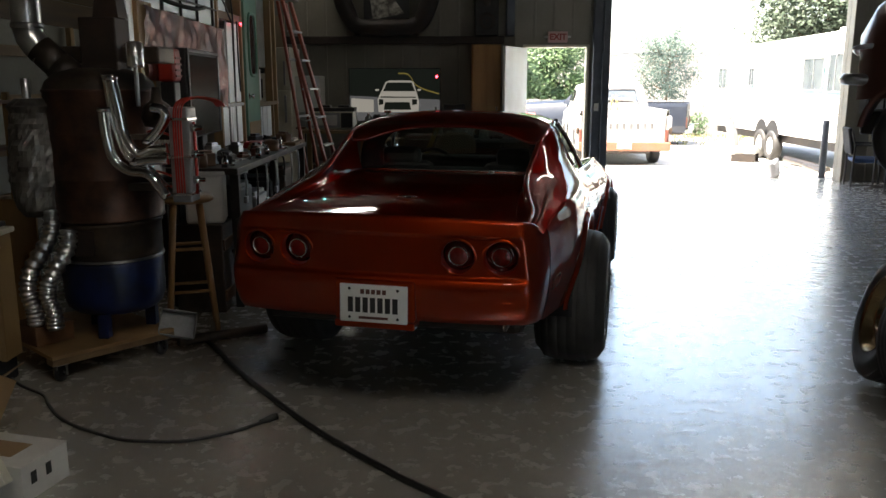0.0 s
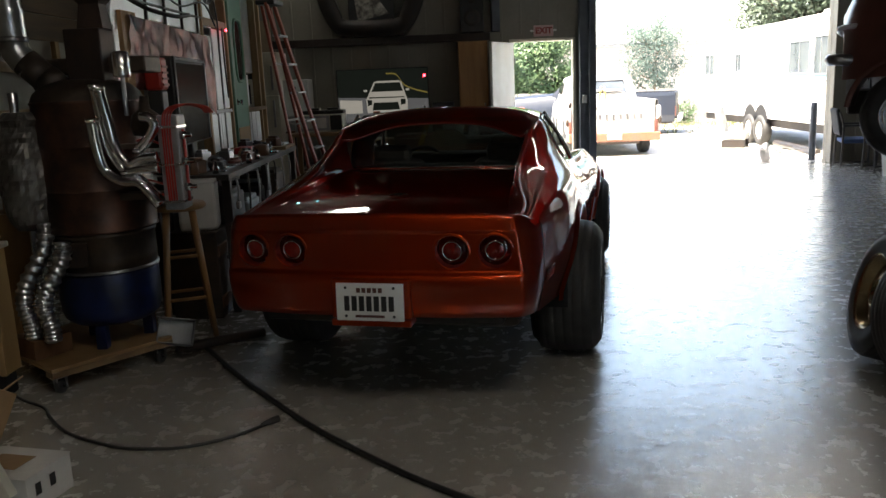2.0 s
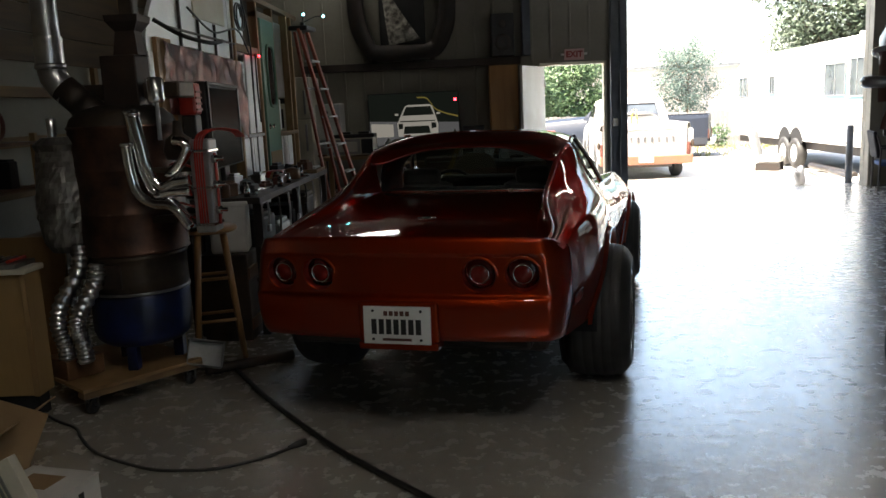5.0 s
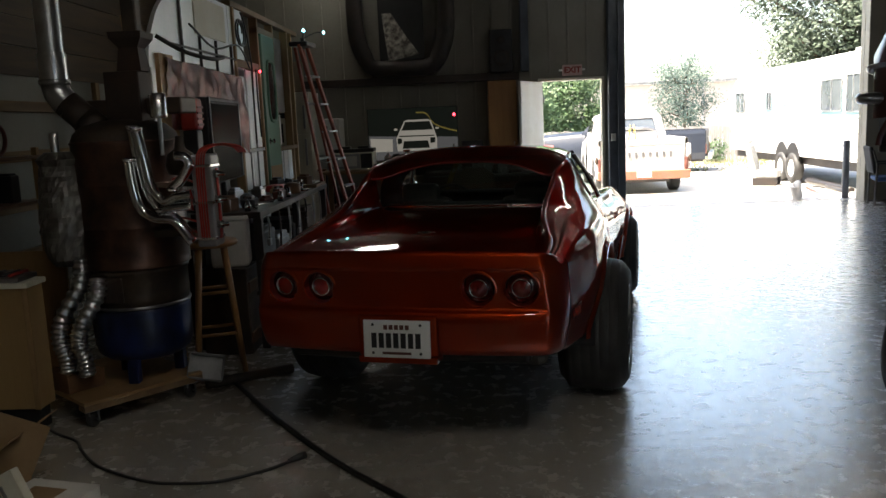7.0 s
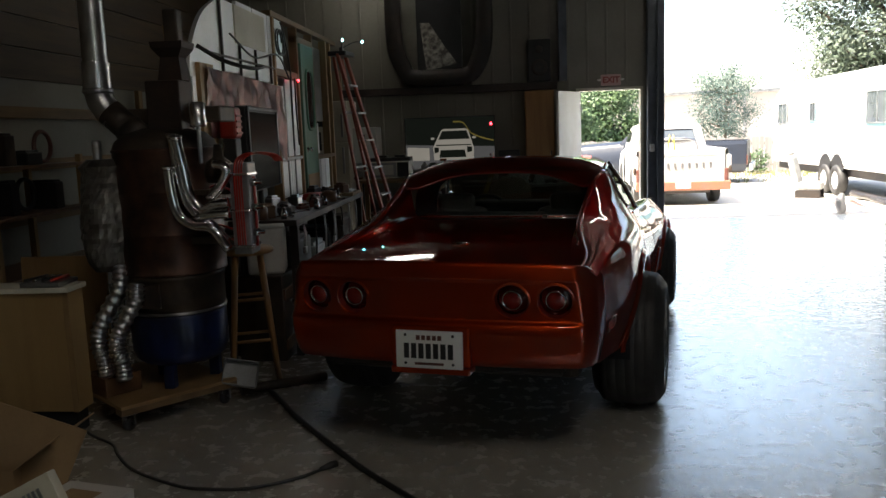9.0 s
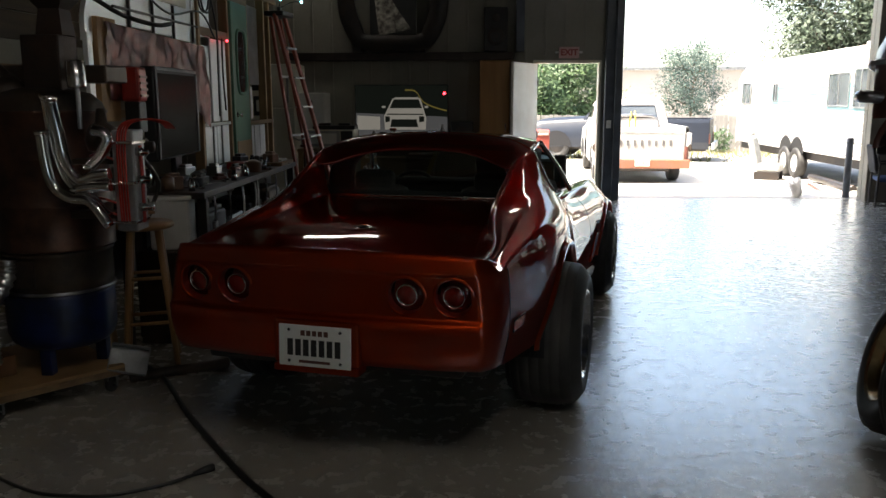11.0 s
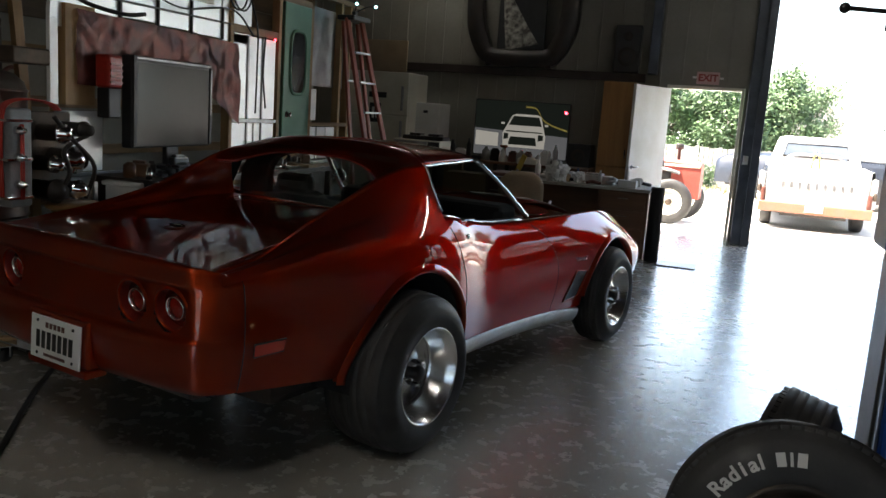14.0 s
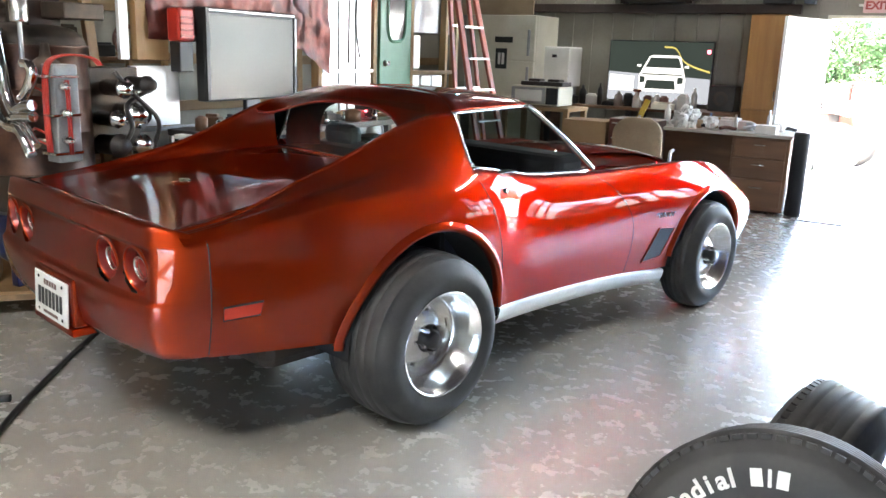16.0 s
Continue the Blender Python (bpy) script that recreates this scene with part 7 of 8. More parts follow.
turned("tweeter", spk, M_BLACKSTEEL, [(0.06, 0), (0.05, 0.008), (0.0, 0.0)], m=pose(0, -0.162, 0.5, 90, 0, 0), seg=20)
sl = thing("clip_lamp", "pair of tiny cyan lamps clipped to the ladder top", "lamp", pose(-1.62, 9.5, 2.50))
quick("clip", sl, M_BLACK, (-0.02, 0.02, -0.03, 0.03, 0.0, 0.05))
for k, x in enumerate((0.02, 0.24)):
    bars("stalk", sl, M_BLACK, [spline([(0, 0, 0.04), (x * 0.6, 0, 0.10), (x, 0.0, 0.13 - 0.03 * k)], 5)], 0.006, 6)
    turned("lens", sl, M_SPOT, [(0, -0.016), (0.016, 0.0), (0, 0.016)], (x, -0.01, 0.13 - 0.03 * k), 12, "cyan lamp")
# the unseen pair at y 0.9 is added fill for floor and car tail
for x, y, z, turn, half, drop in ((-1.85, 12.9, 4.38, 90, 0.66, 0.32), (4.0, 9.9, 4.38, 90, 1.22, 0.32), (0.0, 0.9, 4.38, 0, 0.62, 0.32), (1.6, 0.9, 4.38, 0, 0.92, 0.32)):
    fl = thing("strip_light", "white twin-tube fluorescent strip light under the ceiling, near pair added as fill", "strip light", pose(x, y, z, 0, 0, turn), "strip lights")
    quick("housing", fl, M_WHITE, (-0.07, 0.07, -half, half, 0.02, 0.08), bevel=0.01)
    bars("tube", fl, M_TUBE_FILL if y < 2 else M_TUBE, [[(sx, 0.04 - half, 0.0), (sx, half - 0.04, 0.0)] for sx in (-0.04, 0.04)], 0.017, 10)
    bars("hanger", fl, M_STEELGREY, [[(0, -half * 0.75, 0.08), (0, -half * 0.75, drop)], [(0, half * 0.75, 0.08), (0, half * 0.75, drop)]], 0.006)

# ---- right side: lift column, leaning wheels, raised truck ----
lift = thing("car_lift_column", "blue enamelled car lift column bolted to the floor", "car lift", pose(3.005, 4.62, 0))
quick("column", lift, M_LIFTBLUE, (-0.145, 0.2, -0.14, 0.17, 0.02, 3.6), bevel=0.02)
quick("front_edge", lift, M_STEELGREY, (-0.177, -0.146, -0.12, 0.15, 0.02, 3.5), bevel=0.012, label="grey steel guide rail")
quick("base_plate", lift, M_LIFTBLUE, (-0.26, 0.4, -0.3, 0.35, 0.0, 0.02))
quick("carriage", lift, M_LIFTBLUE, (-0.222, -0.178, -0.13, 0.13, 1.22, 1.60), bevel=0.015)
quick("stop_bracket", lift, M_STEEL_BLUE, (-0.292, -0.178, -0.12, -0.02, 1.84, 2.0), bevel=0.012)
quick("lock_box", lift, M_STEEL_BLUE, (-0.315, -0.293, -0.14, -0.04, 1.95, 2.04), bevel=0.006)
bars("lock_lever", lift, M_BLACKSTEEL, [[(-0.30, -0.14, 2.0), (-0.455, -0.24, 1.996)]], 0.008)
bm = bmesh.new()
bmesh.ops.create_icosphere(bm, subdivisions=2, radius=0.018, matrix=Matrix.Translation((-0.465, -0.25, 1.995)))
part("lever_ball", bm, M_BLACK, lift)
quick("tie_bracket", lift, M_RUSTORANGE, (-0.1, 0.1, -0.17, -0.151, 0.62, 0.65), bevel=0.004)
each("anchor_bolt", lift, M_STEELGREY, [(x - 0.012, x + 0.012, y - 0.012, y + 0.012, 0.02, 0.045) for x in (-0.2, 0.34) for y in (-0.26, 0.3)], 0.003)


def spare_wheel(label, m, R, width, rim, slotted, rim_mat):
    """A loose wheel whose axle is the local z axis; the outer face looks along +z."""
    w = thing("spare_wheel", label, "wheel", m, "loose wheels")
    h = width / 2
    bm = bmesh.new()
    prof = [(rim - 0.004, -h + 0.01), (rim + 0.02, -h), (R * 0.82, -h - 0.004), (R - 0.04, -h + 0.012), (R - 0.01, -h + 0.035)]
    n = 5
    for k in range(n):
        z0, ww = -h + 0.035 + (width - 0.07) * k / n, (width - 0.07) / n
        prof += [(R, z0 + ww * 0.06), (R, z0 + ww * 0.8), (R - 0.004, z0 + ww * 0.86), (R - 0.004, z0 + ww * 0.96)]
    prof += [(R - 0.01, h - 0.035), (R - 0.03, h - 0.012), (R - 0.045, h - 0.004), (R * 0.86, h + 0.004), (R * 0.75, h + 0.007), (rim + 0.04, h + 0.003), (rim + 0.012, h + 0.001), (rim - 0.004, h - 0.008)]
    lathe(bm, prof, 72)
    part("tyre", bm, M_RUBBER, w, "black tyre")
    bm = bmesh.new()
    for k in range(72):
        a = 2 * math.pi * k / 72
        mm = Matrix.Rotation(a, 4, "Z") @ Matrix.Translation((R - 0.014, 0, h - 0.026))
        box(bm, -0.008, 0.0035, -0.011, 0.011, -0.012, 0.010, 0, mm)
    tagged(part("shoulder_tread", bm, M_RUBBER, w), kind="stuff")
    bm = bmesh.new()
    lathe(bm, [(rim - 0.006, h - 0.004), (rim + 0.004, h + 0.004), (rim - 0.014, h - 0.01), (rim - 0.022, h - 0.05), (rim - 0.045, h - 0.065), (rim - 0.07, h - 0.05), (0.09, h - 0.03), (0.065, h - 0.02), (0.06, h - 0.05), (0, h - 0.05)], 48)
    part("rim", bm, rim_mat, w, "steel rim")
    if slotted:
        for k in range(5):
            a = 2 * math.pi * k / 5 + math.pi / 2
            mm = Matrix.Rotation(a, 4, "Z") @ Matrix.Translation((0.135, 0, h - 0.038))
            bm = bmesh.new()
            box(bm, -0.02, 0.02, -0.03, 0.03, -0.004, 0.004, 0.012, mm)
            part("slot", bm, M_BLACK, w)
            bm = bmesh.new()
            ring = [mm @ Vector((0.021 * math.copysign(abs(math.cos(t)) ** 0.5, math.cos(t)), 0.031 * math.copysign(abs(math.sin(t)) ** 0.5, math.sin(t)), 0.004)) for t in np.linspace(0, 2 * math.pi, 24, endpoint=False)]
            tube(bm, ring, 0.004, 6, closed=True)
            part("slot_edge", bm, M_ALU, w)
    return w


NW = Matrix.Translation((2.56, 3.90, 0.384)) @ Matrix.Rotation(math.radians(90 - 17), 4, "X") @ Matrix.Rotation(math.radians(0), 4, "Z")
near_wheel = spare_wheel("black steel wheel with white raised tyre lettering leaning on another", NW, 0.377, 0.24, 0.20, True, M_DRUM)
for k, ch in enumerate("Radial"):
    a = math.radians(147 - 6.6 * k + (1.5 if k > 4 else 0))
    letters("raised_letter", ch, 0.060, M_PAPER, near_wheel, Matrix.Translation((0.272 * math.cos(a), 0.272 * math.sin(a), 0.1265)) @ Matrix.Rotation(a - math.pi / 2, 4, "Z"), depth=0.0015, bold=0.0018)
for k in range(3):
    a = math.radians(104 - 6.0 * k)
    bm = bmesh.new()
    mm = Matrix.Translation((0.272 * math.cos(a), 0.272 * math.sin(a), 0.127)) @ Matrix.Rotation(a - math.pi / 2, 4, "Z")
    box(bm, -0.013 if k != 1 else -0.004, 0.013 if k != 1 else 0.004, -0.02, 0.02, -0.0015, 0.0015, 0.0, mm)
    part("raised_bar", bm, M_PAPER, near_wheel)
FW = Matrix.Translation((2.545, 4.45, 0.358)) @ Matrix.Rotation(math.radians(-12), 4, "Z") @ Matrix.Rotation(math.radians(-90 + 14), 4, "Y")
spare_wheel("black tyre on a brassy steel rim leaning on the lift column", FW, 0.343, 0.235, 0.205, False, material("brassy_rim", (0.45, 0.36, 0.2), 0.25, 0.9, (0.3, 0.22, 0.12), 6, 60, 0.03))

tk = thing("raised_pickup", "dull maroon vintage pickup nose held up on the lift", "pickup", pose(3.41, 7.20, 0, 0, 0, -32))
bm = bmesh.new()
rows = []
for u in np.linspace(0, 1, 22):
    x = 0.02 + 2.4 * u
    top = 2.0 + 0.36 * min(1, (u * 9) ** 0.5)
    bot = 1.44 + 0.05 * math.sin(u * 3)
    w = 0.66 + 0.16 * min(1, (u * 6) ** 0.5)
    rows.append([(x + 0.06 * abs(s) ** 2, 0.85 + s * w, bot + (top - bot) * (1 - abs(s) ** 3.5) ** 0.5 * 0.999) for s in np.linspace(-1, 1, 25)])
vs2 = grid(bm, rows)
bm.faces.new(vs2[0])
bm.faces.new(vs2[-1])
part("nose", bm, M_MAROON, tk, "rounded maroon bonnet and fenders", smooth=True)
bm = bmesh.new()
rows = [[(0.60 + (0.43 + 0.04 * (k == 1)) * math.cos(a), y, 1.18 + (0.43 + 0.04 * (k == 1)) * math.sin(a)) for a in np.linspace(0.1, math.pi - 0.1, 20)] for k, y in enumerate((-0.02, -0.05, 0.12, 0.4))]
grid(bm, rows)
part("fender", bm, M_MAROON, tk, smooth=True)
for z in (1.74,):
    bm = bmesh.new()
    tube(bm, spline([(0.22, 0.22, z + 0.14), (0.07, 0.20, z + 0.13), (0.02, 0.34, z + 0.11), (-0.01, 0.85, z + 0.1), (-0.01, 1.2, z + 0.1)], 6), 0.022, 10)
    part("grille_bar", bm, M_ALU, tk, "pale grille bar")
bm = bmesh.new()
tube(bm, spline([(0.16, 0.20, 1.60), (0.03, 0.17, 1.61), (-0.03, 0.32, 1.61), (-0.05, 0.8, 1.61), (-0.04, 1.3, 1.61)], 6), 0.05, 12)
part("bumper", bm, M_STEELGREY, tk, "steel bumper bar")
quick("chassis", tk, M_BLACKSTEEL, (0.1, 2.6, 0.45, 1.25, 1.14, 1.34), bevel=0.02)
tw = road_wheel(tk, 0, 0, 1, 0.36, 0.2, 0.21, 0.03, Matrix.Translation((0.60, 0.06, 1.15)) @ Matrix.Rotation(-math.pi / 2, 4, "Z"))
each("lift_arm", tk, M_LIFTBLUE, [(0.9, 1.0, -1.5, 0.9, 1.04, 1.138), (2.0, 2.1, 0.3, 1.2, 1.04, 1.138)], 0.01)
l2 = thing("second_lift_column", "blue lift column carrying the raised pickup", "car lift", pose(6.5, 7.9, 0))
quick("column", l2, M_LIFTBLUE, (-0.18, 0.18, -0.16, 0.16, 0.02, 3.6), bevel=0.02)
quick("base_plate", l2, M_LIFTBLUE, (-0.35, 0.35, -0.3, 0.3, 0.0, 0.02))
quick("arm", l2, M_LIFTBLUE, (-1.4, -0.18, -0.9, -0.16, 1.04, 1.137), bevel=0.01)

# ---- chairs and bins by the east jamb ----
def arm_chair(label, m, seat_mat):
    c = thing("arm_chair", label, "chair", m, "chairs by the bay opening")
    for x in (-0.27, 0.27):
        bars("front_leg", c, M_BLACKSTEEL, [[(x, -0.24, 0), (x, -0.24, 0.64)]], 0.016)
        bars("rear_leg", c, M_BLACKSTEEL, [[(x, 0.26, 0), (x, 0.24, 0.64), (x, 0.30, 0.86)]], 0.016)
        quick("arm_rest", c, M_BLACK, (x - 0.028, x + 0.028, -0.26, 0.25, 0.64, 0.67), bevel=0.01)
        bars("foot_rail", c, M_BLACKSTEEL, [[(x, -0.24, 0.04), (x, 0.26, 0.04)]], 0.012)
    quick("seat", c, seat_mat, (-0.25, 0.25, -0.25, 0.24, 0.38, 0.45), bevel=0.025)
    bm = bmesh.new()
    box(bm, -0.26, 0.26, -0.03, 0.03, 0.0, 0.42, 0.025, Matrix.Translation((0, 0.26, 0.5)) @ Matrix.Rotation(math.radians(-10), 4, "X"))
    part("backrest", bm, M_DARK, c)
    return c


arm_chair("black steel-framed armchair with a blue seat", pose(6.62, 13.1, 0, 0, 0, 75), M_BLUECLOTH)
arm_chair("black steel-framed armchair holding loose yellow rags", pose(6.72, 12.35, 0, 0, 0, 80), M_DARK)
bm = bmesh.new()
bmesh.ops.create_icosphere(bm, subdivisions=3, radius=0.17)
for v in bm.verts:
    v.co *= 1 + 0.35 * noise.noise(v.co * 9)
    v.co.z = max(0, v.co.z * 0.45 + 0.05)
solid("yellow_rag", bm, M_YELLOW, "crumpled yellow rag on the chair seat", "rag", pose(6.64, 12.32, 0.45))
bm = bmesh.new()
lathe(bm, [(0, 0), (0.11, 0), (0.14, 0.3), (0.15, 0.3), (0.15, 0.32), (0.13, 0.32), (0.105, 0.02), (0, 0.02)], 24)
solid("bucket", bm, M_PAPER, "white plastic bucket on the floor", "bucket", pose(6.52, 11.85, 0))
bm = bmesh.new()
box(bm, -0.1, 0.1, -0.1, 0.1, 0, 0.5, 0.008)
solid("timber_block", bm, M_TIMBER_Z, "pale timber post standing on end", "timber", pose(6.62, 11.5, 0))
rc2 = thing("red_crate", "red plastic crate on the floor", "crate", pose(6.95, 11.35, 0))
quick("body", rc2, M_REDPLASTIC, (-0.2, 0.2, -0.2, 0.2, 0, 0.22), bevel=0.01)
quick("rim", rc2, M_PAPER, (-0.21, 0.21, -0.21, 0.21, 0.22, 0.26), bevel=0.008)
gp = thing("guard_post", "dark steel guard post outside the jamb", "post", pose(6.45, 14.25, -0.03))
turned("post", gp, M_STEEL_BLUE, [(0, 0), (0.055, 0), (0.055, 0.98), (0.04, 1.0), (0, 1.0)], seg=18)
turned("collar", gp, M_STEELGREY, [(0.056, 0), (0.075, 0.004), (0.075, 0.02), (0.056, 0.03)], seg=18)
hg = thing("hanging_coats", "grey coats hanging on the wall by the jamb", "coats", pose(7.0, 13.78, 0.9))
for k in range(3):
    bm = bmesh.new()
    rows = [[(0.16 * k - 0.2 + (0.08 + 0.1 * (1 - z)) * s, -0.06 - 0.03 * math.cos(s * 7 + k), 0.2 + 0.9 * z) for s in np.linspace(-1, 1, 12)] for z in np.linspace(0, 1, 8)]
    grid(bm, rows)
    part("coat", bm, (M_SEATGREY, M_DARK, M_STEELGREY)[k], hg)


# ---- timber lining of the west wall ----
lin = tagged(new("wall_west_lining"), "pine battens and cream boards on the west wall", "", kind="structure")
# upper planks have their shade put into the wood colour
for k in range(8):
    quick("plank", lin, M_PLANKSHADED, (WEST + 0.002, WEST + 0.03 + 0.004 * (k % 2), 1.5, 13.6, 2.22 + 0.3 * k, 2.512 + 0.3 * k), bevel=0.004)
for z in (0.35, 0.85, 1.35, 1.85):
    quick("batten", lin, M_TIMBER_Y, (WEST + 0.002, WEST + 0.06, 1.5, 13.6, z, z + 0.11), bevel=0.004)
for y in (2.6, 4.1, 6.3, 10.1):
    quick("stud", lin, M_TIMBER_Z, (WEST + 0.062, WEST + 0.12, y, y + 0.1, 0.0, 2.21), bevel=0.004)
# shelf of dark odds and ends against the west wall
sh = thing("wall_shelf", "dark timber shelf crowded with odd parts", "shelf", pose(-4.0, 6.2, 0))
each("board", sh, M_BROWNWOOD, [(-0.3, 0.3, -1.4, 1.4, z, z + 0.03) for z in (0.5, 1.0, 1.4)])
each("upright", sh, M_TIMBER_Z, [(-0.28, -0.22, y, y + 0.05, 0, 1.5) for y in (-1.38, 0, 1.33)] + [(0.24, 0.29, y, y + 0.05, 0, 1.5) for y in (-1.38, 0, 1.33)])
rng = random.Random(21)
for k in range(16):
    y, z = 4.95 + (k % 8) * 0.33, 1.03 if k < 8 else 1.43
    bm = bmesh.new()
    if k % 3 == 0:
        ring = [(0.0, 0.13 * math.cos(a), 0.15 + 0.13 * math.sin(a)) for a in np.linspace(0, 2 * math.pi, 24, endpoint=False)]
        tube(bm, ring, 0.02, 8, closed=True)
        solid("hose_coil", bm, rng.choice([M_BLACK, M_MAROON]), "coiled hose standing on the shelf", "hose", pose(-3.9, y, z))
    else:
        w, h = rng.uniform(0.06, 0.13), rng.uniform(0.1, 0.28)
        box(bm, -0.12, 0.12, -w, w, 0, h, 0.01)
        box(bm, -0.1, 0.1, -w * 0.8, w * 0.8, h - 0.004, h + 0.02, 0.005)
        solid("parts_bin", bm, rng.choice([M_DRUM, M_BLACK, M_CARDBOARD, M_DARK]), "dark parts bin on the wall shelf", "bin", pose(-3.9, y, z))

# ---- yard ----
G = -0.215
def pickup(name, label, m, paint, half, length, bed, cab_top, gate_top, R, bumper_mat, old):
    """A pickup seen from behind or the side: the tail is at y = 0, the nose at +y, the ground at z = 0."""
    t = thing(name, label, "pickup", m)
    sill = R * 0.95
    bm = bmesh.new()
    rows = []
    for y in np.linspace(0.02, bed, 20):
        rows.append([(-half + 0.03, y, sill), (-half - 0.005, y, sill + 0.2), (-half, y, gate_top - 0.1), (-half + 0.02, y, gate_top), (-half + 0.07, y, gate_top), (-half + 0.08, y, sill + 0.12), (half - 0.08, y, sill + 0.12), (half - 0.07, y, gate_top), (half - 0.02, y, gate_top), (half, y, gate_top - 0.1), (half + 0.005, y, sill + 0.2), (half - 0.03, y, sill)])
    grid(bm, rows)
    part("bed", bm, paint, t, smooth=False)
    bm = bmesh.new()
    box(bm, -half + 0.09, half - 0.09, 0.0, 0.05, sill + 0.12, gate_top - 0.01, 0.015)
    gate = part("tailgate", bm, paint, t)
    if old:
        quick("gate_fold", gate, paint, (-half + 0.1, half - 0.1, -0.012, -0.001, gate_top - 0.12, gate_top - 0.02), (-half + 0.1, half - 0.1, -0.012, -0.001, sill + 0.14, sill + 0.22), bevel=0.004)
    # cab: rounded box with window openings as dark glass
    bm = bmesh.new()
    hw = half * 0.86
    rows = []
    ycab0, ycab1 = bed + 0.03, bed + 1.35
    for z, inset, fy, ry in ((sill, 0.0, 0.0, 0.0), (gate_top - 0.05, 0.0, 0.0, 0.0), (gate_top + 0.04, 0.02, 0.02, 0.02), (cab_top - 0.14, 0.12, 0.34, 0.10), (cab_top - 0.05, 0.16, 0.42, 0.14), (cab_top, 0.30, 0.55, 0.26)):
        a = half * 0.94 - inset
        rows.append([(-a, ycab0 + ry, z), (-a * 0.6, ycab0 + ry - 0.02, z), (a * 0.6, ycab0 + ry - 0.02, z), (a, ycab0 + ry, z), (a, (ycab0 + ycab1) / 2, z), (a, ycab1 - fy, z), (a * 0.6, ycab1 - fy + 0.04, z), (-a * 0.6, ycab1 - fy + 0.04, z), (-a, ycab1 - fy, z), (-a, (ycab0 + ycab1) / 2, z)])
    vs2 = grid(bm, rows, True)
    bm.faces.new(vs2[-1])
    cab = part("cab", bm, paint, t, smooth=False)
    zg0, zg1 = (cab_top - 0.42 if old else gate_top + 0.07), cab_top - 0.15
    for nm, quad in (("rear_window", [(-hw * 0.78, ycab0 + 0.0, zg0), (hw * 0.78, ycab0 + 0.0, zg0), (hw * 0.70, ycab0 + 0.075, zg1), (-hw * 0.70, ycab0 + 0.075, zg1)]),):
        bm = bmesh.new()
        bm.faces.new([bm.verts.new(p) for p in quad])
        part(nm, bm, M_RVGLASS if old else M_SCREENDARK, cab, "dark rear window glass")
        bm = bmesh.new()
        tube(bm, quad, 0.018, 6, closed=True)
        part("window_trim", bm, M_BLACK, cab)
    for s in (-1, 1):
        a0, a1 = half * 0.94 - 0.015, half * 0.94 - 0.10
        bm = bmesh.new()
        bm.faces.new([bm.verts.new(p) for p in ((s * (a0 + 0.004), ycab0 + 0.15, zg0), (s * (a0 + 0.004), ycab1 - 0.18, zg0), (s * (a1 + 0.012), ycab1 - 0.42, zg1), (s * (a1 + 0.012), ycab0 + 0.22, zg1))])
        part("side_window", bm, M_SCREENDARK, cab, "dark side window glass")
    # front end
    bm = bmesh.new()
    rows = []
    for y in np.linspace(ycab1 - 0.12, length, 14):
        u = (y - ycab1 + 0.12) / (length - ycab1 + 0.12)
        zt = gate_top + 0.03 - 0.12 * u - 0.12 * max(0, u - 0.85) / 0.15
        rows.append([(-half * 0.97, y, sill), (-half * 0.99, y, sill + 0.25), (-half * 0.96, y, zt - 0.1), (-half * 0.86, y, zt), (0, y, zt + 0.05), (half * 0.86, y, zt), (half * 0.96, y, zt - 0.1), (half * 0.99, y, sill + 0.25), (half * 0.97, y, sill)])
    vs2 = grid(bm, rows)
    bm.faces.new(vs2[-1])
    part("bonnet", bm, paint, t, smooth=True)
    quick("chassis", t, M_BLACKSTEEL, (-half * 0.6, half * 0.6, 0.1, length - 0.2, R * 0.75, sill + 0.05))
    for y in (bed * 0.48, length - 0.85):
        for s in (-1, 1):
            bm = bmesh.new()
            lathe(bm, [(0, -0.1), (R * 0.6, -0.11), (R * 0.92, -0.11), (R, -0.08), (R, 0.08), (R * 0.92, 0.11), (R * 0.6, 0.11), (R * 0.55, 0.07), (0, 0.08)], 28, Matrix.Translation((s * (half - 0.13), y, R)) @ Matrix.Rotation(s * math.pi / 2, 4, "Y"))
            wl = part("wheel", bm, M_RUBBER, t, "black tyre")
            bm = bmesh.new()
            lathe(bm, [(R * 0.55, 0.075), (R * 0.3, 0.1), (0, 0.1)], 24, Matrix.Translation((s * (half - 0.13), y, R)) @ Matrix.Rotation(s * math.pi / 2, 4, "Y"))
            part("hub_cap", bm, M_ALU if old else M_BLACKSTEEL, wl)
            bm = bmesh.new()
            bm.faces.new([bm.verts.new((s * (half + 0.008), y + (R + 0.07) * math.cos(a), R + 0.02 + (R + 0.07) * math.sin(a))) for a in np.linspace(0, math.pi, 20)])
            part("wheel_arch", bm, M_DARK, t)
    bm = bmesh.new()
    box(bm, -half - 0.02, half + 0.02, -0.16, -0.06, R * 0.95, R * 0.95 + 0.19, 0.02)
    bump = part("rear_bumper", bm, bumper_mat, t, "rear bumper")
    quick("number_plate", bump, M_PAPER, (-0.155, 0.155, -0.172, -0.161, R * 0.95 + 0.05, R * 0.95 + 0.20), bevel=0.002)
    each("plate_bar", bump, M_STEELGREY, [(-0.12 + 0.06 * k, -0.08 + 0.06 * k, -0.1745, -0.1725, R * 0.95 + 0.09, R * 0.95 + 0.15) for k in range(4)], 0)
    for s in (-1, 1):
        bm = bmesh.new()
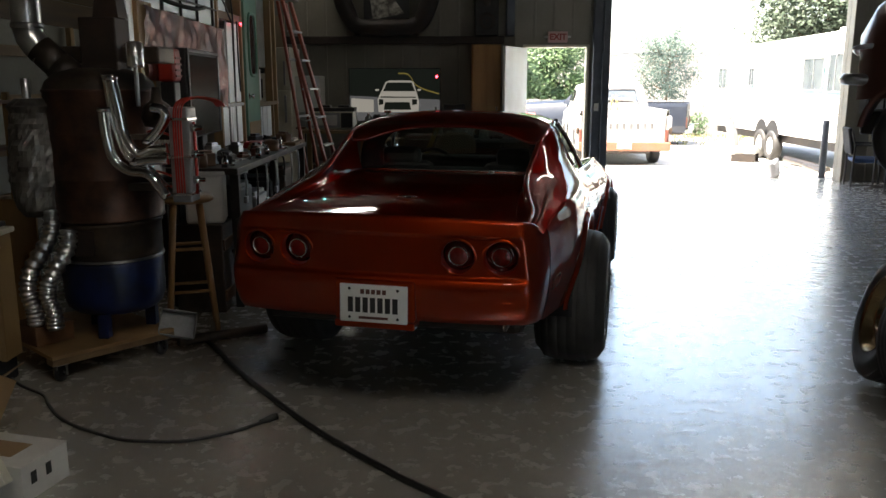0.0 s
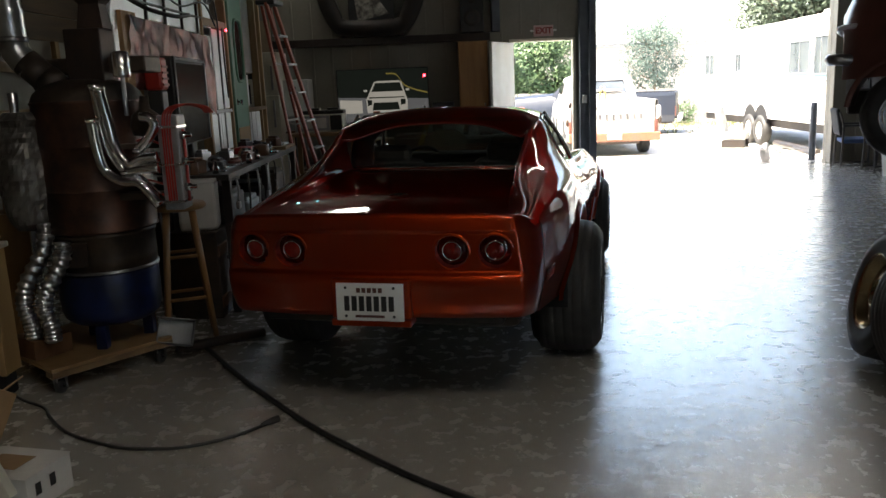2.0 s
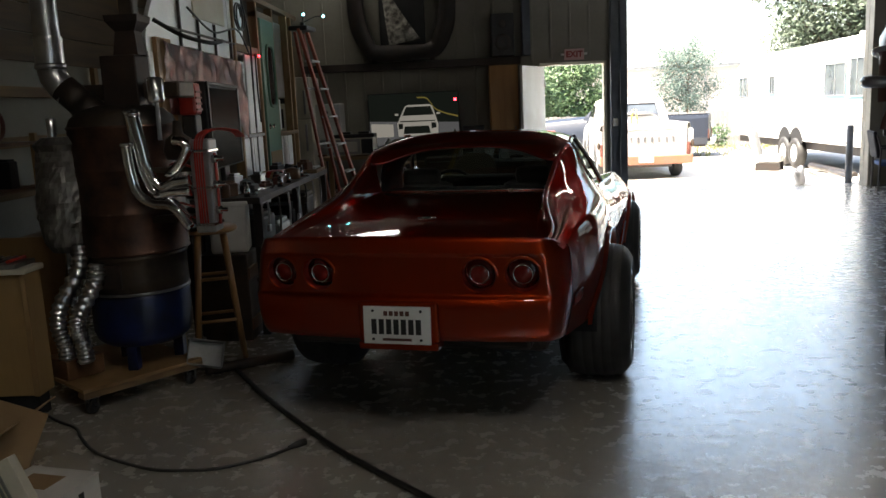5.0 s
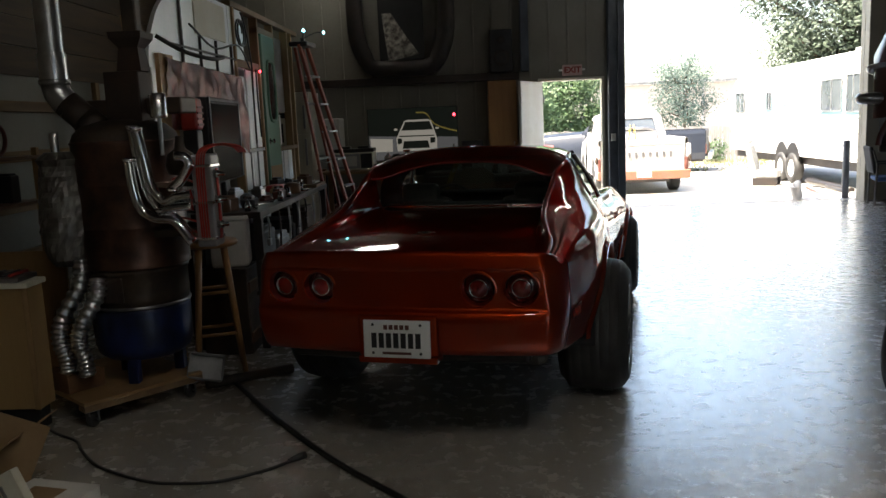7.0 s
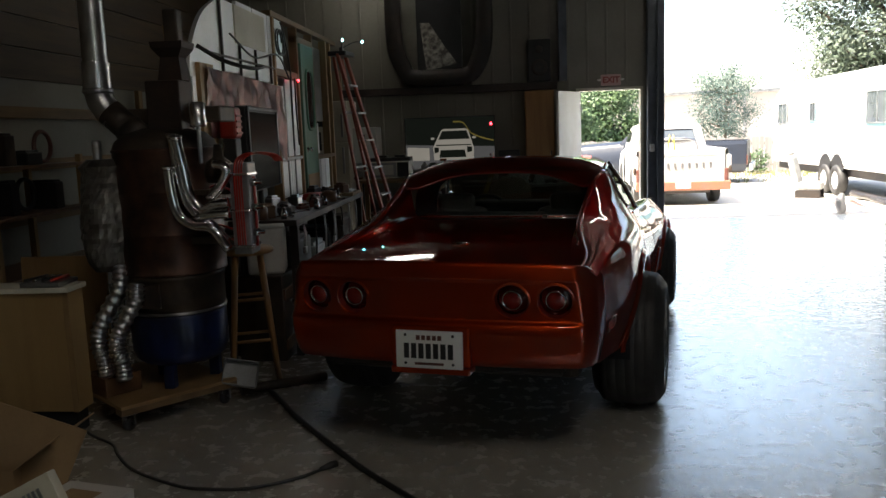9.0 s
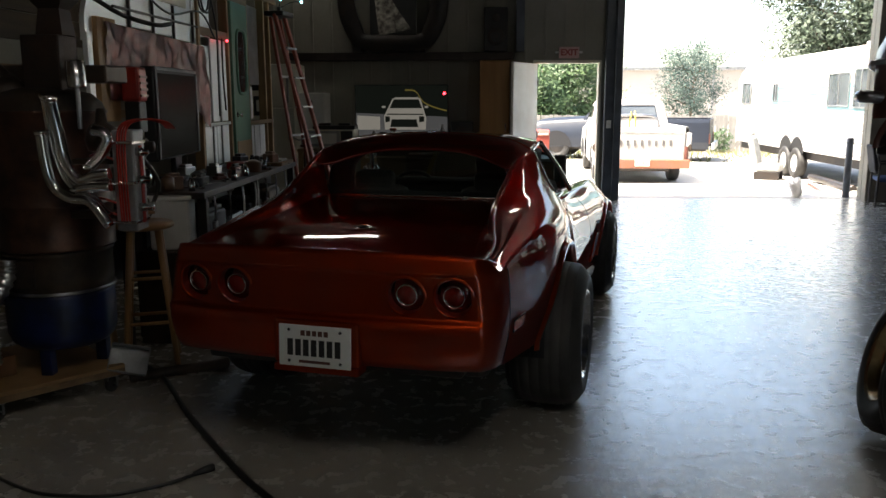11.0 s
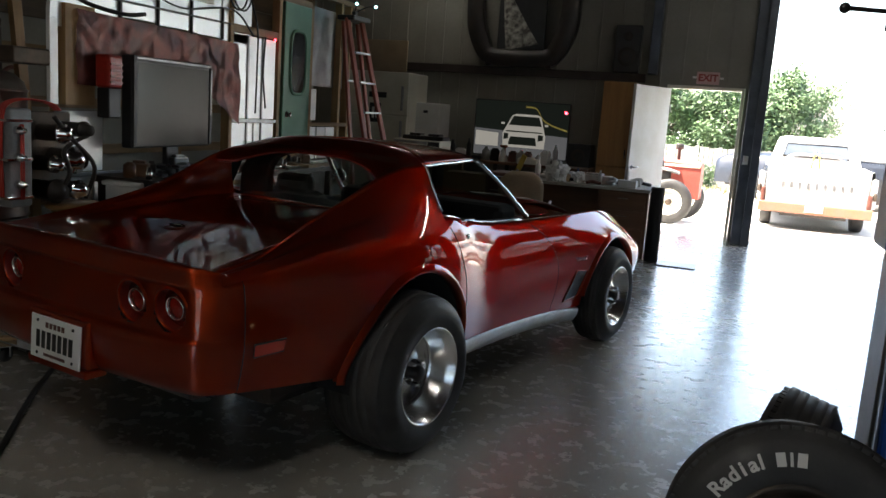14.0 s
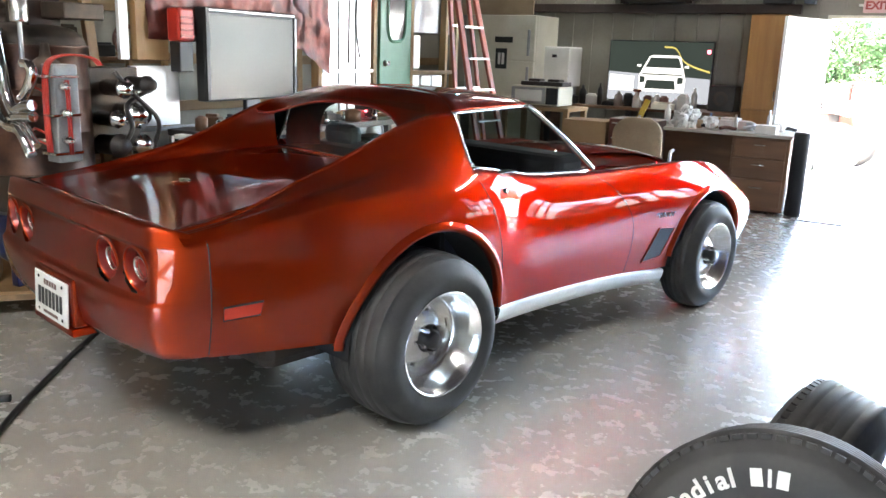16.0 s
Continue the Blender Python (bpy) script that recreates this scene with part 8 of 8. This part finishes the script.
        box(bm, s * (half - 0.045) - 0.04, s * (half - 0.045) + 0.04, -0.03, 0.04, sill + 0.16, sill + 0.46, 0.03)
        part("tail_lamp", bm, M_MAROON, t, "dull red tail lamp")
    return t


WT = pose(3.90, 18.3, G, 0, 0, -3)
wt = pickup("white_pickup", "old white pickup with a rusty orange bumper in the yard", WT, M_TRUCKWHITE, 0.97, 4.9, 2.25, 1.79, 1.22, 0.37, M_RUSTORANGE, True)
for k in range(9):
    quick("gate_letter_block", wt, M_STEELGREY, (-0.62 + 0.148 * k, -0.565 + 0.148 * k, -0.016, -0.002, 0.82, 0.94), bevel=0, label="raised grey block")
for s in (-1, 1):
    bm = bmesh.new()
    tube(bm, spline([(s * 0.62, 1.75, 0.95), (s * 0.60, 1.73, 1.26), (s * 0.50, 1.72, 1.38), (s * 0.36, 1.72, 1.42), (0, 1.72, 1.43)], 6), 0.032, 10)
    part("roll_bar", bm, M_STEELGREY, wt, "dull steel roll bar in the bed")
    bm = bmesh.new()
    tube(bm, [(s * 0.08, 1.68, 1.15), (s * 0.04, 1.68, 1.52)], 0.016, 8)
    part("bed_strut", bm, M_YELLOW, wt)
for s in (-1, 1):
    turned("side_lamp", wt, M_DRUM, [(0, 0), (0.05, 0.0), (0.045, 0.02), (0, 0.025)], m=pose(s * 1.0, 0.018, 0.78, 90, 0, 0) @ Matrix.Diagonal((0.8, 1.7, 1, 1)), seg=16, label="dark oval rear lamp")
    quick("rear_fender_step", wt, M_TRUCKWHITE, (s * 0.97 - 0.06, s * 0.97 + 0.06, 0.02, 0.25, 0.55, 1.10), bevel=0.03)
kt = pickup("blue_pickup", "dark blue pickup backed along the fence", pose(7.30, 25.5, G, 0, 0, 72), M_TRUCKBLUE, 0.98, 5.3, 2.3, 1.72, 1.22, 0.38, M_ALU, False)
quick("gate_handle", kt, M_ALU, (-0.09, 0.09, -0.012, -0.002, 0.98, 1.02), bevel=0.003)

# front end of an old tractor seen through the exit door
tra = thing("tractor", "old faded red tractor with cream wheels in the yard", "tractor", pose(1.35, 16.6, -0.13, 0, 0, -4))
for nm, x, y in (("front_wheel", 0.0, 0.0), ("far_wheel", 0.10, 1.15)):
    face = pose(x, y, 0.40, 90, 0, 0)
    tw_ = turned(nm, tra, M_RUBBER, [(0.235, -0.08), (0.30, -0.095), (0.37, -0.085), (0.40, -0.05), (0.402, 0.05), (0.37, 0.085), (0.30, 0.095), (0.235, 0.08)], m=face, seg=40, label="black tractor tyre")
    turned("wheel_disc", tw_, M_OFFWHITE, [(0.24, 0.075), (0.232, 0.05), (0.19, 0.03), (0.10, 0.06), (0.06, 0.062)], m=face, label="cream wheel disc")
    turned("hub", tw_, M_DRUM, [(0.062, 0.05), (0.06, 0.10), (0.03, 0.11), (0, 0.11)], m=face, seg=12)
    for k in range(6):
        a = math.pi * k / 3
        turned("hub_nut", tw_, M_DRUM, [(0.012, 0.05), (0.012, 0.075), (0, 0.075)], m=face @ Matrix.Translation((0.085 * math.cos(a), 0.085 * math.sin(a), 0)), seg=6)
bm = bmesh.new()
rows = []
for x in np.linspace(-1.5, 0.46, 10):
    w, top = 0.25, 1.16 - 0.05 * max(0, x + 0.4)
    rows.append([(x, 0.58 + w * s, (0.70 if x < 0.1 else 0.45) if abs(s) > 0.99 else top - 0.06 * abs(s) ** 4) for s in (-1, -0.98, -0.8, -0.4, 0, 0.4, 0.8, 0.98, 1)])
vs2 = grid(bm, rows)
bm.faces.new(vs2[-1])
part("bonnet", bm, M_TRACTOR, tra, "faded red bonnet", smooth=False)
quick("hood_strip", tra, M_OFFWHITE, (-1.4, 0.44, 0.318, 0.328, 1.02, 1.06), bevel=0.002)
quick("engine", tra, M_DRUM, (-1.2, 0.14, 0.40, 0.78, 0.40, 0.98), bevel=0.03)
quick("carburettor", tra, M_BLACKSTEEL, (-0.25, -0.05, 0.30, 0.42, 0.72, 0.92), bevel=0.03)
bars("exhaust_pipe", tra, M_ALU, [spline([(-0.5, 0.36, 0.92), (-0.2, 0.30, 0.96), (0.1, 0.32, 0.90)], 5)], 0.03)
quick("axle", tra, M_DRUM, (-0.06, 0.06, 0.0, 1.15, 0.34, 0.46), bevel=0.02)
quick("rear_mass", tra, M_DRUM, (-2.3, -1.2, 0.35, 0.85, 0.4, 1.0), bevel=0.04)
quick("fender", tra, M_TRACTOR, (-2.4, -1.7, 0.0, 0.3, 1.2, 1.24), (-2.4, -2.36, 0.0, 0.3, 0.7, 1.2), bevel=0.01)
for y in (0.1, 1.1):
    turned("rear_tyre", tra, M_RUBBER, [(0, -0.12), (0.5, -0.14), (0.62, -0.1), (0.64, 0), (0.62, 0.1), (0.5, 0.14), (0, 0.12)], m=pose(-2.05, y, 0.64, 90, 0, 0), label="black tractor tyre")
turned("air_stack", tra, M_BLACKSTEEL, [(0.03, 1.08), (0.03, 1.32), (0.075, 1.33), (0.075, 1.41), (0.06, 1.43), (0, 1.43)], (0.02, 0.55, 0), 16)

# camper trailer
rv = thing("camper_trailer", "white and turquoise travel trailer parked in the yard", "trailer", pose(7.72, 15.2, -0.13))
bm = bmesh.new()
LEN = 9.3
side = [(0.0, 0.55), (0.0, 2.45), (0.06, 2.66), (0.30, 2.78), (1.1, 2.82), (1.9, 2.78), (2.14, 2.66), (2.2, 2.45), (2.2, 0.55)]
rows = []
for y in np.linspace(0, LEN, 24):
    e = max(0.0, (y - LEN + 0.5) / 0.5)
    drop = 0.10 * y / LEN + 0.16 * e ** 2
    rows.append([(x + 0.0, y - 0.0, z - drop * (z - 0.55) / 2.0) for x, z in side])
vs2 = grid(bm, rows)
bm.faces.new(vs2[0])
bm.faces.new(vs2[-1])
part("body", bm, M_RVWHITE, rv, "white aluminium body", smooth=False)
for k in range(9):
    z = 1.42 + 0.075 * k
    quick("siding", rv, M_TURQUOISE if k < 8 else M_RVWHITE, (-0.022, -0.003, 0.2, 7.9, z, z + 0.066), bevel=0.008, label="faded turquoise siding board" if k < 8 else "")
for k in range(3):
    quick("lower_siding", rv, M_RVWHITE, (-0.02, -0.003, 0.2, LEN - 0.15, 0.62 + 0.25 * k, 0.84 + 0.25 * k), bevel=0.008)
for y0, y1, z0, z1 in ((8.15, 8.85, 1.60, 2.10), (6.1, 6.4, 1.66, 2.06), (2.15, 3.1, 1.58, 2.20), (1.35, 1.9, 1.56, 2.26)):
    bm = bmesh.new()
    bm.faces.new([bm.verts.new(p) for p in ((-0.030, y0, z0), (-0.030, y1, z0), (-0.030, y1, z1), (-0.030, y0, z1))])
    w_ = part("window", bm, M_RVGLASS, rv, "grey trailer window")
    each("window_frame", w_, M_ALU, [(-0.045, -0.0305, y0 - 0.03, y1 + 0.03, z0 - 0.03, z0), (-0.045, -0.0305, y0 - 0.03, y1 + 0.03, z1, z1 + 0.03), (-0.045, -0.0305, y0 - 0.03, y0, z0, z1), (-0.045, -0.0305, y1, y1 + 0.03, z0, z1), (-0.045, -0.0305, (y0 + y1) / 2 - 0.012, (y0 + y1) / 2 + 0.012, z0, z1)], 0.003)
quick("roof_vent", rv, M_RVWHITE, (0.6, 1.0, 2.6, 3.0, 2.68, 2.86), bevel=0.02)
quick("chassis", rv, M_BLACKSTEEL, (0.1, 2.1, 0.1, LEN - 0.2, 0.36, 0.54))
for y in (4.65, 5.35):
    bm = bmesh.new()
    lathe(bm, [(0.2, -0.1), (0.3, -0.11), (0.345, -0.07), (0.345, 0.07), (0.3, 0.11), (0.21, 0.1), (0.19, 0.06)], 28, Matrix.Translation((0.03, y, 0.27)) @ Matrix.Rotation(-math.pi / 2, 4, "Y"))
    tw_ = part("trailer_tyre", bm, M_RUBBER, rv, "black tyre")
    bm = bmesh.new()
    lathe(bm, [(0.2, 0.08), (0.15, 0.05), (0.06, 0.09), (0, 0.09)], 24, Matrix.Translation((0.03, y, 0.27)) @ Matrix.Rotation(-math.pi / 2, 4, "Y"))
    part("trailer_rim", bm, M_WHITE, tw_)
    bm = bmesh.new()
    bm.faces.new([bm.verts.new((-0.026, y + 0.40 * math.cos(a), 0.50 + 0.36 * math.sin(a))) for a in np.linspace(0, math.pi, 18)])
    part("wheel_arch", bm, M_BLACK, rv)
# things lying by the trailer
cs = thing("car_seat", "grey cloth car seat standing on the yard", "car seat", pose(7.05, 19.6, -0.22, 0, 0, 60))
quick("cushion", cs, M_SEATGREY, (-0.26, 0.26, -0.25, 0.27, 0.18, 0.36), bevel=0.05)
bm = bmesh.new()
box(bm, -0.26, 0.26, -0.07, 0.07, 0.0, 0.66, 0.05, Matrix.Translation((0, 0.27, 0.3)) @ Matrix.Rotation(math.radians(-14), 4, "X"))
part("backrest", bm, M_SEATGREY, cs)
each("head_rest", cs, M_SEATGREY, [(-0.2, -0.06, 0.40, 0.5, 0.96, 1.06), (0.06, 0.2, 0.40, 0.5, 0.96, 1.06)], 0.03)
each("rail", cs, M_BLACKSTEEL, [(-0.24, -0.2, -0.24, 0.3, 0.0, 0.18), (0.2, 0.24, -0.24, 0.3, 0.0, 0.18)])
for k, (x, y, a, L, r, mt) in enumerate(((7.62, 17.7, 86, 2.6, 0.075, M_BLACKSTEEL), (7.45, 16.9, 80, 1.6, 0.06, M_BLACKSTEEL), (6.95, 16.7, 78, 1.9, 0.04, M_MAROON))):
    bm = bmesh.new()
    tube(bm, [(-L / 2, 0, r), (-L / 2 + 0.1, 0, r), (L / 2 - 0.1, 0, r), (L / 2, 0, r * 0.9)], [r * 0.8, r, r, r * 0.7], 14)
    solid("scrap_pipe", bm, mt, "dark scrap pipe lying by the trailer", "pipe", pose(x, y, -0.17, 0, 0, a), "scrap pipes")
bm = bmesh.new()
bmesh.ops.create_icosphere(bm, subdivisions=3, radius=0.13)
for v in bm.verts:
    v.co = Vector((v.co.x * 0.8, v.co.y * 0.8, v.co.z * 1.4)) * (1 + 0.6 * noise.noise(v.co * 9 + Vector((3, 1, 0))))
    v.co.z = max(0.0, v.co.z + 0.12)
solid("crumpled_sack", bm, M_PAPER, "crumpled pale sack slumped on the yard", "sack", pose(5.78, 14.6, -0.04))
bm = bmesh.new()
bmesh.ops.create_icosphere(bm, subdivisions=3, radius=0.16)
for v in bm.verts:
    v.co *= 1 + 0.4 * noise.noise(v.co * 8 + Vector((7, 1, 0)))
    v.co.z = max(0.0, v.co.z * 0.25 + 0.02)
solid("white_cloth", bm, M_WHITE, "white cloth lying flat on the yard", "cloth", pose(5.98, 14.5, -0.04))

# fence of single boards
fence = thing("fence", "weathered grey board fence behind the yard", "fence", pose(0, 29.4, -0.24))
rng = random.Random(4)
bm = bmesh.new()
box(bm, -0.066, 0.066, -0.01, 0.01, 0.0, 1.30, 0.004)
for v in bm.verts:
    if v.co.z > 1.2 and abs(v.co.x) > 0.05:
        v.co.z -= 0.03
board_mesh = to_mesh("board", bm, M_FENCE)
for k in range(170):
    ob = new("board", board_mesh)
    ob.parent = fence
    ob.matrix_basis = pose(-9 + 0.145 * k, rng.uniform(-0.008, 0.008), rng.uniform(-0.04, 0.02), 0, rng.uniform(-0.8, 0.8), 0)
each("rail", fence, M_FENCE, [(-9.1, 15.8, 0.02, 0.06, z, z + 0.09) for z in (0.25, 0.98)])

# far building
fb = thing("far_building", "low beige warehouse beyond the fence", "building", pose(10, 58, -0.3))
quick("wall", fb, M_STUCCO, (-9, 26, 0, 14, 0, 3.75), bevel=0.0)
quick("roof", fb, M_STEELGREY, (-9.3, 26.3, -0.3, 14.3, 3.75, 3.95), bevel=0.02)
each("downpipe", fb, M_STEELGREY, [(x, x + 0.12, -0.12, -0.002, 0, 3.75) for x in (-4, 6, 16)])


def tree(name, label, x, y, z0, height, spread, trunk, leaves, leaf, mat, seed, low=0.35):
    """Trunk and limbs with a crown of clumped leaves."""
    r = random.Random(seed)
    t = thing(name, label, "tree", pose(x, y, z0))
    bm = bmesh.new()
    top = Vector((r.uniform(-0.1, 0.1) * spread, 0, height * 0.8))
    line = spline([(0, 0, 0), (0.03 * spread, 0, height * low), top], 6)
    tube(bm, line, [trunk * (1 - 0.85 * i / (len(line) - 1)) for i in range(len(line))], 8)
    tips = []
    for k in range(16):
        h = height * (low * 0.75 + (0.95 - low * 0.75) * k / 16)
        a = k * 2.4 + r.uniform(-0.4, 0.4)
        reach = spread * (0.55 + 0.45 * math.sin(math.pi * min(1, (h / height - low * 0.6) / (1 - low * 0.6)))) * r.uniform(0.65, 1.0)
        s = Vector((0, 0, h * 0.85))
        e = Vector((math.cos(a) * reach, math.sin(a) * reach, h + height * r.uniform(0.02, 0.14)))
        mid = (s + e) / 2 + Vector((0, 0, -0.04 * height))
        limb = spline([s, mid, e], 4)
        tube(bm, limb, [trunk * 0.4 * (1 - 0.8 * i / (len(limb) - 1)) for i in range(len(limb))], 6)
        tips += [limb[-1], limb[-3], limb[len(limb) // 2]]
    part("trunk", bm, M_BARK, t)
    tips.append(Vector((0, 0, height * 0.93)))
    verts, faces = [], []
    for k in range(leaves):
        c = r.choice(tips)
        size = spread * 0.30
        d = Vector((r.gauss(0, 1), r.gauss(0, 1), r.gauss(0, 0.8))) * size * 0.55
        p = c + d
        n1 = Vector((r.uniform(-1, 1), r.uniform(-1, 1), r.uniform(-1, 1))).normalized()
        n2 = n1.orthogonal().normalized() * leaf * r.uniform(0.6, 1.2)
        n1 = n1 * leaf * r.uniform(0.8, 1.8)
        i = len(verts)
        verts += [p - n1, p + n2 * 0.6, p + n1, p - n2 * 0.6]
        faces.append((i, i + 1, i + 2, i + 3))
    me = bpy.data.meshes.new("crown")
    me.from_pydata([tuple(v) for v in verts], [], faces)
    me.materials.append(mat)
    ob = new("crown", me)
    ob.parent = t
    tagged(ob, kind="stuff")
    return t


tree("yard_tree", "slim bluish-green tree behind the fence", 8.6, 33.5, -0.25, 3.9, 1.35, 0.09, 9000, 0.042, M_LEAF3, 2, 0.4)
tree("oak_tree", "tall spreading oak above the trailer", 17.6, 40, -0.3, 9.6, 4.4, 0.32, 32000, 0.10, M_LEAF2, 7, 0.4)
tree("oak_tree", "broad green oak behind the trailer", 21.5, 37, -0.3, 8.2, 3.9, 0.3, 30000, 0.10, M_LEAF2, 9, 0.35)
for k, (x, y, h, s) in enumerate(((0.2, 33, 3.6, 1.9), (2.4, 32.5, 3.3, 1.8), (4.3, 34, 3.9, 1.7), (-2.4, 33, 3.8, 2.0), (-5, 33.5, 4.0, 2.1))):
    tree("hedge_tree", "dense green shrub tree behind the fence", x, y, -0.25, h, s, 0.1, 14000, 0.06, M_LEAF, 30 + k, 0.2)
for k in range(7):
    tree("shrub", "small weedy shrub at the fence foot", -2.5 + 2.1 * k + (k % 2) * 0.5, 28.8, -0.245, 0.75, 0.4, 0.02, 420, 0.05, M_LEAF, 60 + k, 0.1)
